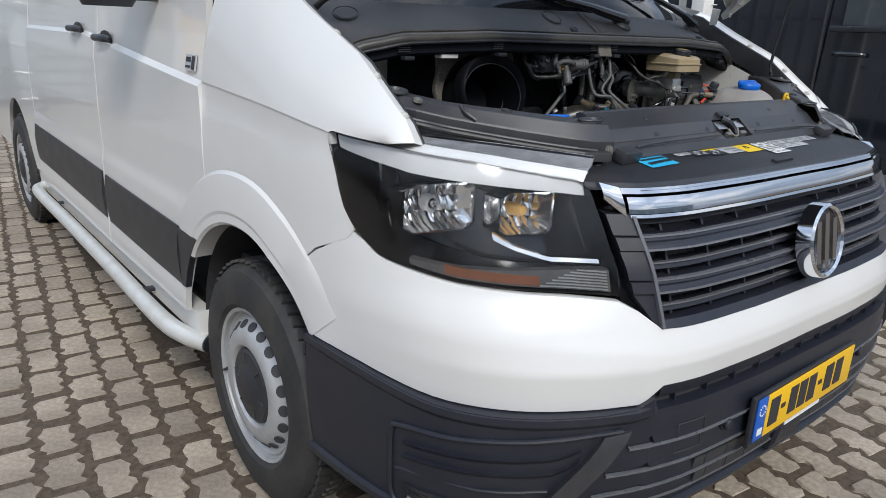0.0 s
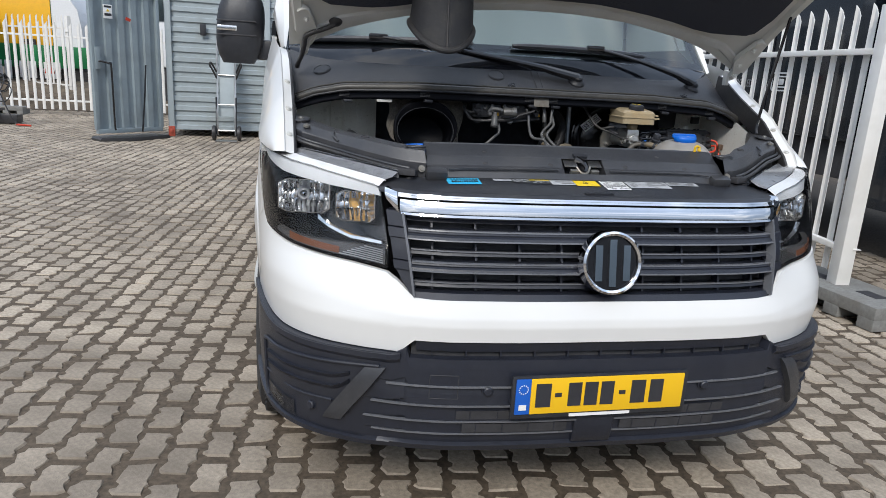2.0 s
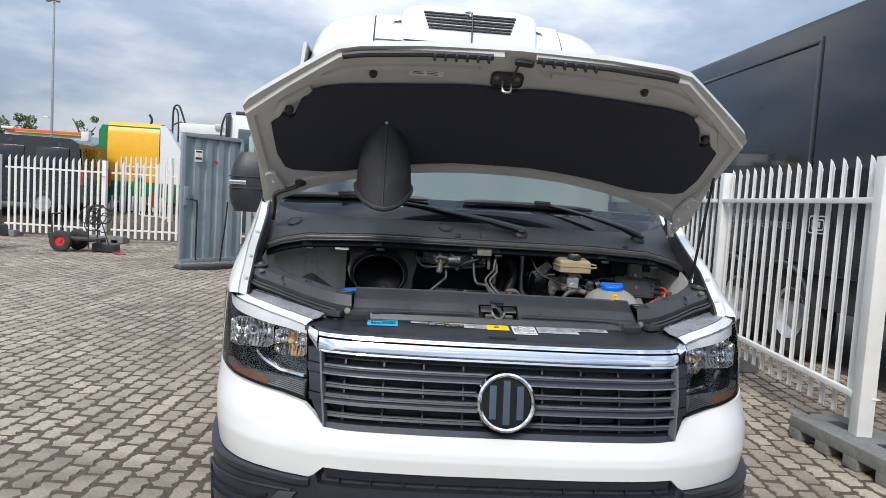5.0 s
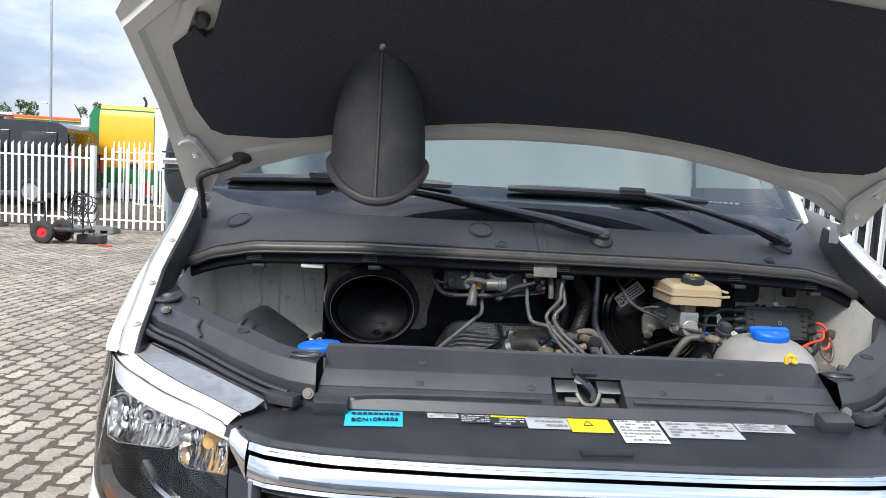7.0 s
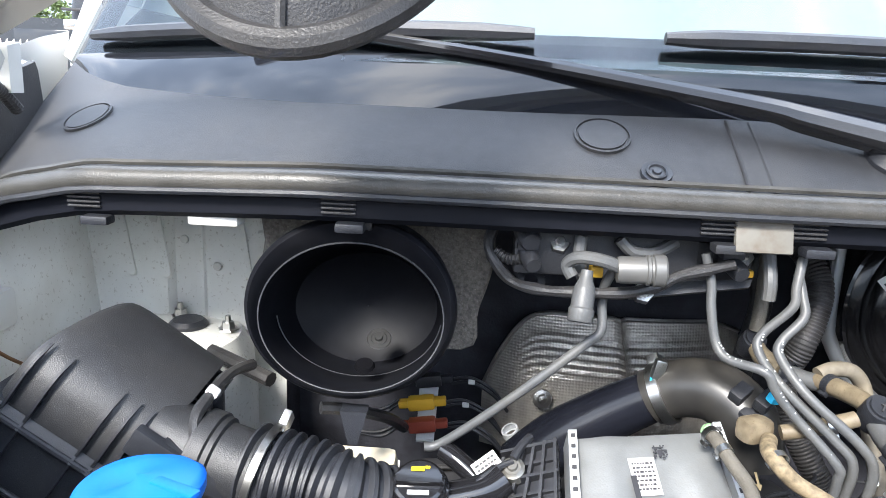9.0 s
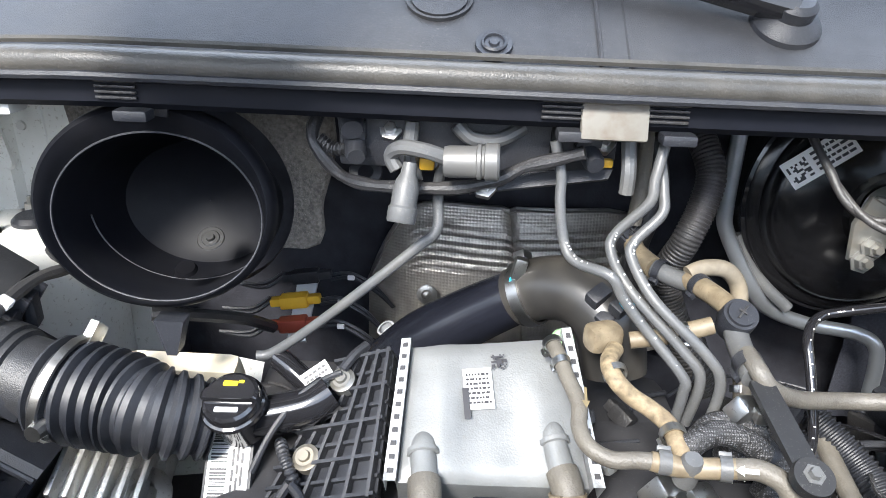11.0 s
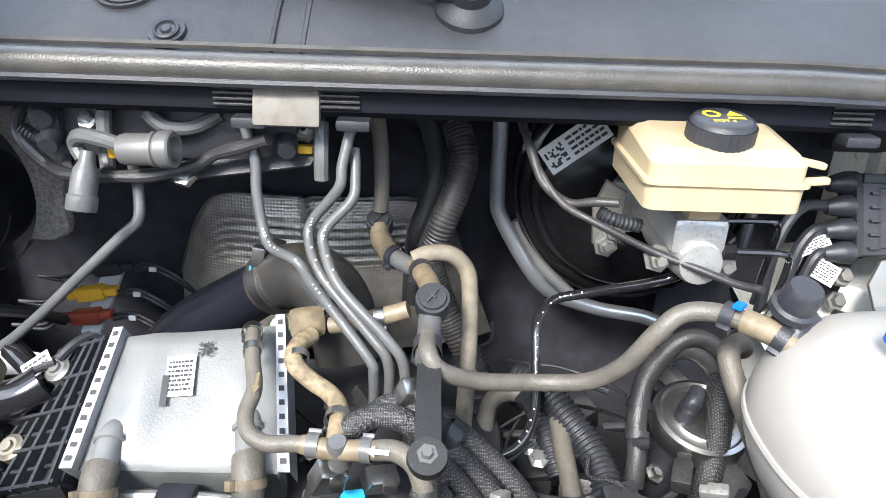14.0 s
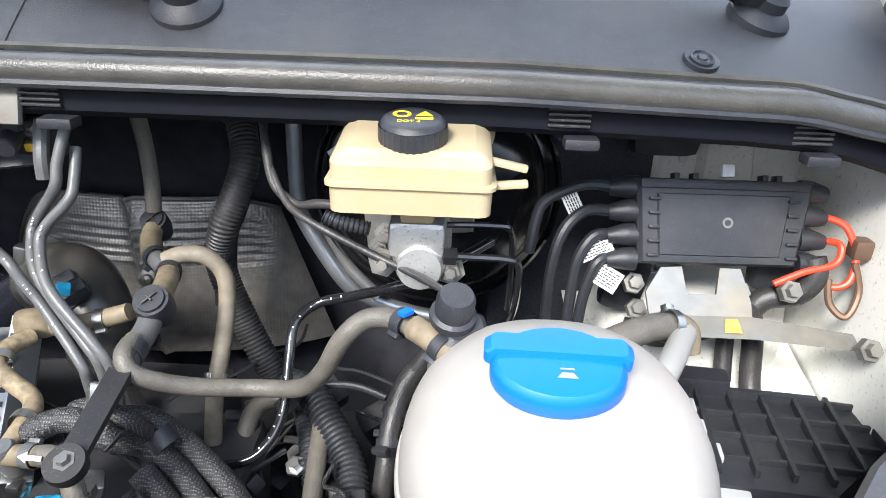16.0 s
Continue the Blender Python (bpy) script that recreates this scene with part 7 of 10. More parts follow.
for a0, a1 in ((.0, .055), (.945, 1.0)):
    m = Mesh()
    m.grid([[cool(a0 + (a1 - a0) * i, j / 12 * 1.0 - .01, .010) for j in range(13)] for i in (0, 1)])
    m.grid([[cool(a0 + (a1 - a0) * i, b, o) for i, o in ((0, -.03), (0, .010), (1, .010), (1, -.03))] for b in (-.01, .99)])
    m.grid([[cool(a0, b, o) for o in (.010, -.03)] for b in (-.01, .99)])
    m.grid([[cool(a1, b, o) for o in (.010, -.03)] for b in (-.01, .99)])
    fl = part("cooler_flange", m, PAPERG, cooler)
    for j in range(11):
        m = Mesh()
        b = .03 + .088 * j
        am_ = (a0 + a1) / 2
        q = [cool(am_ - .014, b, .0112), cool(am_ + .014, b, .0112), cool(am_ + .014, b + .034, .0112), cool(am_ - .014, b + .034, .0112)]
        m.add(q, [(0, 1, 2, 3)])
        part("flange_slot", m, DEEP, fl)
rnd = random.Random(9)
nrm = Vector((-.02, -.55, .83)).normalized()
xr = (cTR - cTL).normalized()
label_tag(cool(.44, .38, .0085), nrm, xr, .027, .040, cooler, PAPER, 7, .0, "cooler_label", "white sticker with small print")
m = Mesh()
f = frame_to(cool(.56, .20, .0085), nrm, xr)
code_square(m, f, .015, rnd, 9)
part("label_code", m, INK, cooler)
m = Mesh()
f = frame_to(cool(.375, .46, .0095), nrm, xr)
m.add([f @ Vector(p) for p in ((-.003, -.018, 0), (.003, -.018, 0), (.003, .012, 0), (-.003, .012, 0))], [(0, 1, 2, 3)])
part("label_bar", m, INK, cooler)
# pipe stubs and their hoses
for a, b in ((.17, .80), (.80, .72)):
    p0, p1 = cool(a, b, .004), cool(a + .02, b + .30, .012)
    m = Mesh()
    m.tube([cool(a - .004, b - .14, -.010), cool(a, b - .06, .001), p0, p0.lerp(p1, .5), p1], [.0095, .0115, .0118, .0116, .0112], 18, 5)
    m.lathe([(.0125, -.003), (.0145, -.002), (.0145, .002), (.0125, .003)], frame_to(p0, p1 - p0), 22)
    st = part("cooler_stub", m, PLATEALU, cooler)
    q = p1 + Vector((.004, -.03, -.045))
    m = Mesh()
    m.tube([p0.lerp(p1, .6), p1, p1.lerp(q, .5), q, q + Vector((0, -.03, -.06))], .0145, 16, 5)
    hs = part("cooler_hose", m, TANHOSE, van, "dusty rubber hose with clamps")
    for t in (.1, .45):
        clamp(p1.lerp(q, t), q - p1, .0155, .008, TAN, hs)
m = Mesh()
m.tube([cool(.1, 1.12, -.02), cool(.35, 1.10, -.02), cool(.7, 1.12, -.02), cool(1.0, 1.2, -.02), cool(1.2, 1.4, -.03)], .0065, 10)
part("steel_pipe", m, STEEL, van, "thin steel coolant pipe")
m = Mesh()
m.box(cool(.48, 1.12, -.014), (.034, .022, .018), None, .004)
part("pipe_clip", m, BLACK, van)
# ribbed black manifold
mT0, mT1, mB0, mB1 = Vector((-.235, .735, 1.055)), Vector((-.178, .722, 1.080)), Vector((-.300, .628, .955)), Vector((-.182, .600, 1.006))


def mani(a, b, o=0.0):
    p = mT0.lerp(mT1, a).lerp(mB0.lerp(mB1, a), b)
    return p + Vector((-.25, -.5, .8)).normalized() * o


m = Mesh()
rows = [[mani(i / 6, j / 8, -.008 - .012 * ((1 - i / 6) ** 2)) for j in range(9)] for i in range(7)]
m.grid(rows)
rp = [c[0] for c in rows] + rows[-1][1:] + [c[-1] for c in reversed(rows[:-1])] + list(reversed(rows[0][1:-1]))
m.grid([rp, [p + Vector((0, .02, -.08)) for p in rp]], close_v=True)
mani_ob = part("intake_manifold", m, BLACK, van, "black plastic manifold with a grid of ribs")
def flat_bar(fn, pts, w, o0, o1):
    """An upright rib along pts of a surface."""
    mm = Mesh()
    n_ = len(pts)
    lo, hi = [], []
    for i, (a, b) in enumerate(pts):
        da, db = pts[min(i + 1, n_ - 1)][0] - pts[max(i - 1, 0)][0], pts[min(i + 1, n_ - 1)][1] - pts[max(i - 1, 0)][1]
        t = (fn(a + da * .01, b + db * .01, 0) - fn(a, b, 0)).normalized()
        up = (fn(a, b, 1) - fn(a, b, 0)).normalized()
        sdv = t.cross(up).normalized() * w / 2
        lo.append([fn(a, b, o0) - sdv, fn(a, b, o1) - sdv, fn(a, b, o1) + sdv, fn(a, b, o0) + sdv])
    mm.grid(lo)
    for e in (0, n_ - 1):
        mm.add(lo[e], [(0, 1, 2, 3)])
    return mm


for k in range(6):
    a = .04 + .184 * k
    part("manifold_rib", flat_bar(mani, [(a, b) for b in frange(0, 1, 6)], .0032, -.022, .004 - .012 * (1 - a) ** 2), BLACK, mani_ob)
for k in range(9):
    b = .02 + .12 * k
    part("manifold_rib", flat_bar(mani, [(a, b) for a in frange(0, 1, 6)], .0032, -.022, .003 - .006 * (k % 2)), BLACK, mani_ob)
for p in ((-.252, .652, 1.000), (-.225, .705, 1.052)):
    m = Mesh()
    m.lathe([(.0, .006), (.005, .006), (.006, .003), (.009, .003), (.011, .001), (.013, .0), (.013, -.012)], frame_to(p, (-.2, -.5, .85)), 20)
    part("cover_bolt", m, BRKT, mani_ob, "pale flanged bolt")
m = Mesh()
m.tube([(-.262, .628, .99), (-.272, .618, .972), (-.258, .61, .962), (-.25, .62, .975), (-.262, .628, .99)], .005, 8)
part("lifting_eye", m, BLACK, mani_ob)
m = Mesh()
m.lathe([(.0, .03), (.035, .026), (.06, .012), (.068, -.02), (.068, -.06)], frame_to((-.235, .575, .93), (0, -.3, .95)), 28)
part("pulley_cover", m, BLACK, van, "rounded black cover")
# white tag on a lead
label_tag((-.250, .715, 1.045), (-.1, -.7, .7), (.75, .35, .45), .030, .026, van, PAPER, 4, .0, "paper_tag", "white paper tag")
m = Mesh()
m.tube([(-.30, .64, .99), (-.285, .66, 1.02), (-.262, .685, 1.045), (-.24, .70, 1.055), (-.225, .705, 1.06)], .0034, 8, 5, wave=.06)
m.tube([(-.225, .71, 1.06), (-.215, .725, 1.068), (-.205, .74, 1.07)], .005, 8)
part("engine_lead", m, BLACK, van, "taped engine lead")
m = Mesh()
m.tube([(-.252, .640, .955), (-.262, .640, .985), (-.272, .652, 1.000), (-.280, .672, .998), (-.282, .685, .98)], .0055, 10, 6, ripple=.12, pitch=.005)
part("corrugated_loom", m, BLACK, van, "black corrugated loom")

# ---- pressure pipe, elbow, heat shield ----
m = Mesh()
m.tube([(-.195, .868, .955), (-.15, .862, 1.005), (-.09, .850, 1.052), (-.045, .834, 1.086)], [.040, .038, .034, .030], 24, 6)
pp = part("pressure_pipe", m, mat("satin_black", (0.010, 0.011, 0.016), 0.25, var=0.1, rvar=0.06), van, "satin black pressure pipe")
m = Mesh()
m.tube([(-.048, .835, 1.083), (-.02, .822, 1.103), (.015, .800, 1.110), (.042, .775, 1.090), (.052, .758, 1.04)], [.034, .035, .036, .036, .034], 24, 7)
elbow = part("pressure_elbow", m, mat("elbow_rubber", (0.026, 0.025, 0.024), 0.34, var=0.2, scale=40, rvar=0.1, dirt=(0.07, 0.062, 0.05), dirt_amt=0.4, dscale=18), van, "black rubber elbow")
clamp((-.036, .829, 1.092), (.75, -.35, .5), .0355, .013, STEEL, elbow)
m = Mesh()
m.box((-.050, .815, 1.128), (.014, .012, .026), Matrix.Rotation(.2, 4, "Y"), .003)
part("clamp_block", m, STEEL, elbow)
for p in ((-.058, .812, 1.110), (-.030, .803, 1.116)):
    m = Mesh()
    m.box(p, (.005, .003, .016), Matrix.Rotation(.1, 4, "Y"))
    part("colour_mark", m, PAPERB, elbow)
m = Mesh()
m.lathe([(.0, .004), (.010, .004), (.012, 0)], frame_to((-.010, .735, 1.09), (0, -.7, .7)), 16)
part("green_plug", m, mat("green_plug", (0.25, 0.42, 0.22), 0.5), van, "small green plug")
m = Mesh()
rows = []
for i in range(49):
    a = i / 48
    r = []
    for j in range(97):
        b = j / 96
        x = -.245 + (.40 + .075 * (1 - j / 96)) * a
        edge_t = 1.116 - .05 * max(0, (abs(a - .55) - .28) / .3) ** 1.6 - .010 * a - .10 * max(0, (.20 - a) / .20) ** 2
        z = .88 + (edge_t - .88) * b
        bulge = .085 * math.sin(math.pi * min(1, .08 + .9 * a)) ** .6 * (1 - (b ** 2) * .30)
        zone = max(0, min(1, (b - .56) / .06)) * max(0, min(1, (.90 - b) / .06)) * max(0, min(1, (a - .12) / .06)) * max(0, min(1, (.93 - a) / .06))
        r.append((x, 1.105 - bulge + .0011 * zone * math.sin(b * 120) + .003 * math.sin(a * 9) * zone - .010 * math.exp(-((a - .5) / .012) ** 2), z))
    rows.append(r)
m.grid(rows)
shield = part("heat_shield", m, FOIL, van, "embossed foil heat shield", sharp=60)
m = Mesh()
m.tube([r[-1] for r in rows], .0035, 6, 2)
part("shield_edge", m, STEEL, shield)
for x, z in ((-.155, .985), (-.02, 1.0)):
    m = Mesh()
    m.lathe([(.0, .006), (.006, .005), (.008, .002), (.014, .001), (.015, 0)], frame_to((x, 1.018, z), (0, -1, .2)), 14)
    part("shield_nut", m, STEEL, shield)
# ---- pipes and hoses ----
PIPEB = [(-.035, .757, 1.285), (-.027, .752, 1.255), (-.026, .745, 1.229), (-.020, .735, 1.195), (-.010, .722, 1.182), (.018, .698, 1.180), (.030, .694, 1.162), (.048, .688, 1.140), (.085, .664, 1.102), (.089, .663, 1.085), (.088, .668, 1.045)]
PIPEC = [(.062, .749, 1.287), (.055, .738, 1.258), (.052, .733, 1.238), (.028, .737, 1.207), (.023, .730, 1.19), (.038, .703, 1.165), (.084, .673, 1.123), (.102, .664, 1.099), (.101, .673, 1.044)]
PIPED = [(.064, .757, 1.268), (.066, .742, 1.245), (.064, .731, 1.228), (.042, .724, 1.204), (.039, .715, 1.19), (.057, .686, 1.163), (.100, .661, 1.127), (.117, .656, 1.100), (.115, .660, 1.047)]
rnd = random.Random(21)
for pts in (PIPEB, PIPEC, PIPED):
    h = hose("vacuum_hose", pts, .0050, GREYHOSE, "thin grey rubber hose with white print", wave=.01)
    m = Mesh()
    for k in range(3, len(pts) - 3):
        for j in range(6):
            if rnd.random() < .45:
                continue
            p = Vector(pts[k]).lerp(Vector(pts[k + 1]), j / 6)
            dd = (Vector(pts[k + 1]) - Vector(pts[k])).normalized()
            f = frame_to(p + Vector((-.05, -.65, .75)).normalized() * .0053, Vector((-.05, -.65, .75)), dd)
            m.add([f @ Vector(q) for q in ((-.0009, -.0009, 0), (.0009, -.0009, 0), (.0009, .0009, 0), (-.0009, .0009, 0))], [(0, 1, 2, 3)])
    part("hose_print", m, PAPERG, h)["kind"] = "stuff"
hose("vacuum_hose", [(-.128, .735, 1.275), (-.138, .748, 1.25), (-.139, .752, 1.225), (-.139, .743, 1.198), (-.155, .741, 1.182), (-.206, .741, 1.135), (-.260, .748, 1.085), (-.305, .753, 1.048), (-.322, .752, 1.044)], .0052, GREYHOSE, "thin grey rubber hose")
hose("heater_hose", [(.150, .95, 1.262), (.160, .930, 1.248), (.169, .906, 1.216), (.160, .890, 1.18), (.145, .880, 1.142), (.134, .890, 1.09), (.16, .88, 1.02), (.20, .86, .95)], .0165, RUBBER, "black corrugated heater hose", n=18, ripple=.035, pitch=.0045)
hose("heater_hose", [(.105, 1.05, 1.235), (.125, 1.03, 1.225), (.138, .995, 1.175), (.128, .980, 1.13), (.115, .967, 1.09), (.11, .96, 1.0)], .015, RUBBER, "black heater hose", n=16)
hose("heater_hose", [(.075, .86, 1.275), (.078, .862, 1.24), (.079, .862, 1.20), (.077, .861, 1.168)], .0085, TANHOSE, "dusty heater hose")
hose("coolant_pipe", [(.212, .957, 1.29), (.213, .957, 1.24), (.214, .954, 1.16), (.222, .952, 1.125), (.267, .945, 1.052), (.30, .955, 1.02), (.36, .965, .995), (.43, .96, .985), (.455, .95, .965), (.46, .945, .90)], .0096, ZINC, "grey zinc-plated pipe", n=16)
hose("brake_hose_cover", [(.24, .965, 1.12), (.27, .955, 1.07), (.315, .94, 1.03)], .008, GREYHOSE)
hose("vacuum_line", [(.445, .80, 1.175), (.40, .76, 1.163), (.363, .745, 1.150), (.30, .785, 1.112), (.268, .790, 1.100), (.249, .770, 1.088), (.247, .745, 1.06), (.246, .715, 1.020), (.235, .690, .998), (.211, .678, .985), (.15, .67, .975)], .0052, GLOSSB, "glossy black vacuum line")
# main coolant hose across the bay
H = [(.137, .664, 1.128), (.138, .640, 1.126), (.150, .634, 1.112), (.185, .650, 1.092), (.235, .668, 1.080), (.280, .655, 1.092), (.304, .637, 1.122), (.322, .626, 1.160), (.340, .628, 1.178), (.362, .622, 1.184), (.385, .603, 1.186)]
hose("coolant_hose", H, .0080, TANHOSE, "thick grey-brown coolant hose", n=18)
big = hose("hose_coupling", [(.380, .607, 1.186), (.398, .590, 1.184), (.415, .572, 1.176)], .0098, TAN, "dirty quick coupling", n=18)
clamp((.372, .613, 1.186), (.6, -.6, 0), .0104, .010, BLACK, big)
clamp((.402, .586, 1.183), (.6, -.6, -.2), .0108, .009, BLACK, big)
m = Mesh()
m.box((.374, .606, 1.199), (.010, .007, .003), Matrix.Rotation(.8, 4, "Z"))
part("blue_clip", m, BLUECAP, big)
# tee with black round top
def round_tee(p, r, nrm):
    m = Mesh()
    f = frame_to(p, nrm)
    m.lathe([(.0, .004), (r * .75, .004), (r * .78, .001), (r * .95, .001), (r, -.004), (r, -.018), (r * .8, -.03)], f, 24)
    t = part("hose_tee", m, BLACK, van, "black plastic hose tee")
    m = Mesh()
    m.box(f @ Vector((0, 0, .006)), (r * 1.0, r * .12, .002), f.to_3x3().to_4x4(), .001)
    m.box(f @ Vector((0, 0, .006)), (r * .12, r * .5, .002), f.to_3x3().to_4x4(), .001)
    part("tee_mark", m, RUBBER, t)
    return t


round_tee((.140, .697, 1.148), .0165, (0, -.55, .8))
round_tee((.076, .858, 1.158), .015, (0, -.6, .75))
hose("tee_body", [(.138, .705, 1.135), (.138, .685, 1.125), (.137, .660, 1.120), (.137, .642, 1.117)], [.0105, .011, .0108, .0105], GREYHOSE, "grey hose tee body", n=16)
clamp((.137, .655, 1.121), (0, -1, -.1), .0122, .014, BLACK)
hose("tan_coupling", [(.077, .855, 1.150), (.080, .838, 1.142), (.092, .812, 1.138)], [.010, .0115, .0115], TAN, "dirty tan coupling", n=14)
hose("tan_coupling", [(.092, .812, 1.138), (.108, .796, 1.135), (.122, .782, 1.136)], .010, GREYHOSE, n=14)
clamp((.098, .806, 1.137), (.5, -.6, 0), .012, .008, BLACK)
hose("tan_coupling", [(.120, .785, 1.138), (.128, .765, 1.140), (.136, .735, 1.142), (.139, .712, 1.143)], [.0095, .0108, .0105, .0100], TAN, "dirty tan coupling", n=16)
clamp((.127, .768, 1.140), (.25, -1, 0), .0115, .009, BLACK)
hose("bypass_hose", [(.118, .782, 1.146), (.135, .786, 1.152), (.158, .788, 1.150), (.174, .788, 1.132), (.178, .780, 1.105), (.178, .755, 1.07), (.176, .725, 1.03), (.174, .71, .98)], .0088, mat("pale_hose", (0.15, 0.13, 0.10), 0.65, var=0.25, scale=90, dirt=(0.28, 0.23, 0.155), dirt_amt=0.55, dscale=28), "pale dusty bypass hose", n=16)
# long tee at the cooler's side
hose("bypass_hose", [(.118, .700, 1.134), (.095, .700, 1.126), (.070, .698, 1.120), (.045, .700, 1.114)], [.0082, .0088, .0082, .0080], TAN, "dirty tan coolant stub", n=16)
clamp((.092, .699, 1.125), (-1, 0, -.2), .0096, .009, STEEL)
m = Mesh()
m.box((.022, .708, 1.112), (.034, .024, .026), Matrix.Rotation(.35, 4, "Z"), .008)
part("tan_junction", m, TAN, van, "dirty tan junction block")
hose("coolant_hose", [(.030, .690, 1.110), (.020, .668, 1.110), (.022, .648, 1.106), (.036, .643, 1.093), (.054, .636, 1.084), (.064, .620, 1.082), (.066, .600, 1.080), (.066, .578, 1.076)], .0080, mat("speckled_hose", (0.20, 0.155, 0.095), 0.7, var=0.45, scale=160, dirt=(0.16, 0.12, 0.08), dirt_amt=0.5, dscale=50), "speckled dusty hose", n=16)
clamp((.065, .606, 1.081), (0, -1, 0), .0105, .009, STEEL)
hose("coolant_hose", [(-.027, .700, 1.108), (-.024, .686, 1.108), (-.018, .660, 1.100), (-.010, .632, 1.090), (-.012, .610, 1.082), (-.006, .592, 1.077), (.010, .582, 1.074), (.030, .580, 1.076), (.046, .578, 1.077)], .0070, TANHOSE, "dusty brown hose with an arrow", n=16)
clamp((-.026, .694, 1.108), (.1, -1, 0), .0095, .008, STEEL)
m = Mesh()
f = frame_to((-.006, .626, 1.1000), (.1, -.5, .85), (0, -1, -.3))
m.add([f @ Vector(p) for p in ((-.010, -.0012, 0), (.002, -.0012, 0), (.002, -.0035, 0), (.009, 0, 0), (.002, .0035, 0), (.002, .0012, 0), (-.010, .0012, 0))], [tuple(range(7))])
part("arrow_mark", m, mat("faded_arrow", (0.13, 0.10, 0.05), 0.6), van)
hose("hose_joint", [(.040, .579, 1.077), (.056, .576, 1.076), (.072, .573, 1.077), (.088, .570, 1.080), (.102, .566, 1.084)], [.0078, .0086, .0082, .0086, .0080], TAN, "dirty tan hose joint", n=16)
clamp((.050, .578, 1.077), (1, -.1, 0), .0094, .010, GREYHOSE)
clamp((.094, .568, 1.082), (1, -.2, .1), .0094, .009, GREYHOSE)
m = Mesh()
m.lathe([(.0, .010), (.007, .010), (.009, .006), (.010, -.02)], frame_to((.070, .574, 1.078), (0, -.3, .95)), 16)
part("joint_tee", m, GREYHOSE, van)
m = Mesh()
f = frame_to((.104, .553, 1.0935), (0, -.75, .65), (1, -.2, .1))
m.add([f @ Vector(p) for p in ((-.010, 0, 0), (-.003, .004, 0), (-.003, .0018, 0), (.008, .0018, 0), (.008, -.0018, 0), (-.003, -.0018, 0), (-.003, -.004, 0))], [tuple(range(7))])
part("arrow_mark", m, PAPER, van)
hose("coolant_hose", [(.102, .566, 1.084), (.118, .560, 1.088), (.134, .548, 1.082), (.142, .535, 1.05), (.145, .53, .99)], .0084, TANHOSE, "dusty brown hose", n=16)
# support strap with ring end
m = Mesh()
for w0, w1 in (((.139, .632, 1.118), (.141, .548, 1.104)),):
    a, b = Vector(w0), Vector(w1)
    m.add([a + Vector((-.010, 0, .003)), a + Vector((.010, 0, .003)), b + Vector((.010, 0, .003)), b + Vector((-.010, 0, .003)), a + Vector((-.010, 0, -.003)), a + Vector((.010, 0, -.003)), b + Vector((.010, 0, -.003)), b + Vector((-.010, 0, -.003))], [(0, 1, 2, 3), (4, 5, 6, 7), (0, 1, 5, 4), (1, 2, 6, 5), (2, 3, 7, 6), (3, 0, 4, 7)])
m.lathe([(.006, .005), (.0145, .005), (.0155, 0), (.0145, -.005), (.006, -.005)], frame_to((.141, .537, 1.103), (0, -.45, .9)), 24)
strap = part("support_strap", m, mat("matt_black", (0.013, 0.013, 0.014), 0.55, var=0.15, scale=80, speck=0.1, sscale=400), van, "black support strap with a ring end")
m = Mesh()
m.lathe([(.0, .007), (.004, .007), (.005, .003), (.008, .003), (.009, -.002)], frame_to((.141, .537, 1.106), (0, -.45, .9)), 6)
part("strap_bolt", m, GREYHOSE, strap)
# braided sleeves
for pts, r in (([(.060, .600, 1.055), (.075, .597, 1.078), (.098, .606, 1.086), (.122, .604, 1.082), (.140, .60, 1.07)], .0105), ([(.085, .618, 1.06), (.10, .622, 1.082), (.118, .622, 1.085), (.14, .62, 1.078), (.15, .63, 1.055)], .009),
               ([(.118, .655, 1.050), (.140, .660, 1.046), (.167, .655, 1.030), (.198, .641, 1.010), (.224, .627, .988), (.25, .60, .955)], .0120), ([(.120, .632, 1.044), (.145, .636, 1.038), (.172, .628, 1.020), (.200, .612, .996), (.225, .595, .965)], .0115), ([(.150, .612, 1.03), (.170, .602, 1.012), (.192, .588, .985), (.21, .57, .95)], .0115), ([(.148, .58, 1.03), (.165, .575, 1.01), (.185, .57, .985), (.2, .56, .95)], .010)):
    hose("braided_loom", pts, r, BRAID, "braided black loom", n=14)
clamp((.160, .638, 1.043), (.6, -.3, -.6), .0125, .016, BLACK, None, False)
# corrugated and tan hoses by the filter
hose("corrugated_loom", [(.232, .790, 1.000), (.261, .772, 1.000), (.287, .741, .984), (.311, .706, .965), (.322, .663, .945), (.326, .62, .92)], .0155, BLACK, "black corrugated loom", n=18, ripple=.08, pitch=.0058)
hose("corrugated_loom", [(.236, .80, .985), (.252, .772, .98), (.266, .735, .962), (.276, .70, .94)], .0115, BLACK, "black corrugated loom", n=16, ripple=.08, pitch=.0052)
hose("drain_hose", [(.262, .778, .992), (.275, .760, .986), (.279, .711, .970), (.282, .656, .952), (.283, .61, .93)], .0100, TANHOSE, "dusty pale hose", n=14)
hose("drain_hose", [(.196, .70, .94), (.198, .731, .970), (.204, .758, .987), (.223, .772, .992), (.245, .770, .990), (.268, .764, .985)], .0100, TANHOSE, "dusty drain hose", n=14)
hose("wire_sleeve", [(.18, .80, .96), (.21, .79, .975), (.25, .795, .99), (.30, .80, .992), (.34, .79, .985)], .0045, BLACK, "thin black loom", n=10)
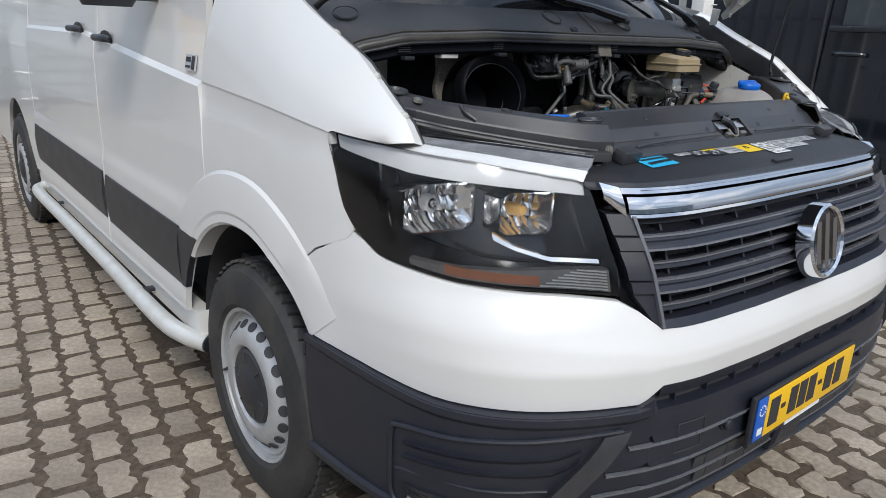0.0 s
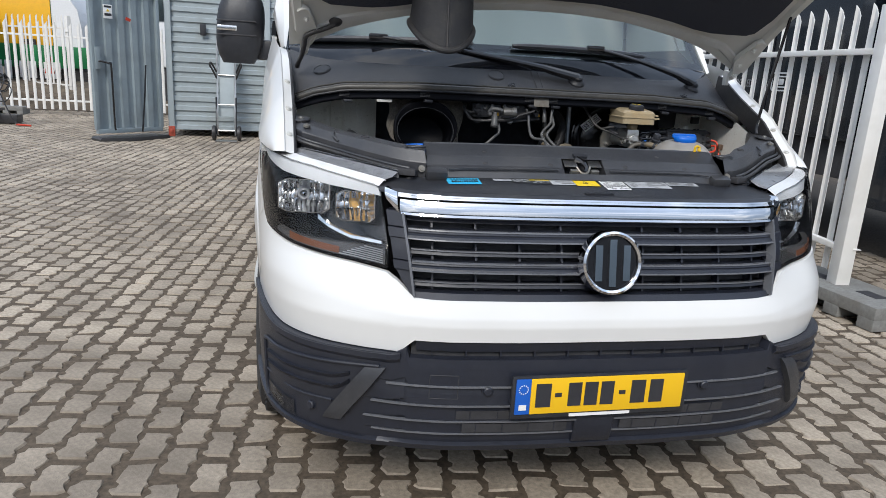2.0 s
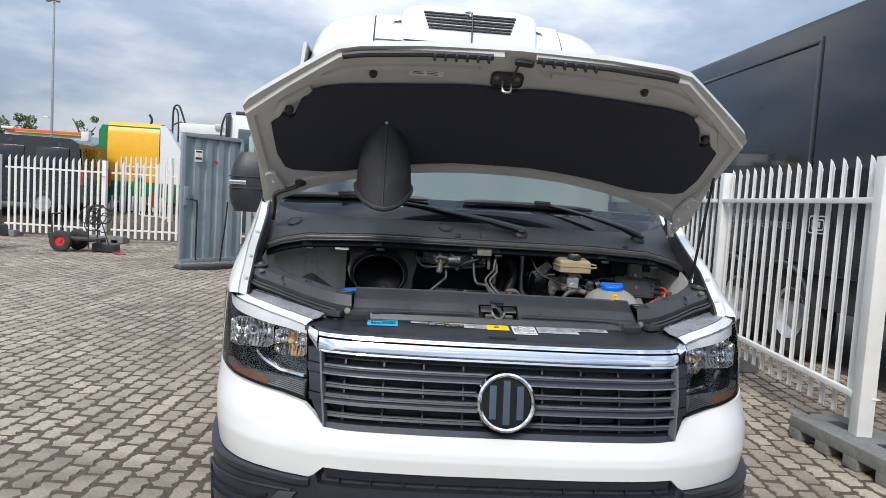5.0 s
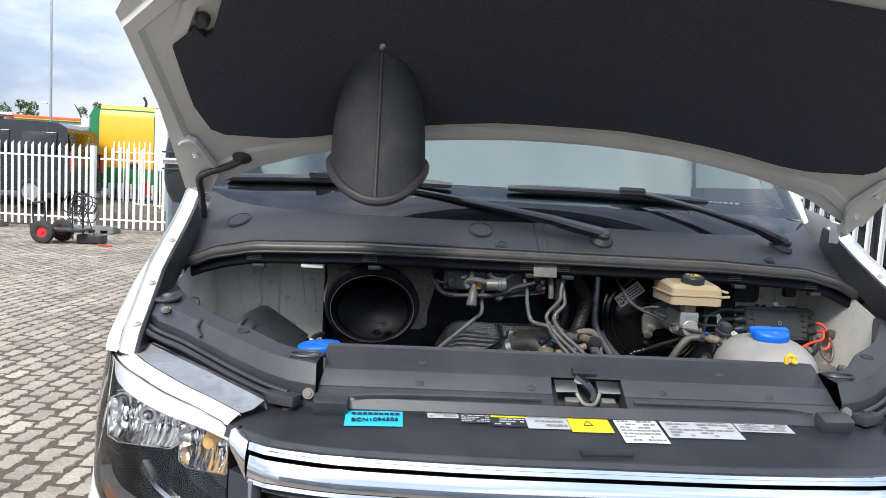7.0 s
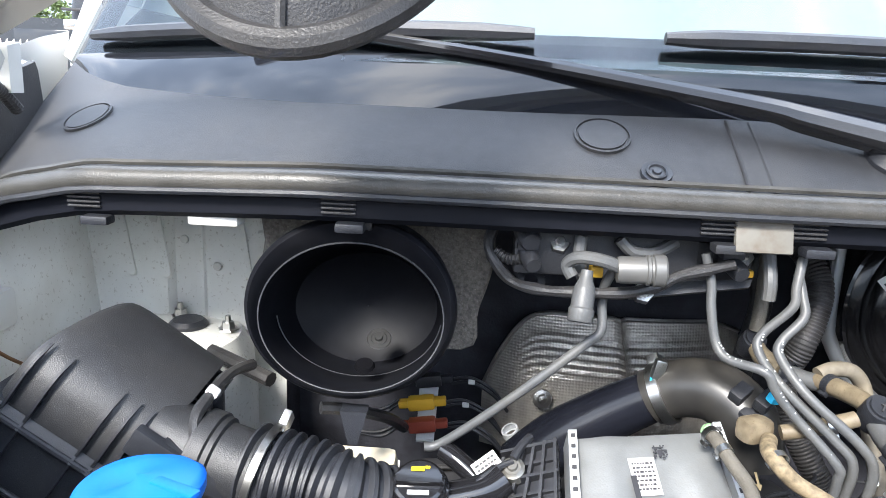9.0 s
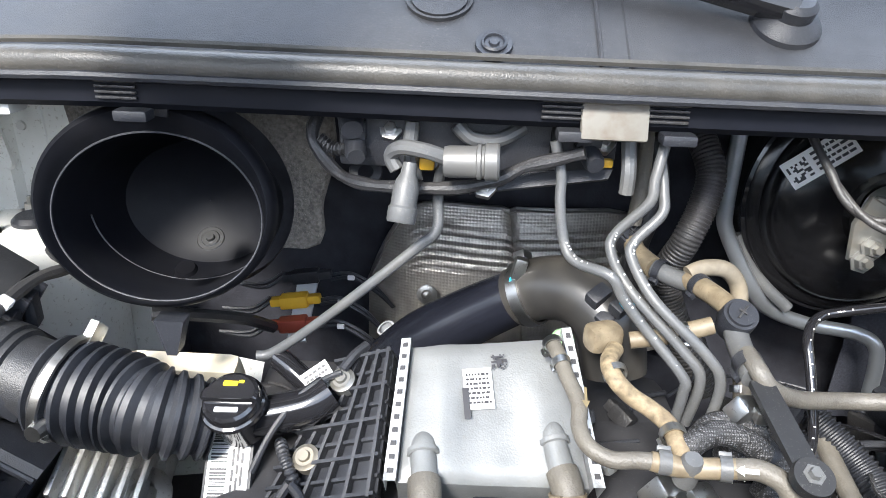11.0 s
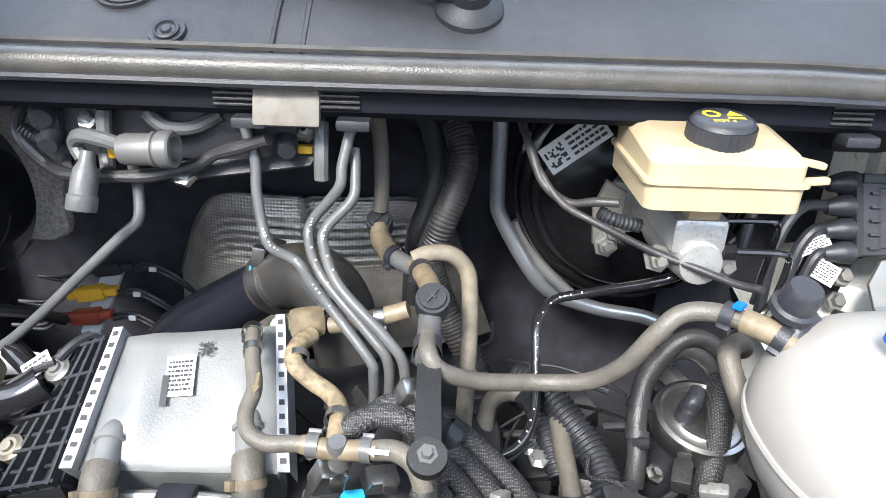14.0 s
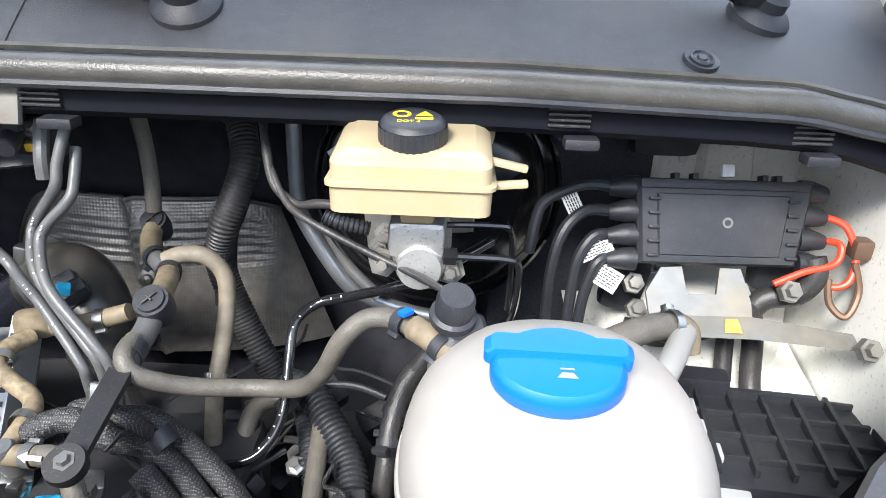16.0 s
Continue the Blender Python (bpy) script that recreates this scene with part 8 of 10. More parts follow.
# hoses that drop beside the reservoir
hose("coolant_hose", [(.425, .685, 1.112), (.413, .672, 1.126), (.400, .658, 1.126), (.400, .644, 1.112), (.410, .609, 1.080), (.424, .580, 1.040), (.435, .56, .99)], .0095, TANHOSE, "thick grey-brown coolant hose", n=16)
hose("coolant_hose", [(.347, .68, .95), (.350, .695, .98), (.352, .717, 1.003), (.362, .742, 1.034), (.382, .757, 1.055), (.405, .761, 1.062), (.428, .756, 1.052), (.441, .742, 1.030), (.442, .72, 1.0)], .0105, RUBBER, "black coolant hose", n=16)
hose("coolant_hose", [(.362, .745, 1.02), (.376, .752, 1.052), (.403, .757, 1.078), (.435, .757, 1.068), (.459, .737, 1.032), (.466, .715, .99)], .0095, RUBBER, "black coolant hose", n=16)
for c_, d_ in (((.351, .706, .992), (.05, .7, .7)), ((.355, .728, 1.015), (.2, .6, .7)), ((.442, .727, 1.010), (0, -.4, -.9))):
    clamp(c_, d_, .0118, .008, BLACK)
hose("braided_loom", [(.436, .735, 1.045), (.430, .713, 1.030), (.426, .692, 1.000), (.415, .671, .970), (.40, .65, .93)], .0130, BRAID, "braided black loom", n=14)
# fuel filter
ff = frame_to((.418, .722, .998), (.05, -.25, .96)) @ Matrix.Diagonal((1.12, 1.12, 1, 1))
m = Mesh()
m.lathe([(.0, .010), (.030, .009), (.038, .006), (.041, .002), (.043, -.004), (.043, -.012), (.039, -.016), (.039, -.16)], ff, 36)
filt = part("fuel_filter", m, BLACK, van, "black fuel filter with a metal top")
m = Mesh()
m.lathe([(.0, .014), (.028, .0135), (.031, .011), (.036, .010), (.0385, .013), (.0425, .011), (.0440, .004), (.0440, -.010)], ff, 40)
part("filter_top", m, STEEL, filt, "bare steel filter top")
m = Mesh()
m.tube([ff @ Vector(p) for p in ((-.016, .010, .010), (-.016, .010, .030), (-.018, .008, .040), (-.004, .012, .044))], [.011, .010, .009, .008], 14)
part("filter_spout", m, BLACK, filt)
# white plastic connectors in the depth
for p, s in (((.124, .622, 1.098), (.022, .018, .022)), ((.099, .612, 1.012), (.030, .02, .02)), ((.058, .588, 1.036), (.026, .02, .03)), ((.245, .80, .985), (.012, .01, .01))):
    m = Mesh()
    m.box(p, s, Euler((.4, .3, .5)).to_matrix().to_4x4(), .004)
    m.box((p[0] + .01, p[1] - .012, p[2] + .004), (.012, .012, .012), None, .003)
    part("plug_connector", m, STEEL, van, "pale plug connector")
m = Mesh()
m.box((.078, .590, 1.008), (.02, .016, .012), Euler((.3, .2, .4)).to_matrix().to_4x4(), .003)
part("plug_connector", m, PAPERB, van, "light blue plug connector")
m = Mesh()
m.box((.045, .725, 1.140), (.012, .010, .010), Euler((.3, .2, .4)).to_matrix().to_4x4(), .002)
part("plug_connector", m, PAPERB, van, "light blue plug connector")
for x, y, z in ((.025, .76, 1.128), (.045, .742, 1.128), (.035, .752, 1.108)):
    m = Mesh()
    m.box((x, y, z), (.024, .016, .016), Euler((.4, -.4, .6)).to_matrix().to_4x4(), .003)
    part("plug_connector", m, BLACK, van)

# ---- valve block under the seal ----
m = Mesh()
m.box((-.135, .785, 1.272), (.20, .02, .05), None, .006)
m.box((-.03, .80, 1.268), (.12, .02, .045), None, .006)
m.prism([(-.10, -.008), (.03, .012), (.035, .022), (-.09, .012)], .005, frame_to((-.01, .765, 1.235), (0, -.8, .6), (1, 0, 0)))
vb = part("valve_bracket", m, BLACK, van, "black valve bracket")
m = Mesh()
m.lathe([(.0, -.022), (.013, -.022), (.014, -.018), (.014, .006), (.0155, .007), (.0155, .010), (.014, .011), (.0145, .013), (.0165, .014), (.0165, .024), (.015, .026), (.011, .026), (.010, .018), (.0, .018)], frame_to((-.112, .722, 1.272), (1, -.08, .05)), 26)
val = part("control_valve", m, mat("grey_valve", (0.13, 0.13, 0.128), 0.42, metal=0.3, var=0.1, dirt=(0.2, 0.18, 0.15), dirt_amt=0.4, dscale=40), vb, "grey cylindrical control valve")
m = Mesh()
vf = frame_to((-.166, .716, 1.250), (-.12, -.35, -.93))
m.lathe([(.006, -.02), (.007, -.010), (.010, -.004), (.0115, .004), (.0115, .018), (.0130, .020), (.0130, .031), (.012, .033), (.0095, .033), (.0085, .029), (.0, .028)], vf, 24)
part("pressure_sensor", m, GREYHOSE, vb, "grey pressure sensor")
m = Mesh()
m.lathe([(.0, .0305), (.0085, .0305)], vf, 20)
part("sensor_face", m, PAPER, vb)
m = Mesh()
m.tube([(-.128, .722, 1.273), (-.150, .722, 1.280), (-.172, .730, 1.280), (-.182, .738, 1.270), (-.176, .735, 1.258)], .0068, 10)
part("short_hose", m, GREYHOSE, vb, "short grey hose")
for pts in ([(-.165, .765, 1.295), (-.166, .760, 1.27), (-.160, .745, 1.245)], [(-.062, .775, 1.292), (-.085, .768, 1.281), (-.11, .762, 1.282), (-.125, .762, 1.295)], [(.033, .765, 1.29), (.034, .752, 1.26), (.034, .75, 1.24)]):
    m = Mesh()
    m.tube(pts, .0070, 10)
    part("short_hose", m, GREYHOSE, vb, "short grey hose")
m = Mesh()
m.tube([(-.257, .80, 1.292), (-.262, .79, 1.277), (-.257, .780, 1.262), (-.235, .777, 1.238), (-.205, .755, 1.236), (-.165, .74, 1.240), (-.12, .74, 1.242), (-.085, .75, 1.248), (-.060, .75, 1.262), (-.03, .745, 1.272), (-.01, .74, 1.28)], .0062, 10, 6, wave=.1)
m.tube([(-.255, .785, 1.27), (-.24, .78, 1.262), (-.222, .772, 1.266)], .006, 8, 6, ripple=.12, pitch=.004)
part("valve_harness", m, RUBBER, vb, "taped valve harness")
for p, r in (((-.218, .765, 1.268), .010), ((.000, .765, 1.270), .010), ((-.222, .77, 1.292), .012)):
    m = Mesh()
    m.lathe([(.0, .016), (r * .8, .016), (r, .010), (r, -.018)], frame_to(p, (.2, -.9, -.3)), 16)
    m.box((p[0] - .002, p[1] + .008, p[2] + .016), (.024, .018, .018), None, .003)
    part("valve_plug", m, BLACK, vb)
for p in ((-.186, .778, 1.283), (.014, .782, 1.278), (-.096, .757, 1.238)):
    m = Mesh()
    m.lathe([(.0, .010), (.005, .010), (.006, .004), (.011, .004), (.012, .0), (.012, -.004)], frame_to(p, (0, -.8, .5)), 6)
    part("valve_nut", m, STEEL, vb)
m = Mesh()
m.box((-.150, .748, 1.262), (.014, .014, .012), None, .003)
part("amber_tab", m, ORANGE, vb)
m = Mesh()
m.box((.016, .772, 1.262), (.014, .008, .008), None, .002)
part("amber_tab", m, ORANGE, vb)
m = Mesh()
m.lathe([(.008, .003), (.016, .003), (.017, 0), (.008, 0)], frame_to((-.212, .795, 1.235), (0, -.7, .6)), 16)
part("bracket_eye", m, BLACK, vb)

# ---- connectors by the funnel ----
m = Mesh()
m.prism([(-.012, -.058), (.014, -.058), (.016, .050), (.010, .058), (-.010, .058), (-.014, .045)], .006, frame_to((-.330, 1.002, .966), (0, -.5, .87), (1, 0, 0)), .002)
cb = part("connector_bracket", m, PAPERG, van, "grey bracket with coloured connectors")
for p, mt_, nm2 in (((-.330, 1.030, 1.000), BLACK, "black_connector"), ((-.338, .988, .982), ORANGE, "orange_connector"), ((-.334, .958, .962), BROWNRED, "red_connector")):
    m = Mesh()
    m.box(p, (.040, .020, .019), Matrix.Rotation(-.15, 4, "Y"), .004)
    m.box((p[0] + .026, p[1], p[2] + .004), (.022, .014, .012), Matrix.Rotation(-.15, 4, "Y"), .003)
    m.box((p[0] - .026, p[1], p[2] - .003), (.016, .014, .012), Matrix.Rotation(-.15, 4, "Y"), .003)
    part("plug_connector", m, mt_, cb, nm2.replace("_", " "))
    for dz in (.003, -.004):
        m = Mesh()
        m.tube([(p[0] + .036, p[1], p[2] + dz), (p[0] + .065, p[1] - .004, p[2] + .006 + dz), (p[0] + .10, p[1] - .006, p[2] + dz - .012), (p[0] + .125, p[1] + .01, p[2] - .05)], .0028, 6)
        part("lead", m, BLACK, cb)
        m = Mesh()
        m.tube([(p[0] - .034, p[1], p[2] + dz), (p[0] - .06, p[1] - .004, p[2] - .016 + dz), (p[0] - .10, p[1] - .008, p[2] - .012)], .0028, 6)
        part("lead", m, BLACK, cb)
    m = Mesh()
    m.box((p[0] + .066, p[1] - .006, p[2] + .004), (.010, .007, .007), None, .001)
    part("lead_tag", m, PAPER, cb)
m = Mesh()
m.lathe([(.010, -.006), (.013, -.006), (.013, .006), (.010, .006)], frame_to((-.205, .955, .96), (.4, .2, -.8)), 14)
part("loom_clip", m, PAPERG, cb)
m = Mesh()
m.tube([(-.45, .80, 1.06), (-.42, .82, 1.05), (-.38, .90, 1.0), (-.36, .95, .96)], .008, 8), m.tube([(-.54, .74, 1.06), (-.52, .76, 1.02), (-.50, .78, .98)], .007, 8)
m.tube([(-.63, .93, 1.07), (-.58, .90, 1.065), (-.53, .87, 1.06)], .010, 8)
part("funnel_harness", m, RUBBER, cb, "taped harness")
# yellowed sound-proofing patches below the funnel
m = Mesh()
m.box((-.42, .80, .985), (.13, .03, .05), Matrix.Rotation(.4, 4, "X"), .012)
part("foam_strip", m, mat("aged_foam", (0.62, 0.56, 0.44), 0.8, var=0.12, scale=30, dirt=(0.34, 0.26, 0.15), dirt_amt=0.5, dscale=25), van, "yellowed foam strip")
m = Mesh()
m.grid([[(-.60 + .24 * i / 5, .90 - .04 * j, .94 - .03 * j + .006 * math.sin(i * 2)) for j in range(4)] for i in range(6)])
part("chassis_leg", m, BAYPAINT, van, "pale painted chassis leg")

# ---- brake booster, master cylinder, reservoir ----
bf = frame_to((.385, .965, 1.172), (0, -1, .06), (1, 0, 0))
m = Mesh()
m.lathe([(.148, -.06), (.150, -.01), (.146, .004), (.138, .010), (.132, .012), (.128, .022), (.118, .034), (.085, .046), (.050, .050), (.046, .058), (.0, .060)], bf, 56)
boost = part("brake_booster", m, mat("booster_black", (0.009, 0.009, 0.010), 0.16, var=0.1, rvar=0.06), van, "round black brake booster")
m = Mesh()
m.lathe([(.1485, -.004), (.151, .0), (.151, .006), (.147, .008)], bf, 56)
part("booster_rim", m, GLOSSB, boost)
label_tag((.298, .926, 1.234), (-.25, -.93, .3), (.72, -.1, .62), .082, .034, boost, PAPER, 4, .024, "booster_label", "white label with code square")
m = Mesh()
mc = frame_to((.378, .905, 1.182), (0, -1, .03), (1, 0, 0))
m.lathe([(.030, .0), (.030, .03), (.024, .036), (.024, .10), (.027, .105), (.027, .150), (.022, .196), (.019, .205), (.0, .206)], mc, 28)
m.box((.375, .75, 1.212), (.05, .09, .035), None, .008)
master = part("master_cylinder", m, ALU, van, "cast aluminium master cylinder")
m = Mesh()
m.prism([(-.052, -.024), (-.040, -.030), (.05, -.022), (.052, .022), (-.045, .030), (-.055, .015)], .008, mc @ Matrix.Translation((0, 0, .045)), .002)
m.prism([(-.066, -.042), (-.040, -.046), (-.034, .02), (-.058, .032), (-.070, .0)], .006, mc @ Matrix.Translation((.002, 0, .052)), .002)
part("mount_flange", m, BRKT, master)
for x, z in ((.328, 1.142), (.335, 1.158), (.345, 1.185), (.405, 1.18)):
    m = Mesh()
    m.lathe([(.0, .016), (.005, .016), (.006, .010), (.009, .010), (.010, .002), (.014, .002), (.014, 0)], frame_to((x, .845 if x < .34 else .72, z), (0, -1, .2)), 6)
    part("flange_nut", m, BRKT, master)
m = Mesh()
m.lathe([(.006, .0), (.008, .001), (.008, .012), (.006, .013)], frame_to((.398, .712, 1.197), (1, 0, 0)), 6)
m.tube([(.405, .712, 1.197), (.43, .712, 1.197), (.455, .714, 1.195), (.466, .72, 1.185), (.466, .73, 1.14), (.46, .75, 1.10)], .0034, 8)
m.tube([(.40, .74, 1.215), (.44, .735, 1.218), (.458, .738, 1.212), (.462, .75, 1.17), (.462, .76, 1.12)], .0030, 8)
part("brake_pipe", m, GLOSSB, master, "black brake pipe")
# reservoir body
m = Mesh()
rows = []
res = [(.0, 1.244), (.0025, 1.2405), (.006, 1.2405), (.0065, 1.262), (.0095, 1.2625), (.0095, 1.2655), (.0055, 1.2665), (.0055, 1.279), (.0, 1.286), (-.008, 1.289)]
def res_ring(o, z):
    w, d_ = .127 + 2 * o, .128 + 2 * o
    k = []
    for a, b in rrect(w, d_, .010, 3):
        zz = z + (.012 * ((b + d_ / 2) / d_) if z > 1.27 else .0)
        k.append((.3715 + a, .728 + b, zz + .012))
    return k


m.grid([res_ring(o - .006, z) for o, z in [(-.02, 1.239)] + res], close_v=True)
m.add(res_ring(-.014, 1.289), [tuple(range(16))])
reserv = part("brake_reservoir", m, CREAM, master, "cream plastic brake fluid reservoir")
m = Mesh()
m.box((.40, .785, 1.296), (.08, .05, .028), None, .008)
part("reservoir_neck", m, CREAM, master)
m = Mesh()
m.box((.375, .72, 1.238), (.03, .03, .02), None, .005)
part("reservoir_foot", m, CREAM, master)
m = Mesh()
m.box((.447, .70, 1.286), (.035, .008, .006), Matrix.Rotation(.2, 4, "Y"), .002), m.box((.447, .69, 1.272), (.035, .008, .006), Matrix.Rotation(-.1, 4, "Y"), .002)
part("reservoir_tab", m, CREAM, master)
cf = frame_to((.371, .700, 1.300), (0, -.12, .99), (1, 0, 0))
m = Mesh()
prof = [(.0, .0225), (.021, .0225), (.0245, .0205), (.0265, .017)]
m.lathe(prof, cf, 48)
for k in range(1):
    rows = []
    for h in (.017, .0, -.004):
        rows.append([cf @ Vector(((.0268 + (.0009 if j % 2 else 0)) * math.cos(6.283185 * j / 64), (.0268 + (.0009 if j % 2 else 0)) * math.sin(6.283185 * j / 64), h)) for j in range(64)])
    m.grid(rows, close_v=True)
cap = part("reservoir_cap", m, BLACK, master, "black screw cap with yellow symbols")
m = Mesh()
m.lathe([(.0045, .0228), (.0075, .0228)], cf @ Matrix.Translation((-.009, .005, 0)), 16)
f = cf @ Matrix.Translation((.009, .006, .0228))
m.add([f @ Vector(p) for p in ((-.007, -.004, 0), (.007, -.004, 0), (0, .007, 0))], [(0, 1, 2)])
m.add([f @ Vector(p) for p in ((-.007, -.012, 0), (.007, -.012, 0), (.007, -.007, 0), (-.007, -.007, 0))], [(0, 1, 2, 3)])
part("cap_symbols", m, PAPERY, cap)
font = bpy.data.curves.new("cap_text", "FONT")
font.body, font.size, font.extrude = "DOT 4", .0062, .0002
txt = new("cap_text", font)
txt.matrix_world = cf @ Matrix.Translation((-.012, -.012, .0226))
txt.data.materials.append(PAPERY)
bpy.context.view_layer.update()
tm = bpy.data.meshes.new_from_object(txt.evaluated_get(bpy.context.evaluated_depsgraph_get()))
bpy.data.objects.remove(txt)
tx = new("cap_text", tm)
tx.matrix_world = cf @ Matrix.Translation((-.012, -.012, .0226))
tx.parent = cap
# booster harness
hose("booster_lead", [(.218, .815, 1.30), (.221, .805, 1.285), (.230, .78, 1.262), (.240, .760, 1.240), (.262, .748, 1.226), (.285, .735, 1.232), (.305, .728, 1.234)], .0042, RUBBER, "taped lead", wave=.08)
hose("booster_lead", [(.232, .775, 1.255), (.255, .745, 1.228), (.285, .724, 1.216), (.339, .712, 1.194), (.375, .695, 1.186), (.401, .672, 1.184), (.415, .655, 1.188)], .0036, RUBBER, "taped lead", wave=.06)
hose("booster_lead", [(.290, .735, 1.222), (.305, .735, 1.215), (.33, .74, 1.208)], .0062, BLACK, "corrugated lead", ripple=.1, pitch=.004)
# sensor on the tank
m = Mesh()
sf = frame_to((.412, .598, 1.190), (.1, -.35, .93), (1, .25, 0))
m.prism(rrect(.034, .030, .006), .030, sf @ Matrix.Translation((.004, -.004, -.02)), .004)
m.lathe([(.0, .030), (.012, .030), (.014, .026), (.014, .012), (.017, .010), (.017, .004)], sf @ Matrix.Translation((-.004, .004, .006)), 20)
part("level_sensor", m, BLACK, van, "black level sensor plug")

# ---- expansion tank ----
m = Mesh()
rows = []
for k in range(29):
    a = math.pi * .80 * k / 28
    rr = math.sin(a) ** .8 if k else 0.0
    z = 1.130 + .085 * math.cos(a)
    rows.append([(.479 + .103 * rr * abs(math.cos(b)) ** .86 * math.copysign(1, math.cos(b)), .532 + .112 * rr * abs(math.sin(b)) ** .86 * math.copysign(1, math.sin(b)), z) for b in [6.283185 * j / 48 for j in range(48)]])
m.grid(rows, close_v=True)
tank = part("expansion_tank", m, TANKW, van, "white coolant expansion tank with a blue cap")
m = Mesh()
m.tube([(.479 + .1025 * abs(math.cos(a)) ** .86 * math.copysign(1, math.cos(a)), .532 + .1115 * abs(math.sin(a)) ** .86 * math.copysign(1, math.sin(a)), 1.128) for a in [6.283185 * j / 40 for j in range(41)]], .003, 6, 2, ends=False)
part("tank_seam", m, TANKW, tank)
kf = frame_to((.471, .507, 1.219), (-.02, -.20, .98), (1, -.05, 0))
m = Mesh()
rows = []
for h, k in ((-.012, .86), (-.004, 1.0), (.004, 1.0), (.008, .97), (.0105, .9), (.0115, .5), (.0115, .01)):
    rows.append([kf @ Vector((.040 * k * math.cos(a), .031 * k * math.sin(a), h)) for a in [6.283185 * j / 44 for j in range(44)]])
m.grid(rows, close_v=True)
cap = part("tank_cap", m, BLUECAP, tank, "bright blue screw cap")
m = Mesh()
m.prism(rrect(.088, .016, .005), .012, kf @ Matrix.Translation((0, .010, .002)), .004)
part("cap_grip", m, BLUECAP, cap)
m = Mesh()
f = kf @ Matrix.Translation((.004, -.012, .0118))
m.prism([(-.006, -.003), (.006, -.003), (.003, .001), (-.003, .001)], .0004, f), m.prism(rrect(.008, .0012, .0004), .0004, f @ Matrix.Translation((0, .004, 0)))
part("cap_symbol", m, mat("purple_mark", (0.30, 0.28, 0.62), 0.5), cap)
m = Mesh()
m.tube([(.415, .572, 1.176), (.428, .555, 1.170)], .0112, 16)
part("tank_stub", m, TANKW, tank)
m = Mesh()
m.tube([(.545, .56, 1.165), (.57, .60, 1.165), (.60, .66, 1.16)], .010, 12)
part("tank_stub", m, TANKW, tank)
hose("overflow_hose", [(.52, .62, 1.166), (.545, .635, 1.170), (.575, .655, 1.168), (.598, .668, 1.160)], .0115, TANHOSE, "dusty overflow hose", n=14)
m = Mesh()
m.tube([(.590, .664, 1.166), (.604, .668, 1.156), (.606, .665, 1.14)], .012, 14)
part("overflow_coupling", m, TAN, van, "dirty tan coupling")
clamp((.588, .662, 1.165), (1, .4, -.3), .0135, .008, STEEL)

# ---- fuse carrier with plugs ----
m = Mesh()
fc = frame_to((.692, .862, 1.181), (.03, -.93, .36), (1, .03, 0))
m.prism([(-.088, -.046), (.082, -.046), (.096, .030), (.098, .046), (-.096, .046), (-.092, .03)], .040, fc @ Matrix.Translation((0, 0, -.030)), .005)
fuse = part("fuse_carrier", m, BLACK, van, "black fuse carrier box")
for k in range(4):
    for sx in (-1, 1):
        m = Mesh()
        y = .036 - .026 * k
        f = fc @ Matrix.Translation((sx * .088, y, -.006))
        m.tube([f @ Vector((0, 0, 0)), f @ Vector((sx * .012, 0, 0)), f @ Vector((sx * .03, -.002, -.002))], [.013, .0125, .008], 14)
        part("plug_boot", m, BLACK, fuse)
for sx in (-.05, -.03, .045, .06):
    m = Mesh()
    m.box(fc @ Vector((sx, .048, .0)), (.006, .008, .014), fc.to_3x3().to_4x4(), .001)
    part("lid_hook", m, BLACK, fuse)
m = Mesh()
m.lathe([(.0, .001), (.003, .001), (.0034, .003), (.0058, .003), (.0065, 0)], fc @ Matrix.Translation((.004, .0, .0105)), 14)
part("lid_screw", m, BRKT, fuse)
# raised field, ledge and side ribs of the lid
m = Mesh()
m.prism([(-.068, -.036), (.062, -.036), (.072, .030), (-.072, .030)], .003, fc @ Matrix.Translation((.0, .0, .009)), .002)
part("lid_field", m, BLACK, fuse)
m = Mesh()
m.box(fc @ Vector((0, .040, .011)), (.18, .010, .006), fc.to_3x3().to_4x4(), .002)
part("lid_ledge", m, BLACK, fuse)
for sx in (-.074, .074):
    for k in range(5):
        m = Mesh()
        m.box(fc @ Vector((sx, .024 - .015 * k, .012)), (.012, .003, .006), fc.to_3x3().to_4x4(), .001)
        part("lid_rib", m, BLACK, fuse)
m = Mesh()
m.box(fc @ Vector((.008, .056, -.006)), (.014, .014, .012), fc.to_3x3().to_4x4(), .002)
part("lid_clip", m, PAPER, fuse)
for k, pts in enumerate(([(-.118, .036, -.008), (-.14, .038, -.01), (-.165, .03, -.016), (-.19, .012, -.02), (-.20, -.04, -.03)], [(-.118, .010, -.008), (-.145, .008, -.004), (-.168, -.015, .0), (-.178, -.06, -.01), (-.18, -.13, -.03)], [(-.118, -.016, -.008), (-.135, -.02, -.004), (-.15, -.05, -.01), (-.155, -.12, -.03)], [(-.118, -.042, -.008), (-.13, -.05, -.006), (-.14, -.09, -.02), (-.142, -.14, -.04)])):
    m = Mesh()
    m.tube([fc @ Vector(p) for p in pts], .0065, 10)
    part("battery_lead", m, BLACK, fuse, "thick black lead")
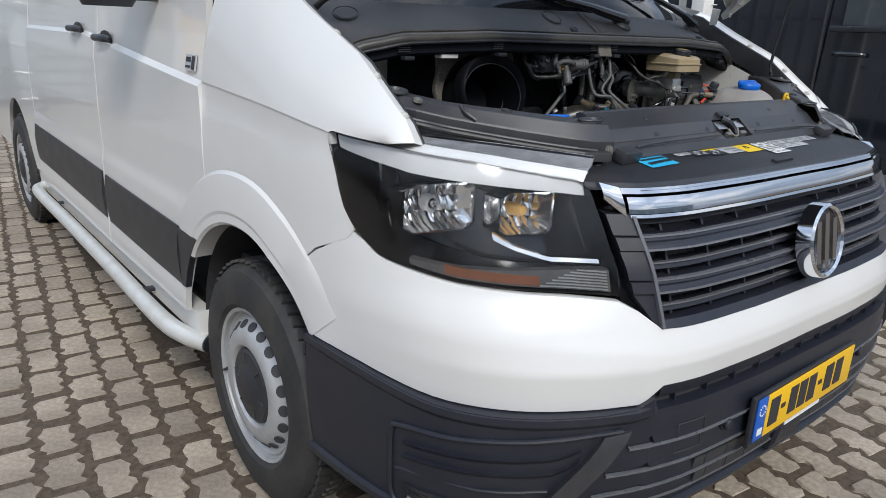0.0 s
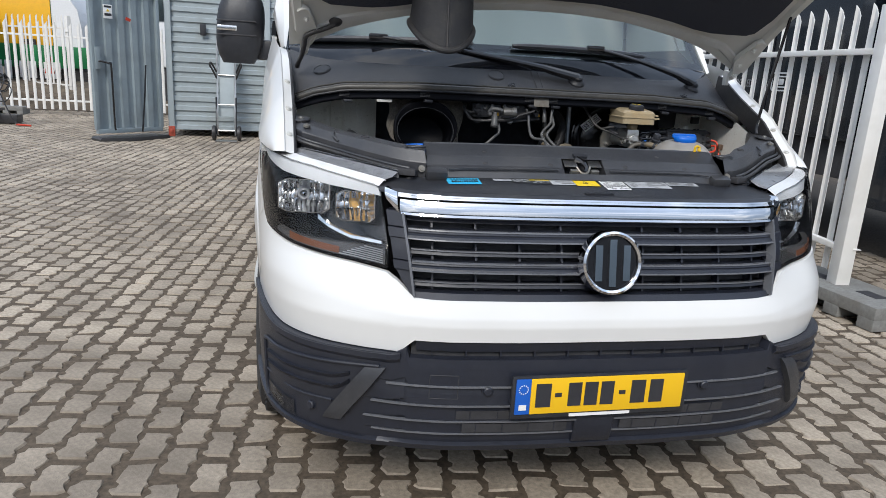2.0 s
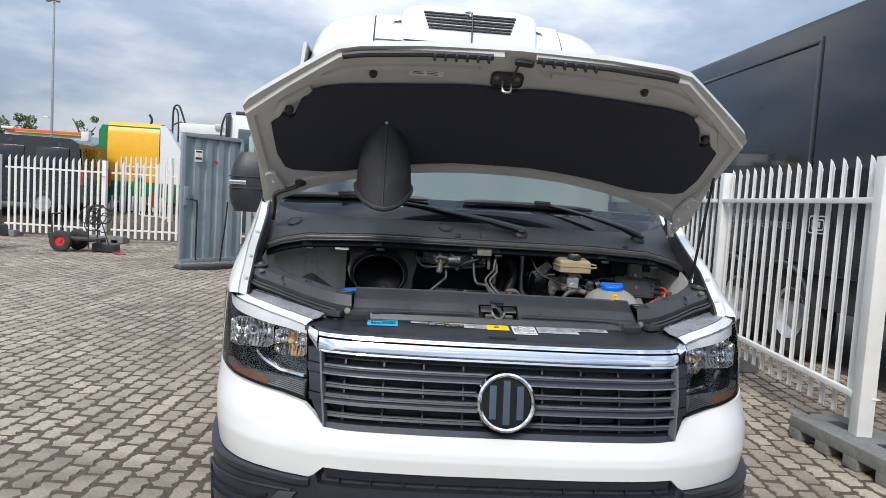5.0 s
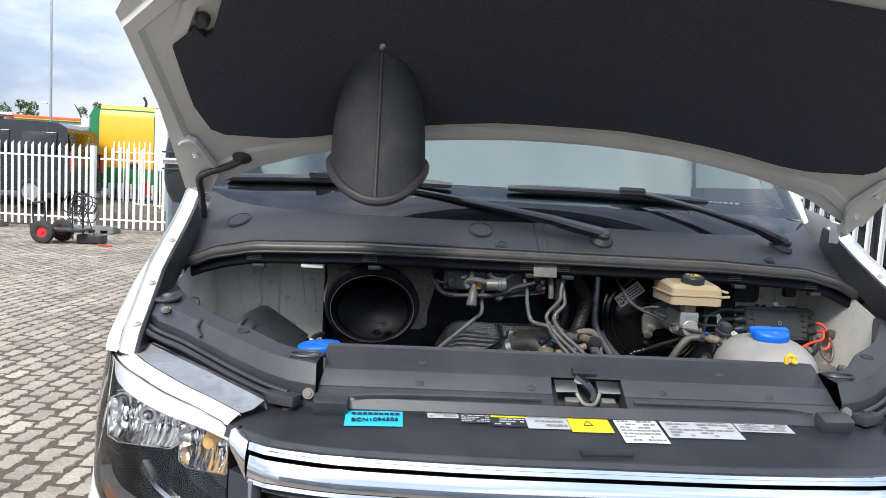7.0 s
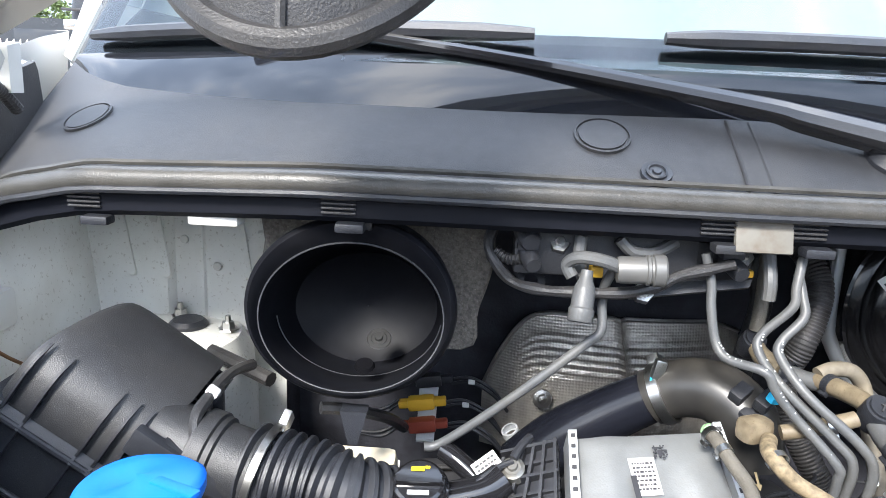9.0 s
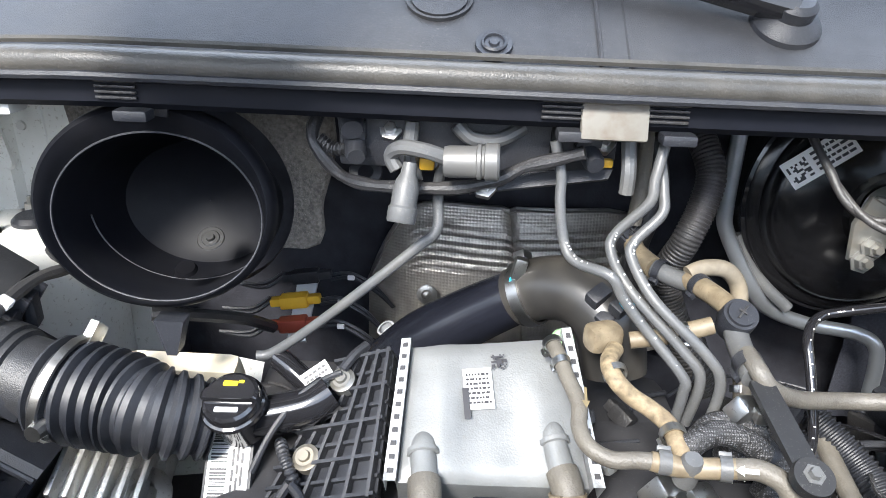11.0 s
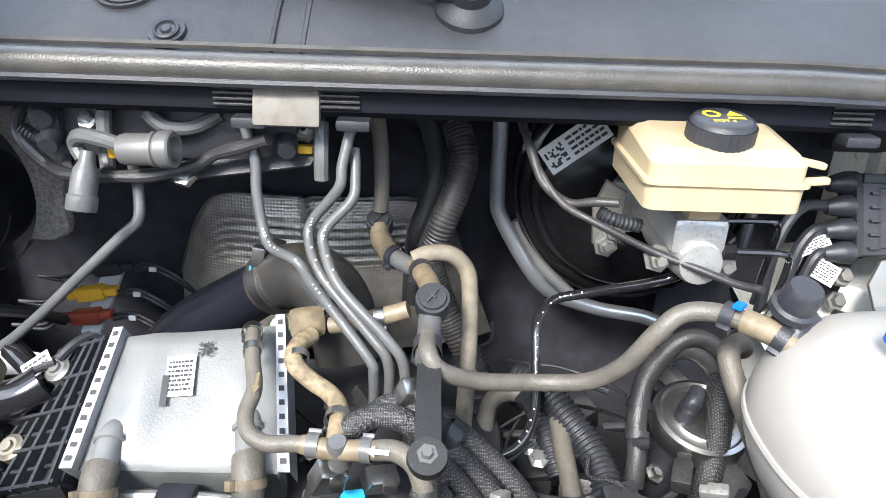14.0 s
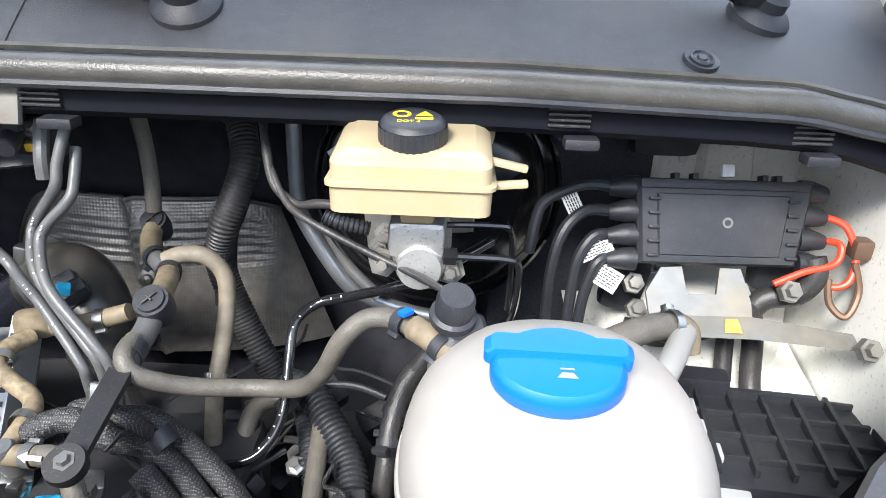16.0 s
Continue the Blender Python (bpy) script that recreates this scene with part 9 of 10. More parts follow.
for pts in ([(.118, .010, -.008), (.135, .0, .006), (.145, -.03, .01), (.140, -.058, .01), (.125, -.066, .006), (.11, -.060, 0)], [(.118, -.016, -.008), (.128, -.020, .01), (.122, -.040, .012), (.09, -.050, .01), (.06, -.064, .006)]):
    m = Mesh()
    m.tube([fc @ Vector(p) for p in pts], .0038, 10)
    part("red_lead", m, mat("orange_red_lead", (0.78, 0.06, 0.025), 0.4, var=0.05), fuse, "orange-red lead")
m = Mesh()
m.tube([fc @ Vector(p) for p in ((.105, -.035, 0), (.108, -.055, 0), (.095, -.075, -.01), (.06, -.085, -.02), (.04, -.12, -.03))], .013, 12)
part("taped_loom", m, RUBBER, fuse, "taped black loom")
m = Mesh()
m.tube([(.835, .84, 1.15), (.842, .83, 1.12), (.830, .82, 1.095), (.815, .83, 1.105), (.812, .84, 1.13)], .004, 8)
m.box((.842, .85, 1.163), (.02, .02, .022), None, .004)
part("earth_stud", m, mat("copper_brown", (0.15, 0.095, 0.065), 0.5, metal=0.4), fuse)
label_tag((.536, .885, 1.190), (-.1, -.95, .3), (.45, 0, -.85), .034, .018, fuse, PAPER, 5, .0, "cable_tag", "white cable tag")
m = Mesh()
m.lathe([(.0, .001), (.006, .001)], frame_to((.541, .8825, 1.180), (-.1, -.95, .3)), 14)
part("tag_dot", m, PAPERY, fuse)
label_tag((.562, .853, 1.148), (-.1, -.9, .4), (.85, 0, .45), .036, .018, fuse, PAPER, 5, .0, "cable_tag", "white barcode tag")
label_tag((.575, .840, 1.120), (-.1, -.9, .45), (.8, 0, -.5), .030, .024, fuse, PAPER, 6, .0, "cable_tag", "white part tag")
# steel bracket below
m = Mesh()
brk = lambda pts: m.add([Vector(p) for p in pts] + [Vector(p) + Vector((0, .004, -.002)) for p in pts], [tuple(range(len(pts))), tuple(range(2 * len(pts) - 1, len(pts) - 1, -1))] + [(i, (i + 1) % len(pts), len(pts) + (i + 1) % len(pts), len(pts) + i) for i in range(len(pts))])
# upper plate with two ears
brk([(.612, .815, 1.118), (.628, .83, 1.140), (.650, .83, 1.142), (.655, .815, 1.118), (.686, .815, 1.118), (.69, .83, 1.142), (.712, .83, 1.142), (.722, .81, 1.112), (.722, .80, 1.10), (.615, .80, 1.098)])
brk([(.614, .80, 1.099), (.722, .80, 1.101), (.83, .80, 1.086), (.835, .785, 1.074), (.72, .78, 1.086), (.616, .78, 1.086)])
bk = part("support_bracket", m, BRKT, van, "galvanised steel bracket with rust")
for x in (.64, .69):
    m = Mesh()
    m.add([(x, .7835, 1.0905), (x + .018, .7835, 1.0905), (x + .016, .797, 1.0995), (x + .003, .797, 1.0995)], [(0, 1, 2, 3)])
    part("rust_stain", m, mat("rust", (0.55, 0.33, 0.08), 0.9, var=0.3, scale=120), bk)
for x, y, z in ((.626, .905, 1.060), (.612, .885, 1.103), (.770, .85, 1.118), (.832, .79, 1.085), (.72, .86, 1.11)):
    m = Mesh()
    m.lathe([(.0, .012), (.007, .012), (.008, .004), (.012, .004), (.013, .0), (.013, -.006)], frame_to((x, y - .02, z), (0, -.85, .5)), 6)
    part("bracket_bolt", m, BRKT, bk)
m = Mesh()
m.box((.612, .905, 1.085), (.05, .03, .07), Matrix.Rotation(.2, 4, "Y"), .012)
part("rubber_mount", m, BLACK, bk)
m = Mesh()
m.box((.77, .885, 1.115), (.045, .03, .04), None, .01)
part("rubber_mount", m, BLACK, bk)
hose("loom_branch", [(.60, .84, 1.06), (.64, .83, 1.055), (.69, .835, 1.065), (.73, .84, 1.085), (.75, .85, 1.06), (.752, .83, 1.0), (.75, .80, .97)], .012, RUBBER, "taped black loom")
hose("loom_branch", [(.73, .85, 1.09), (.722, .85, 1.05), (.72, .83, 1.0)], .010, RUBBER, "taped black loom")
# battery tray and relay block low on the right
m = Mesh()
m.box((.735, .735, .975), (.25, .16, .05), Matrix.Rotation(-.12, 4, "Z"), .008)
tray = part("relay_tray", m, BLACK, van, "black relay tray with slots")
for i in range(7):
    m = Mesh()
    m.box((.640 + .034 * i, .748 - .004 * i, 1.003), (.005, .135, .012), Matrix.Rotation(-.12, 4, "Z"), .001)
    part("tray_rib", m, BLACK, tray)
for j in range(4):
    m = Mesh()
    m.box((.738, .690 + .036 * j, 1.002), (.23, .004, .010), Matrix.Rotation(-.12, 4, "Z"), .001)
    part("tray_rib", m, BLACK, tray)
for i in range(3):
    m = Mesh()
    m.box((.655 + .002 * i, .775 - .036 * i, 1.004), (.034, .022, .008), Matrix.Rotation(-.12, 4, "Z"), .002)
    part("relay_cover", m, PAPERG, tray)
m = Mesh()
m.box((.675, .815, 1.010), (.085, .028, .022), Matrix.Rotation(-.1, 4, "Z"), .004)
m.box((.73, .80, .995), (.16, .008, .03), Matrix.Rotation(-.1, 4, "Z"), .002)
part("fuse_strip", m, BLACK, tray)
m = Mesh()
m.box((.665, .655, .985), (.05, .03, .02), Matrix.Rotation(-.2, 4, "Z"), .004)
part("tray_clip", m, PAPERG, tray)
quad_sheet("chassis_leg", [[(.56 + .28 * i / 4, .62 + .1 * j, .93 + .02 * j) for j in range(5)] for i in range(5)], BAYPAINT, "pale painted chassis leg")
m = Mesh()
m.box((.80, .60, 1.02), (.10, .05, .05), Euler((0, .3, .6)).to_matrix().to_4x4(), .01)
part("battery_clamp", m, mat("brown_cap", (0.10, 0.055, 0.045), 0.4), van, "dark brown terminal cover")
hose("battery_lead", [(.785, .60, 1.0), (.76, .57, .98), (.72, .54, .94), (.70, .52, .9)], .013, RUBBER, "thick black lead")
# yellow dipstick loop beside the shroud
m = Mesh()
m.tube([(.430, .372, 1.190), (.429, .370, 1.203), (.435, .368, 1.208), (.443, .368, 1.204), (.441, .368, 1.196), (.448, .366, 1.194)], .0042, 8)
part("dipstick_handle", m, YELLOW, van, "yellow dipstick handle")
# washer pipe, cowl-side felt and hood-bay odds

m = Mesh()
m.box((-.845, .81, 1.155), (.02, .06, .05), None, .01)
part("wing_plug", m, INNER, van, "white plug on the inner wing")
m = Mesh()
m.box((-.56, .775, 1.292), (.055, .03, .014), None, .004)
part("bay_tab", m, INNER, van, "painted tab under the seal")

# thin wires and small fittings in the depth of the bay
rnd = random.Random(77)
for k in range(40):
    x, y, z = rnd.uniform(.0, .42), rnd.uniform(.56, .84), rnd.uniform(.93, .985)
    a, n_ = rnd.uniform(0, 6.28), rnd.choice((3, 4, 5))
    pts = []
    for q in range(n_):
        pts.append((x, y, z))
        a += rnd.uniform(-.9, .9)
        s = rnd.uniform(.03, .06)
        x, y, z = x + s * math.cos(a), y + .8 * s * math.sin(a), min(1.04, max(.93, z + rnd.uniform(-.022, .018)))
    hose("engine_wire", pts, rnd.choice((.0016, .0022, .003, .0042)), rnd.choice((RUBBER, BLACK, GLOSSB, BLACK, RUBBER, BRAID)), "thin engine wire", 8)
for k in range(26):
    x, y, z = rnd.uniform(.02, .42), rnd.uniform(.58, .82), rnd.uniform(.95, 1.01)
    m = Mesh()
    f = Euler((rnd.uniform(-.6, .6), rnd.uniform(-.6, .6), rnd.uniform(0, 3))).to_matrix().to_4x4()
    w = rnd.uniform(.012, .028)
    m.box((x, y, z), (w, w * .7, w * .7), f, .003)
    m.box(Vector((x, y, z)) + (f @ Vector((w * .6, 0, 0))), (w * .5, w * .5, w * .5), f, .002)
    part("wire_plug", m, rnd.choice((BLACK, BLACK, RUBBER, GREYHOSE, BLACK, ALU)), van)

# white print along the black vacuum line
VL = [Vector(p) for p in [(.445, .80, 1.175), (.40, .76, 1.163), (.363, .745, 1.150), (.30, .785, 1.112), (.268, .790, 1.100), (.249, .770, 1.088), (.247, .745, 1.06), (.246, .715, 1.020), (.235, .690, .998), (.211, .678, .985), (.15, .67, .975)]]
for a, b in zip(VL[2:], VL[3:]):
    n_ = max(1, int((b - a).length / .011))
    for k in range(n_):
        if rnd.random() < .75:
            c = a.lerp(b, (k + .5) / n_)
            m = Mesh()
            m.box(c + Vector((0, -.0032, .0038)), (.0022, .0014, .0014), frame_to((0, 0, 0), b - a), .0003)
            part("print_mark", m, PAPER, van, "white print on the vacuum line")
# leads and plugs low between the air box and the charge pipe
for k in range(10):
    x, y, z = rnd.uniform(-.46, -.24), rnd.uniform(.76, .84), rnd.uniform(.94, .985)
    a, pts = rnd.uniform(-.6, .6), []
    for q in range(5):
        pts.append((x, y, z))
        a += rnd.uniform(-.7, .7)
        x, y, z = x + .035 * math.cos(a), y + .025 * math.sin(a), z + rnd.uniform(-.018, .012)
    hose("engine_wire", pts, rnd.choice((.0018, .0024, .0032)), rnd.choice((RUBBER, GLOSSB, BLACK, GREYHOSE)), "thin engine wire", 8)
for k in range(6):
    x, y, z = rnd.uniform(-.44, -.25), rnd.uniform(.77, .84), rnd.uniform(.93, .97)
    m = Mesh()
    f = Euler((rnd.uniform(-.5, .5), rnd.uniform(-.5, .5), rnd.uniform(0, 3))).to_matrix().to_4x4()
    w = rnd.uniform(.010, .022)
    m.box((x, y, z), (w, w * .7, w * .7), f, .002)
    m.box(Vector((x, y, z)) + (f @ Vector((w * .6, 0, 0))), (w * .5, w * .5, w * .5), f, .002)
    part("wire_plug", m, rnd.choice((BLACK, RUBBER, GREYHOSE, STEEL)), van)
# worm clamps on the hose ends
for c, d_, r in (((.176, .735, 1.042), (0, -.5, -.7), .0098), ((.024, .655, 1.108), (.1, -.9, -.2), .0090), ((-.021, .672, 1.104), (.2, -.9, -.3), .0080), ((.139, .541, 1.066), (.1, -.4, -.9), .0094)):
    clamp(c, d_, r, .007, STEEL)
# ---- the yard ----
def palisade(x0, y0, x1, y1, n, height, base, group, label, posts=(True, True), pale=.062, thick=.012):
    """A white palisade panel between two posts."""
    d = Vector((x1 - x0, y1 - y0, 0))
    L = d.length
    d.normalize()
    f = thing("palisade_fence", label, "fence", (x0, y0, 0), group)
    turn = math.atan2(d.y, d.x)
    T = Matrix.Rotation(turn, 4, "Z")
    for k, on in ((0, posts[0]), (1, posts[1])):
        if on:
            m = Mesh()
            m.box((0, 0, 0), (.10, .10, height + .02), None, .004)
            p = part("post", m, FENCEW, f)
            p.matrix_local = Matrix.Translation(d * (L * k)) @ T @ Matrix.Translation((0, 0, base + (height + .02) / 2))
            m = Mesh()
            m.box((0, -.05, .25), (.12, .05, .006), None, .002)
            m.box((0, -.05, height - .35), (.12, .05, .006), None, .002)
            q = part("post_lug", m, FENCEW, f)
            q.matrix_local = Matrix.Translation(d * (L * k)) @ T @ Matrix.Translation((0, 0, base))
    for z in (.25, height - .26):
        m = Mesh()
        m.box((L / 2, .028, base + z), (L - .10, .045, .040), None, .006)
        r = part("rail", m, FENCEW, f)
        r.matrix_local = T
    data = None
    for k in range(n):
        x = .05 + (L - .10) * (k + .7) / (n + .4)
        if data is None:
            m = Mesh()
            w = pale / 2
            # a pressed pale with a slant-cut top
            out = [(-w, 0), (-w * .5, -thick), (w * .5, -thick), (w, 0), (w, .004), (w * .5, .004 - thick), (-w * .5, .004 - thick), (-w, .004)]
            lo = [(a, b, 0.0) for a, b in out]
            hi = [(a, b, height - .06 + .045 * (a / w)) for a, b in out]
            m.add(lo + hi, [(i, (i + 1) % 8, 8 + (i + 1) % 8, 8 + i) for i in range(8)] + [tuple(range(8, 16)), tuple(reversed(range(8)))])
            o = part("pale", m, FENCEW, f)
            data = o.data
        else:
            o = new("pale", data)
            o.parent = f
        o.matrix_local = T @ Matrix.Translation((x, -.002, base + .06))
    return f


W_FENCE = "white palisade fence panel on a concrete foot"
palisade(2.75, 2.11, 3.05, 4.75, 15, 1.78, .155, "palisade fence", W_FENCE)
palisade(3.05, 4.86, 3.4, 7.5, 15, 1.78, .155, "palisade fence", W_FENCE, (False, True))
for i, (ax, ay, bx, by) in enumerate(((-12.2, 15.6, -9.65, 15.35), (-9.55, 15.34, -7.07, 15.02), (-6.97, 15.01, -4.45, 15.1), (-4.35, 15.1, -1.9, 15.3))):
    palisade(ax, ay, bx, by, 15, 1.86, .06, "yard fence", "white palisade fence panel at the yard's edge", (i == 0, True))
# a second run behind, set at an angle
palisade(-8.9, 19.2, -6.2, 17.2, 14, 1.86, .3, "yard fence", "white palisade fence panel behind the first run")


def foot_block(x, y, turn):
    """A concrete fence foot with forklift slots."""
    t = thing("concrete_block", "grey concrete block with slots holding up a fence", "concrete block", (x, y, 0), "fence feet")
    T = Matrix.Rotation(turn, 4, "Z")
    m = Mesh()
    m.box((0, 0, .115), (.44, .92, .085), None, .012)
    for yy in (-.40, -.13, .13, .40):
        m.box((0, yy, .04), (.44, .12, .075), None, .008)
    b = part("block", m, CONCRETE, t)
    b.matrix_local = T
    for yy in (-.22, .22):
        m = Mesh()
        m.box((0, yy, .1585), (.10, .16, .003), None, .001)
        h = part("socket", m, DEEP, t)
        h.matrix_local = T
    return t


foot_block(2.77, 2.07, .06)
foot_block(3.08, 4.80, .1)
foot_block(-7.0, 15.02, 1.57), foot_block(-9.6, 15.3, 1.57), foot_block(-4.4, 15.1, 1.57)

# blue-grey corrugated gate leaf
def corrugated(w, h, pitch, depth, upright=True):
    m = Mesh()
    n = int((w if upright else h) / pitch)
    prof = []
    for k in range(n):
        a = k * pitch
        prof += [(a, 0), (a + pitch * .42, 0), (a + pitch * .5, depth), (a + pitch * .92, depth)]
    prof.append((w if upright else h, 0))
    m.grid([[(a, b, z) if upright else (z, b, a) for z in (0, h if upright else w)] for a, b in prof])
    return m


gate = thing("steel_gate_leaf", "blue-grey corrugated steel door leaf standing open", "gate", (-3.98, 10.5, 0))
T = Matrix.Rotation(math.atan2(11.35 - 10.5, -3.15 + 3.98), 4, "Z")
g = part("sheet", corrugated(1.18, 2.22, .235, .035), BLUEGREY, gate)
g.matrix_local = T @ Matrix.Translation((0, 0, .16))
for x, w, z, h in ((0, .07, 1.27, 2.4), (1.18, .06, 1.27, 2.4)):
    m = Mesh()
    m.box((x, 0, z), (w, .07, h - .2), None, .006)
    part("stile", m, BLUEGREY, gate).matrix_local = T
for z in (.14, 2.38):
    m = Mesh()
    m.box((.59, 0, z), (1.2, .07, .07), None, .006)
    part("rail", m, BLUEGREY, gate).matrix_local = T
m = Mesh()
m.box((.27, -.045, 2.02), (.15, .006, .21), None, .001)
sg = part("warning_sign", m, PAPER, gate, "white warning sign with a yellow triangle")
sg.matrix_local = T
m = Mesh()
m.add([(.245, -.05, 2.02), (.295, -.05, 2.02), (.27, -.05, 2.062)], [(0, 1, 2)])
part("sign_triangle", m, PAPERY, sg)
for z, h in ((2.095, .03), (1.975, .04)):
    m = Mesh()
    m.box((.27, -.05, z), (.12, .002, h))
    part("sign_bar", m, INK, sg)
m = Mesh()
m.box((.62, -.045, 1.93), (.09, .004, .05), Matrix.Rotation(.3, 4, "Y"), .001)
part("red_tape", m, REDP, gate).matrix_local = T
m = Mesh()
m.tube([(.06, -.05, 1.25), (.10, -.10, 1.25), (.2, -.1, 1.22), (.24, -.1, 1.15), (.24, -.1, .3), (.25, -.1, .16)], .016, 8)
part("locking_rod", m, GLOSSB, gate).matrix_local = T
m = Mesh()
m.box((.05, -.045, 1.30), (.08, .03, .34), None, .006)
part("lock_box", m, BLUEGREY, gate).matrix_local = T
m = Mesh()
m.tube([(.86, -.1, 1.22), (.80, -.13, .75), (.70, -.16, .12)], .014, 8)
part("prop_bar", m, GLOSSB, gate).matrix_local = T
m = Mesh()
m.prism([(-.1, -.22), (.35, -.36), (.75, -.34), (1.18, -.24), (1.1, .1), (-.05, .12)], .06, T @ Matrix.Translation((0, 0, .0)), .03)
tagged(part("rubber_foot_plate", m, RUBBER, None), "flat dark rubber base plate under the gate", "base plate").location = (-3.98, 10.5, 0)

# grey steel container
cont = thing("steel_container", "grey-blue steel container with horizontal ribs", "container", (-3.05, 11.55, 0))
T = Matrix.Rotation(math.atan2(.45, 2.3) * .5, 4, "Z")
m = corrugated(5.2, 2.4, .17, .03, False)
part("ribbed_wall", m, CONTGREY, cont).matrix_local = T @ Matrix.Translation((0, 0, .12))
m = Mesh()
m.box((2.6, 1.3, 1.32), (5.1, 2.4, 2.36), None, .02)
part("body", m, CONTGREY, cont).matrix_local = T
for x in (.04, 1.72, 3.6, 5.16):
    m = Mesh()
    m.box((x, -.03, 1.3), (.10, .06, 2.4), None, .008)
    part("upright", m, CONTGREY, cont).matrix_local = T
    m = Mesh()
    m.box((x, -.04, .09), (.11, .10, .18), None, .01)
    m.box((x, -.1, .10), (.05, .02, .05), None, .005)
    part("corner_foot", m, RUST, cont, "red corner foot").matrix_local = T
m = Mesh()
m.box((.62, -.06, 1.87), (.10, .05, .20), None, .01)
part("lock_case", m, BLACK, cont).matrix_local = T
m = Mesh()
m.tube([(.86, -.06, 1.80), (.93, -.10, 1.72), (1.0, -.1, 1.70), (1.08, -.1, 1.60)], .018, 8)
m.tube([(.93, -.10, 1.70), (.98, -.1, 1.78)], .018, 8)
part("locking_handle", m, STEEL, cont).matrix_local = T
m = Mesh()
m.box((1.12, -.05, 1.95), (.26, .008, .30), None, .002)
part("notice", m, PAPER, cont, "white paper notice").matrix_local = T

# hand truck leaning at the container
truck = thing("hand_truck", "aluminium hand truck leaning against the container", "hand truck", (-2.02, 11.0, 0))
m = Mesh()
for sx in (-.15, .15):
    m.tube([(sx, .0, .10), (sx, .03, .5), (sx, .18, 1.0), (sx * 1.0, .27, 1.62), (sx * .8, .29, 1.70), (0, .30, 1.72)], .017, 8)
part("frame", m, STEEL, truck)
for z, y in ((.18, .01), (.62, .08), (1.12, .21)):
    m = Mesh()
    m.tube([(-.15, y, z), (.15, y, z)], .013, 8)
    part("crossbar", m, STEEL, truck)
for sx in (-1, 1):
    m = Mesh()
    m.tube([(sx * .16, .2, 1.06), (sx * .22, .12, 1.20), (sx * .26, .08, 1.28), (sx * .24, .1, 1.32), (sx * .16, .22, 1.16)], .017, 8)
    part("grip", m, RUBBER, truck)
    m = Mesh()
    m.tube([(sx * .165, .0, .12), (sx * .165, .06, .75)], .014, 8)
    part("skid", m, BLACK, truck)
    m = Mesh()
    m.lathe([(.04, -.03), (.10, -.035), (.128, -.022), (.132, 0), (.128, .022), (.10, .035), (.04, .03)], frame_to((sx * .21, .03, .132), (1, 0, 0)), 22)
    w = part("wheel", m, RUBBER, truck)
m = Mesh()
m.box((0, -.09, .012), (.36, .2, .012), None, .004)
part("toe_plate", m, STEEL, truck)
m = Mesh()
m.box((0, .225, 1.0), (.25, .012, 1.2), Matrix.Rotation(-.2, 4, "X"), .004)
part("back_sheet", m, CONTGREY, truck)

# trolley with red wheels
def cart(x, y, s=1.0):
    c = thing("tool_trolley", "black trolley with red-rimmed wheels and coiled cables", "trolley", (x, y, 0))
    for sx, yy in ((-.0, -.25), (.1, .32)):
        m = Mesh()
        mt = frame_to((sx, yy, .215), (0, 1, 0))
        m.lathe([(.10, -.055), (.15, -.065), (.20, -.05), (.215, -.02), (.215, .02), (.20, .05), (.15, .065), (.10, .055)], mt, 28)
        w = part("wheel", m, TYRE, c)
        m = Mesh()
        m.lathe([(.0, -.05), (.03, -.05), (.04, -.03), (.10, -.03), (.125, -.06), (.13, .06), (.0, .04)], mt, 24)
        part("rim", m, REDRIM, w, "red rim")
    m = Mesh()
    m.box((.25, .02, .26), (.85, .5, .05), None, .01)
    m.box((-.2, .02, .3), (.2, .3, .12), None, .02)
    part("deck", m, BLACK, c)
    for yy in (-.2, .24):
        for pts in ([(-.18, yy, .28), (-.2, yy, .62), (-.2, yy, .75)], [(.52, yy, .1), (.52, yy, .8), (.62, yy, .95)]):
            m = Mesh()
            m.tube(pts, .017, 8)
            part("handle_post", m, BLACK, c)
    for x, z in ((-.2, .75), (.62, .95)):
        m = Mesh()
        m.tube([(x, -.2, z), (x, .24, z)], .017, 8)
        part("handle_bar", m, BLACK, c)
    rnd = random.Random(5)
    for k in range(9):
        r, cx, cz = rnd.uniform(.07, .19), rnd.uniform(.45, .78), rnd.uniform(.58, .80)
        yy = rnd.uniform(-.22, .1)
        m = Mesh()
        m.tube([(cx + r * math.cos(a) * 1.1, yy + .05 * math.sin(3 * a), cz + r * math.sin(a) * 1.1) for a in [6.283 * j / 14 for j in range(15)]], .010, 6, 3)
        part("cable_loop", m, RUBBER, c)
    m = Mesh()
    m.tube([(.8, -.25, .6), (.92, -.3, .3), (1.05, -.32, .05), (1.25, -.3, .02)], .012, 6)
    part("cable_end", m, RUBBER, c, "black cable hanging to the ground")
    m = Mesh()
    m.box((.75, .1, .1), (.46, .3, .16), None, .02)
    part("battery_box", m, RUBBER, c)
    m = Mesh()
    m.tube([(1.05, -.32, .03), (1.3, -.34, .02)], .018, 6)
    part("red_clamp", m, REDP, c)
    return c


cart(-6.85, 12.6)
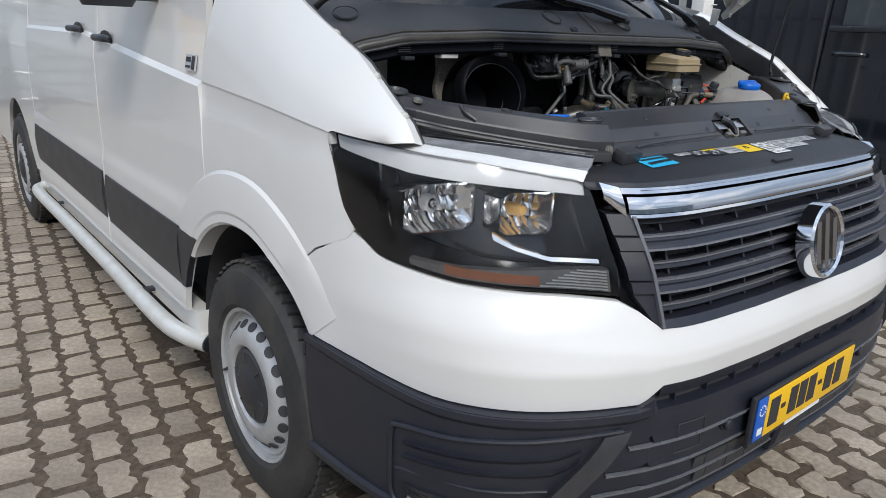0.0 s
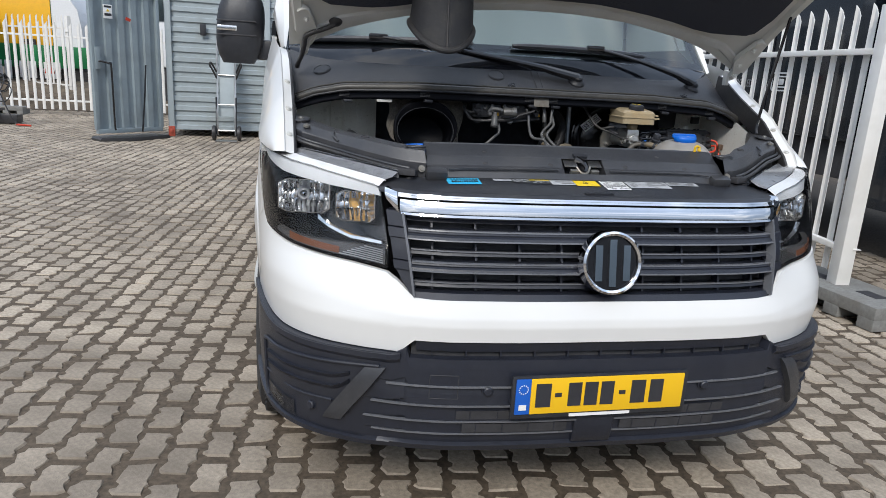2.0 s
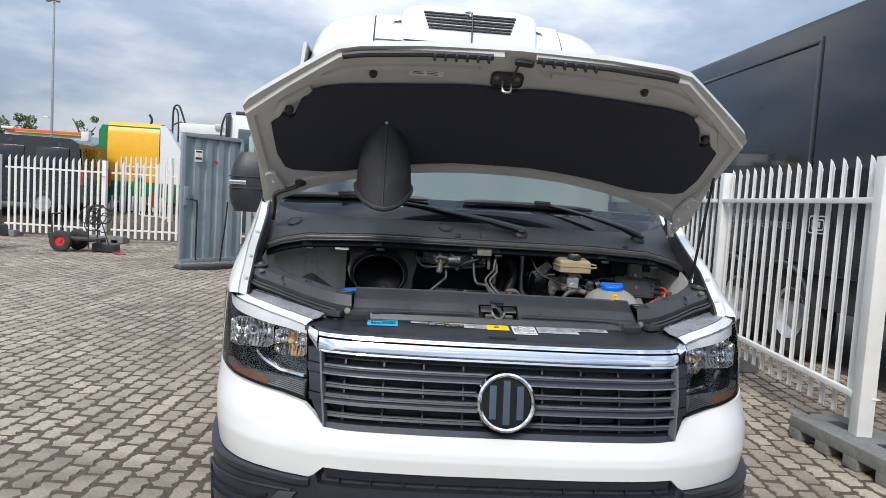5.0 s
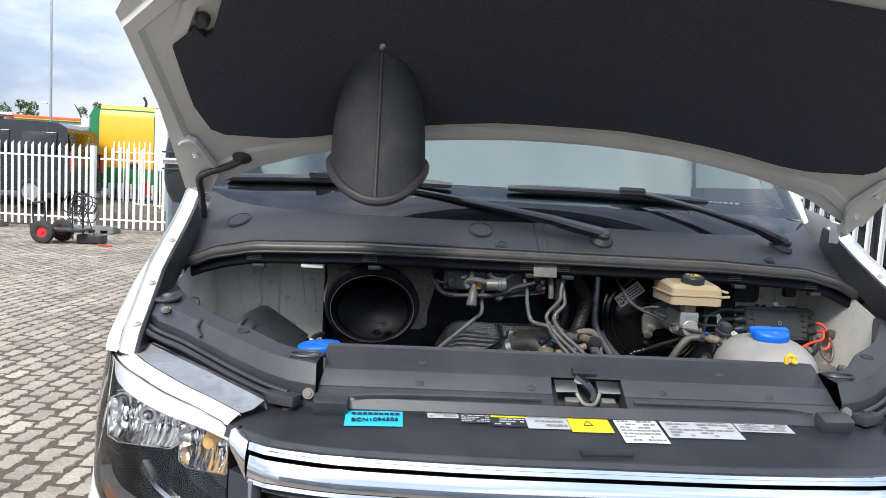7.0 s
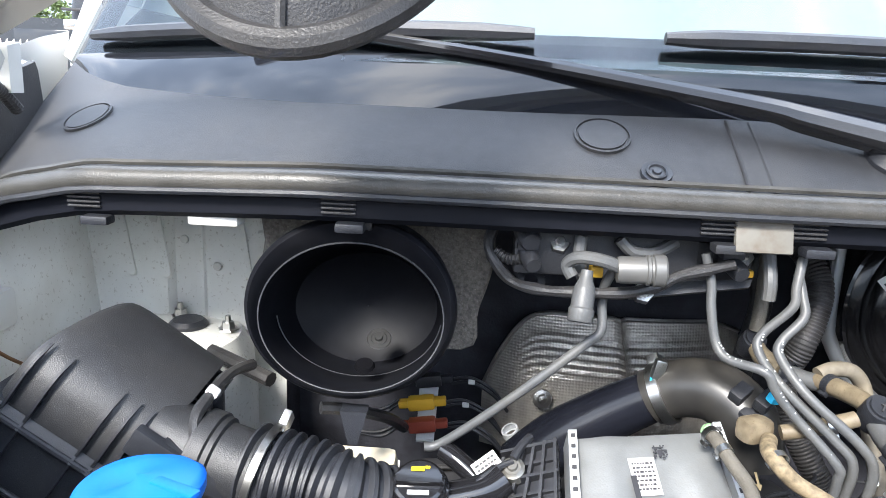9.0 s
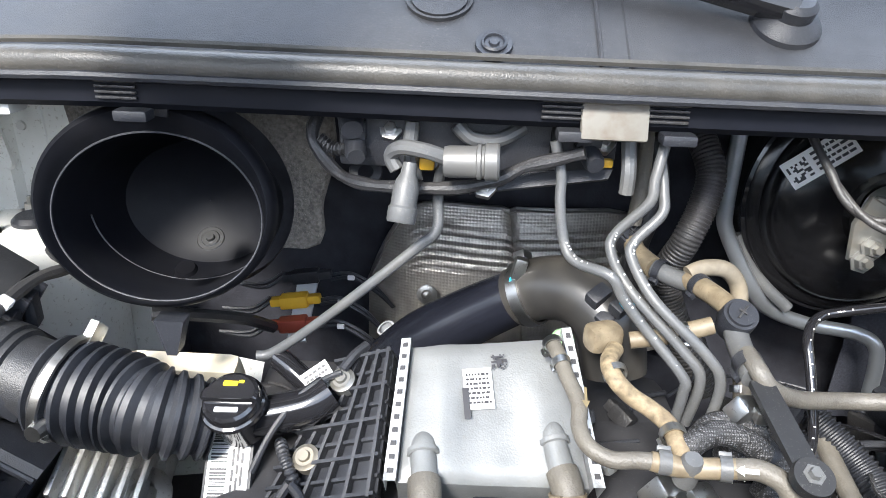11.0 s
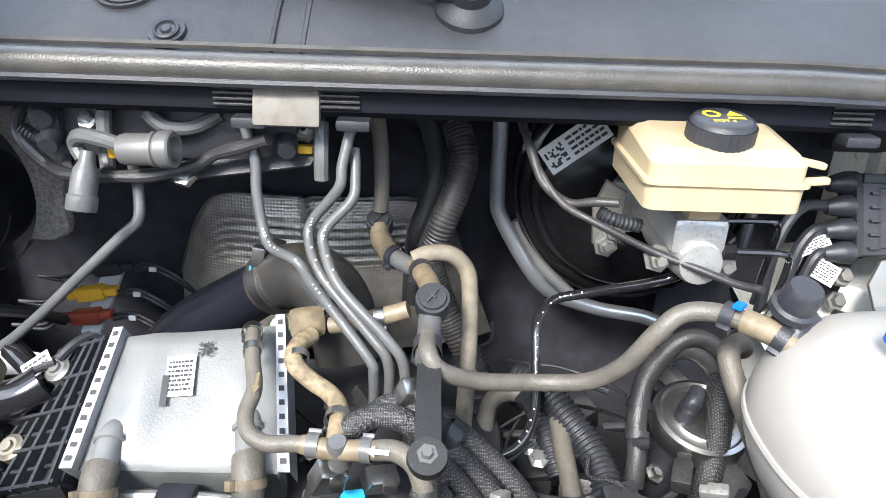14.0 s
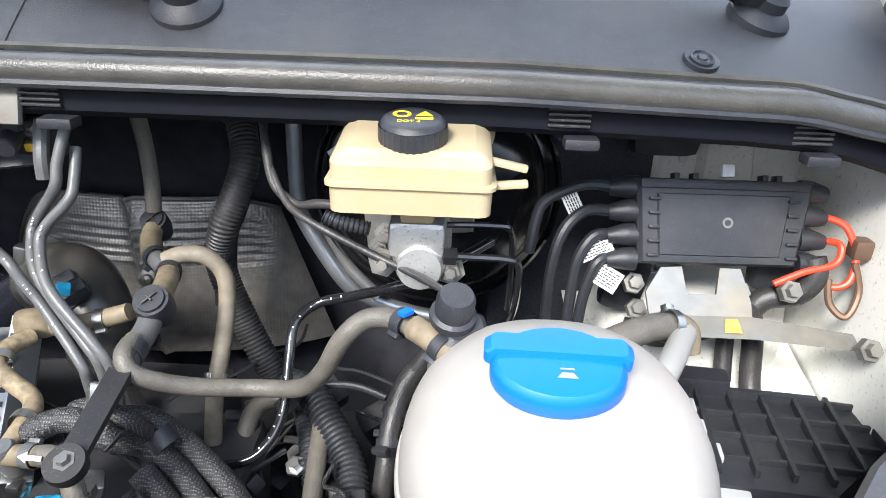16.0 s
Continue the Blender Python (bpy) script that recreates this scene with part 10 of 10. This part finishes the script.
# second small machine further along
k2 = thing("battery_cart", "dark battery cart with black tyres", "trolley", (-8.1, 12.4, 0))
m = Mesh()
m.box((-.35, 0, .36), (.9, .5, .22), None, .03)
m.box((-.25, 0, .62), (.5, .4, .30), None, .03)
part("body", m, BLACK, k2)
for xx in (-.7, .0):
    m = Mesh()
    m.lathe([(.0, -.05), (.12, -.06), (.2, -.05), (.22, -.02), (.22, .02), (.2, .05), (.12, .06), (.0, .05)], frame_to((xx, -.3, .22), (0, 1, 0)), 24)
    part("wheel", m, TYRE, k2)
m = Mesh()
m.tube([(0, -.1, .5), (.05, -.1, .95)], .02, 8)
part("lever", m, BLACK, k2)

# earth bank and kerb behind the fence
m = Mesh()
rows = []
for k in range(30):
    x = -16 + 13.5 * k / 29
    rows.append([(x, 16.4 + .1 * math.sin(k * 1.7), 0), (x, 16.7 + .1 * math.sin(k * 2.3), .32 + .05 * math.sin(k * 1.1)), (x, 17.2, .5 + .05 * math.sin(k * 2.9)), (x, 18.6, .6), (x, 22.0, .6), (x, 30, .6), (x, 34, 0)])
m.grid(rows)
tagged(part("earth_bank", m, BANK), "low brown earth bank behind the fence", "bank", kind="structure")

# black van behind the fence
def far_van(x, y, z0):
    v = thing("parked_van", "black delivery van parked behind the fence", "van", (x, y, z0))
    m = Mesh()
    prof = [(-5.0, .35), (-5.05, .9), (-4.6, 1.15), (-3.7, 1.95), (-3.2, 2.05), (-.35, 2.02), (-.12, 1.9), (-.02, 1.1), (0, .4), (-.1, .32)]
    L = [(a, -.92 + .10 * max(0, (b - 1.1)), b) for a, b in prof]
    R = [(a, .92 - .10 * max(0, (b - 1.1)), b) for a, b in prof]
    n = len(prof)
    m.add(L + R, [tuple(range(n)), tuple(range(2 * n - 1, n - 1, -1))] + [(i, (i + 1) % n, n + (i + 1) % n, n + i) for i in range(n)])
    b = part("body", m, FARBLACK, v, sharp=40)
    for a, w in ((-.75, .8), (-2.1, 1.3)):
        m = Mesh()
        m.box((a, -.885, 1.5), (w, .02, .55), Matrix.Rotation(-.1, 4, "X"), .01)
        part("side_panel", m, DARKPAINT, b)
    m = Mesh()
    m.box((.0, -.3, 1.5), (.02, 1.3, .6), Matrix.Rotation(-.09, 4, "Y"), .01)
    part("rear_window", m, DARKGLASS, b)
    for yy in (-.86, .86):
        m = Mesh()
        m.box((.0, yy, 1.1), (.04, .12, .5), None, .01)
        part("tail_lamp", m, REDP, b)
    for a in (-.92, -4.15):
        for yy in (-.86, .86):
            m = Mesh()
            mt = frame_to((a, yy, .33), (0, 1, 0))
            m.lathe([(.20, -.1), (.28, -.1), (.33, -.06), (.33, .06), (.28, .1), (.2, .1)], mt, 26)
            w = part("wheel", m, TYRE, v)
            m = Mesh()
            m.lathe([(.0, -.07), (.08, -.08), (.18, -.07), (.21, -.1), (.21, .1), (.0, .08)], mt, 22)
            part("rim", m, RIM, w)
    return v


far_van(-8.17, 17.3, .46)

# refuse truck: green, yellow and white body
tr = thing("refuse_truck", "yellow, green and white refuse truck behind the fence", "truck", (-8.49, 18.6, .0))
m = Mesh()
prof = [(-.20, .9), (-.17, 2.90), (-.08, 3.06), (1.45, 3.06), (1.5, 2.9), (1.52, .9)]
n = len(prof)
m.add([(a, 0, b) for a, b in prof] + [(a, 2.3, b) for a, b in prof], [tuple(range(n)), tuple(range(2 * n - 1, n - 1, -1))] + [(i, (i + 1) % n, n + (i + 1) % n, n + i) for i in range(n)])
part("hopper", m, GREENP, tr)
m = Mesh()
m.grid([[(a, -.03 + dy, b) for a in (.08, .6, 1.46)] for b, dy in ((1.48, .0), (2.0, -.02), (2.85, -.02), (3.02, .03), (3.17, .12), (3.18, .6))])
part("yellow_panel", m, YELLOWP, tr, "large yellow panel")
m = Mesh()
m.box((.95, -.06, 1.5), (.26, .02, .22), None, .01)
part("vent", m, INK, tr)
m = Mesh()
m.box((1.05, -.05, 1.20), (2.6, .06, .54), None, .02)
part("green_skirt", m, GREENP, tr)
m = Mesh()
pr = [(1.47, 1.3), (1.47, 3.13), (1.62, 3.12), (1.72, 2.95), (2.06, 2.40), (2.14, 1.9), (2.15, 1.3)]
n = len(pr)
m.add([(a, -.02, b) for a, b in pr] + [(a, 2.2, b) for a, b in pr], [tuple(range(n)), tuple(range(2 * n - 1, n - 1, -1))] + [(i, (i + 1) % n, n + (i + 1) % n, n + i) for i in range(n)])
part("white_flank", m, TRUCKW, tr)
for k in range(14):
    m = Mesh()
    m.box((.15 + .11 * k, -.1, .85), (.05, .02, .42), None, .004)
    part("side_guard_slat", m, TRUCKW, tr)
for a in (.7, 1.9):
    m = Mesh()
    m.lathe([(.0, -.12), (.3, -.14), (.45, -.13), (.5, -.06), (.5, .1)], frame_to((a, .15, .5), (0, 1, 0)), 28)
    part("wheel", m, TYRE, tr)
m = Mesh()
m.tube([(1.70, .3, 2.4), (1.70, .3, 3.45), (1.74, .3, 3.74), (1.86, .3, 3.76), (1.98, .3, 3.45), (2.14, .3, 2.9)], .028, 8)
part("pipework", m, BLACK, tr)
for p in ([(1.74, .3, 3.70), (1.84, .3, 3.52), (1.86, .3, 2.6)], [(1.71, .3, 3.2), (1.90, .3, 3.3), (2.05, .3, 3.2)]):
    m = Mesh()
    m.tube(p, .022, 8)
    part("pipework_brace", m, BLACK, tr)
m = Mesh()
m.tube([(.92, .8, 3.1), (.97, .8, 3.35), (.90, .8, 3.5)], .035, 8)
part("exhaust_stack", m, BLACK, tr)
tr.scale = (1.043, 1, 1)
m = Mesh()
m.prism([(-.09, 0), (.09, 0), (.02, .42), (-.02, .42)], .16, Matrix.Translation((1.45, -.35, .78)) @ Matrix.Rotation(1.5708, 4, "X"))
part("traffic_cone", m, REDP, tr)

# white truck cab further back
cab = thing("lorry_cab", "white lorry cab with black mirrors behind the gate", "lorry", (-4.6, 16.6, .5))
m = Mesh()
m.box((.9, 1.1, 1.75), (1.9, 2.2, 2.3), None, .12)
part("cab_body", m, TRUCKW, cab)
m = Mesh()
m.box((.9, 1.1, .12), (1.7, 2.0, 1.24), None, .05)
part("cab_base", m, DEEP, cab)
m = Mesh()
m.box((.62, -.01, 2.1), (.72, .03, .85), None, .02)
part("cab_window", m, DARKGLASS, cab)
m = Mesh()
m.box((1.15, -.02, 1.9), (.12, .03, .3), None, .01)
part("cab_lamp", m, REDP, cab)
m = Mesh()
m.tube([(.05, .0, 2.92), (-.06, -.08, 2.86), (-.15, -.1, 2.55), (-.18, -.1, 2.0)], .025, 8)
m.box((.0, -.06, 2.58), (.12, .10, .62), None, .03)
part("cab_mirror", m, BLACK, cab)
m = Mesh()
m.box((.9, .6, 2.95), (1.5, 1.0, .1), None, .03)
part("cab_roof", m, BLACK, cab)
m = Mesh()
m.box((-.75, 1.3, 2.50), (1.3, 1.6, .26), None, .03)
part("tool_box", m, TRUCKW, cab, "long white box")
m = Mesh()
m.box((-.35, .46, 2.58), (.22, .06, .14), None, .01)
part("box_latch", m, RIM, cab)

# far trailers
far = thing("far_trailer", "far white and orange trailer behind the parked van", "trailer", (-20.6, 42, 0), "far vehicles")
m = Mesh()
m.box((0, 0, 2.0), (4.9, 2.0, 4.06), None, .1)
body = part("white_side", m, TRUCKW, far)
m = Mesh()
m.box((-.05, -1.05, 4.08), (4.5, .3, .18), None, .04)
part("orange_side", m, mat("orange_paint", (0.75, 0.13, 0.05), 0.5, var=0.1, scale=2), body, "orange top strip")
m = Mesh()
m.box((.2, -1.05, 3.985), (3.9, .28, .07), None, .01)
part("lime_strip", m, mat("lime_paint", (0.45, 0.60, 0.06), 0.5, var=0.1, scale=2), body, "lime green strip")
for x, z, w, h in ((-2.15, 4.18, .7, .16), (2.25, 3.94, .45, .56)):
    m = Mesh()
    m.box((x, -1.1, z), (w, .4, h), None, .05)
    part("end_cap", m, TRUCKW, body)

# green curtain-sided trailer in the yard
trl = thing("curtain_trailer", "dark green curtain-sided trailer parked in the yard", "trailer", (-11.6, 35.5, .0))
m = Mesh()
m.box((0, 0, 2.75), (6.4, 2.4, 2.9), None, .06)
part("curtain", m, mat("green_curtain", (0.02, 0.12, 0.045), 0.5, var=0.15, scale=1.5), trl)
m = Mesh()
m.box((0, 0, 1.1), (6.4, 2.2, .35), None, .04)
part("bed", m, DEEP, trl)
for x in (-1.9, -.7):
    for y in (-1.0, 1.0):
        m = Mesh()
        m.lathe([(.0, -.12), (.3, -.14), (.45, -.13), (.5, -.06), (.5, .1), (.0, .1)], frame_to((x, y, .5), (0, 1, 0)), 24)
        part("wheel", m, TYRE, trl)
m = Mesh()
m.box((2.6, 0, .5), (.16, 1.8, .98), None, .02)
part("support_leg", m, DEEP, trl)

# lamp mast
mast = thing("yard_lamp_mast", "tall grey lamp mast with floodlights", "lamp mast", (-18.97, 38, 0))
m = Mesh()
m.tube([(0, 0, 0), (0, 0, 6), (0, 0, 10.95)], [.085, .065, .05], 10, 3)
part("pole", m, STEEL, mast)
for dx in (-.5, 0, .5):
    m = Mesh()
    m.box((dx * .5, -.1, 10.98 + .05 * (dx == 0)), (.22, .2, .12), Matrix.Rotation(.3, 4, "X"), .02)
    part("floodlight", m, STEEL, mast)
m = Mesh()
m.tube([(0, 0, 4.62), (-.16, -.1, 4.68)], .025, 6)
m.box((-.25, -.12, 4.70), (.24, .14, .08), None, .02)
part("side_lamp", m, TRUCKW, mast)


# trees
def tree(x, y, z, h, r, seed, label):
    rnd = random.Random(seed)
    t = thing("tree", label, "tree", (x, y, z), "far trees")
    m = Mesh()
    m.tube([(0, 0, 0), (.1, 0, h * .35), (-.05, .1, h * .7)], [h * .035, h * .025, h * .012], 8)
    for k in range(5):
        a = rnd.uniform(0, 6.28)
        m.tube([(0.05, 0, h * (.3 + .06 * k)), (r * .4 * math.cos(a), r * .4 * math.sin(a), h * (.5 + .07 * k)), (r * .75 * math.cos(a), r * .75 * math.sin(a), h * (.6 + .07 * k))], [h * .014, h * .009, h * .004], 6)
    part("trunk", m, BARK, t)
    m = Mesh()
    blobs = [(rnd.uniform(-.75, .75) * r, rnd.uniform(-.6, .6) * r, h * rnd.uniform(.38, .92), r * rnd.uniform(.22, .42)) for _ in range(16)]
    for k in range(1500):
        bx, by, bz, br = rnd.choice(blobs)
        d = Vector((rnd.gauss(0, 1), rnd.gauss(0, 1), rnd.gauss(0, .8))).normalized() * br * rnd.uniform(.6, 1.1)
        c = Vector((bx, by, bz)) + d
        u = Vector((rnd.gauss(0, 1), rnd.gauss(0, 1), rnd.gauss(0, 1))).normalized()
        w = u.orthogonal().normalized()
        s = r * rnd.uniform(.05, .11)
        m.add([c - u * s, c - w * s * .6, c + u * s, c + w * s * .6], [(0, 1, 2, 3)])
    part("crown", m, LEAF, t, flat=True)
    return t


for i, (x, y, z, h, r) in enumerate(((-31.9, 56, 0, 6.5, 1.7), (-29.5, 56.5, 0, 6.6, 1.25), (-34.8, 57, 0, 6.7, 2.1), (-24.85, 56, 0, 7.0, 1.15), (-38.5, 58, 0, 7, 2.6), (-43, 60, 0, 7.4, 3), (-23.5, 66, 0, 6.5, 2.5), (-16, 70, 0, 7, 3), (-8, 75, 0, 7.5, 4))):
    tree(x, y, z, h, r, 20 + i, "green broadleaf tree in the distance")

# dark coach body beyond the right-hand fence
coach = thing("dark_box_lorry", "tall glossy dark box lorry behind the fence", "lorry", (4.05, 0, 0))
m = Mesh()
m.box((1.25, 8.5, 2.32), (2.5, 9.6, 2.70), None, .05)
body = part("box_body", m, DARKPAINT, coach)
for y in (4.95, 7.9):
    m = Mesh()
    m.box((-.006, y, 2.3), (.03, .05, 2.3), None, .006)
    part("panel_joint", m, FARBLACK, body)
m = Mesh()
m.box((-.006, 6.4, 3.40), (.03, 2.9, .03), None, .006)
part("door_rail", m, FARBLACK, body)
dull = mat("dull_lettering", (0.20, 0.21, 0.22), 0.5)
place = frame_to((-.004, 6.24, 1.425), (-1, 0, 0), (0, -1, 0)) @ Matrix.Diagonal((.70, 1, 1, 1))
sign_text("TEMPERATURE CONTROLLED", .112, place, dull, body)
m = Mesh()
for w, h in ((.30, .19), (.20, .12)):
    o, i_ = rrect(w, h, .03), rrect(w - .03, h - .03, .02)
    f = frame_to((-.002, 4.72, 1.49), (-1, 0, 0), (0, 1, 0))
    m.grid([[f @ Vector((*a, .004)), f @ Vector((*b, .004))] for a, b in zip(o, i_)], close_u=True)
m.box((-.004, 4.72, 1.49), (.004, .07, .06), None, .001)
part("emblem", m, PAPERG, body)
m = Mesh()
m.tube([(-.003, 6.48 + .085 * math.cos(a), 1.47 + .10 * math.sin(a)) for a in [6.283185 * k / 24 for k in range(25)]], .006, 6, 1)
m.box((-.003, 6.48, 1.47), (.006, .10, .018), None, .001)
part("round_emblem", m, dull, body)
m = Mesh()
m.box((1.25, 8.5, .80), (2.3, 9.4, .35), None, .02)
part("chassis", m, DEEP, coach)
for y in (5.2, 6.35, 10.2):
    m = Mesh()
    mt = frame_to((.2, y, .5), (-1, 0, 0))
    m.lathe([(.28, -.12), (.42, -.14), (.49, -.1), (.50, 0), (.49, .1), (.42, .14), (.30, .13), (.28, .05)], mt, 36)
    w = part("wheel", m, TYRE, coach)
    m = Mesh()
    m.lathe([(.0, .09), (.09, .09), (.11, .05), (.2, .04), (.26, .10), (.285, .13), (.29, .0)], mt, 30)
    part("rim", m, RIM, w)
    m = Mesh()
    m.tube([(-.05, y + .56 * math.cos(a), .5 + .56 * math.sin(a)) for a in [math.pi * k / 14 for k in range(15)]], .02, 6, 2)
    part("mudguard", m, FARBLACK, coach)
# its cab, with side window and handle
m = Mesh()
pr = [(-.6, .45), (-.75, 1.2), (-.35, 1.45), (.35, 2.35), (.8, 2.5), (3.6, 2.52), (3.6, .45)]
n = len(pr)
m.add([(0.0 + .05 * max(0, b - 1.2), a, b) for a, b in pr] + [(2.0 - .05 * max(0, b - 1.2), a, b) for a, b in pr], [tuple(range(n)), tuple(range(2 * n - 1, n - 1, -1))] + [(i, (i + 1) % n, n + (i + 1) % n, n + i) for i in range(n)])
cabm = part("cab", m, DARKPAINT, coach)
m = Mesh()
m.add([(.005, .35, 1.50), (.005, 1.72, 1.50), (.04, 1.72, 2.2), (.035, .75, 2.15)], [(0, 1, 2, 3)])
part("cab_window", m, mat("tinted_pane", (0.05, 0.06, 0.065), 0.06, var=0.05, rvar=0.02), cabm)
m = Mesh()
m.box((-.012, 1.05, 1.475), (.03, 1.5, .045), None, .01)
part("window_trim", m, FARBLACK, cabm)
m = Mesh()
m.tube([(-.0, 1.52, 1.29), (-.04, 1.55, 1.295), (-.045, 1.68, 1.295), (.0, 1.74, 1.29)], .017, 8)
part("door_handle", m, FARBLACK, cabm)
m = Mesh()
m.box((-.004, 1.85, 1.3), (.012, .012, 1.6))
part("door_gap", m, DEEP, cabm)

# unseen hall added far behind the camera and beside, so that gloss has something to show
hall = thing("reflection_hall", "long grey unseen hall added for gloss to reflect", "building", (0, -34, 0), kind="structure")
m = Mesh()
m.box((0, -6, 3.2), (60, 12, 6.4), None, .05)
part("wall", m, CONTGREY, hall)
m = Mesh()
m.box((0, -6, 6.5), (61, 13, .3), None, .05)
part("roof", m, CONCRETE, hall)
for k in range(7):
    m = Mesh()
    m.box((-24 + 8 * k, .02, 2.1), (4.2, .08, 4.2), None, .02)
    part("roller_door", m, BLUEGREY, hall)

# ---- ground and pavers ----
m = Mesh()
N = 24
edge = 900.0
ringr = [0, 12, 30, 80, 250, edge]
rows = [[(r * math.cos(6.283185 * k / N), 5 + r * math.sin(6.283185 * k / N), -.0065) for k in range(N)] for r in ringr[1:]]
m.grid(rows, close_v=True)
m.f.append(tuple(range(N)))
ground = tagged(part("ground", m, SOIL), "block-paved yard with dark soil joints", "ground", kind="structure")
PAVE_TURN = radians(-6.0)
PX, PY = .1275, .2150


def paver_mesh(seed, L=.188, Wd=.1035):
    """A block with toothed long sides and ragged, worn edges."""
    rnd = random.Random(seed)
    n = 9
    L, Wd = L * rnd.uniform(.84, 1.02), Wd * rnd.uniform(.86, 1.04)
    lean = rnd.uniform(-.006, .006)
    out = []
    for side in (1, -1):
        for k in range(n + 1):
            y = side * (-L / 2 + L * k / n)
            nip = .012 * rnd.random() if k in (0, n) else 0.0
            out.append((side * (Wd / 2 - nip) + (.005 if k % 4 < 2 else -.005) + lean * y / L + rnd.uniform(-.0075, .0075), y * (1 - nip * 2) + rnd.uniform(-.006, .006)))
    k = len(out)
    hi = [(x * rnd.uniform(.87, .97), y * rnd.uniform(.93, .98), rnd.uniform(-.0008, .0006)) for x, y in out]
    lo = [(x, y, -.008) for x, y in out]
    base = [(x, y, -.03) for x, y in out]
    return hi + lo + base, [tuple(range(k))] + [(i, (i + 1) % k, k + (i + 1) % k, k + i) for i in range(k)] + [(k + i, k + (i + 1) % k, 2 * k + (i + 1) % k, 2 * k + i) for i in range(k)]


KINDS = [paver_mesh(s) for s in range(26)]
shared = []
for v, f in KINDS:
    d = bpy.data.meshes.new("paver")
    d.from_pydata(v, [], f)
    d.materials.append(PAVER)
    shared.append(d)
near, rest = [], Mesh()
rnd = random.Random(11)
ct, st = math.cos(PAVE_TURN), math.sin(PAVE_TURN)
for i in range(-150, 120):
    for j in range(-40, 95):
        a, b = i * PX, (j + (.5 if i % 2 else 0)) * PY
        x, y = a * ct - b * st, a * st + b * ct + .5
        if not (-9.5 - .25 * max(y, 0) < x < 4.3 and -7.0 < y < 16.3):
            continue
        if abs(x) < .85 and .8 < y < 5.5:
            continue
        if x > 3.2 and y > 8:
            continue
        dz = rnd.gauss(0, .0016) - (.004 if noise.noise(Vector((x * .9, y * .9, 2))) > .25 else 0)
        dz = max(dz, -.0047)
        tw = rnd.gauss(0, .022)
        x, y = x + rnd.gauss(0, .0025), y + rnd.gauss(0, .0035)
        kk = rnd.randrange(26)
        flip = rnd.random() < .5
        d2 = (x + 1.2) ** 2 + (y - .9) ** 2
        if d2 < 2.3 and len(near) < 150 or ((x - 1.6) ** 2 + (y - .7) ** 2 < 1.0 and len(near) < 290):
            near.append((x, y, dz, tw + PAVE_TURN + (math.pi if flip else 0), kk))
        else:
            c, s = math.cos(tw + PAVE_TURN + (math.pi if flip else 0)), math.sin(tw + PAVE_TURN + (math.pi if flip else 0))
            v, f = KINDS[kk]
            if y > 6 or x < -5 or y < -2.6:
                v, f = v[:40], f[:21]
            rest.add([(x + p[0] * c - p[1] * s, y + p[0] * s + p[1] * c, p[2] + dz) for p in v], f)
for x, y, z, a, kk in near:
    o = new("paver", shared[kk])
    o.parent = ground
    o.location, o.rotation_euler = (x, y, z), (0, 0, a)
data = bpy.data.meshes.new("paver_field")
data.from_pydata(rest.v, [], rest.f)
data.materials.append(PAVER)
field = new("paver_field", data)
field.parent = ground
tagged(field, "worn grey-brown concrete block paving", kind="stuff")
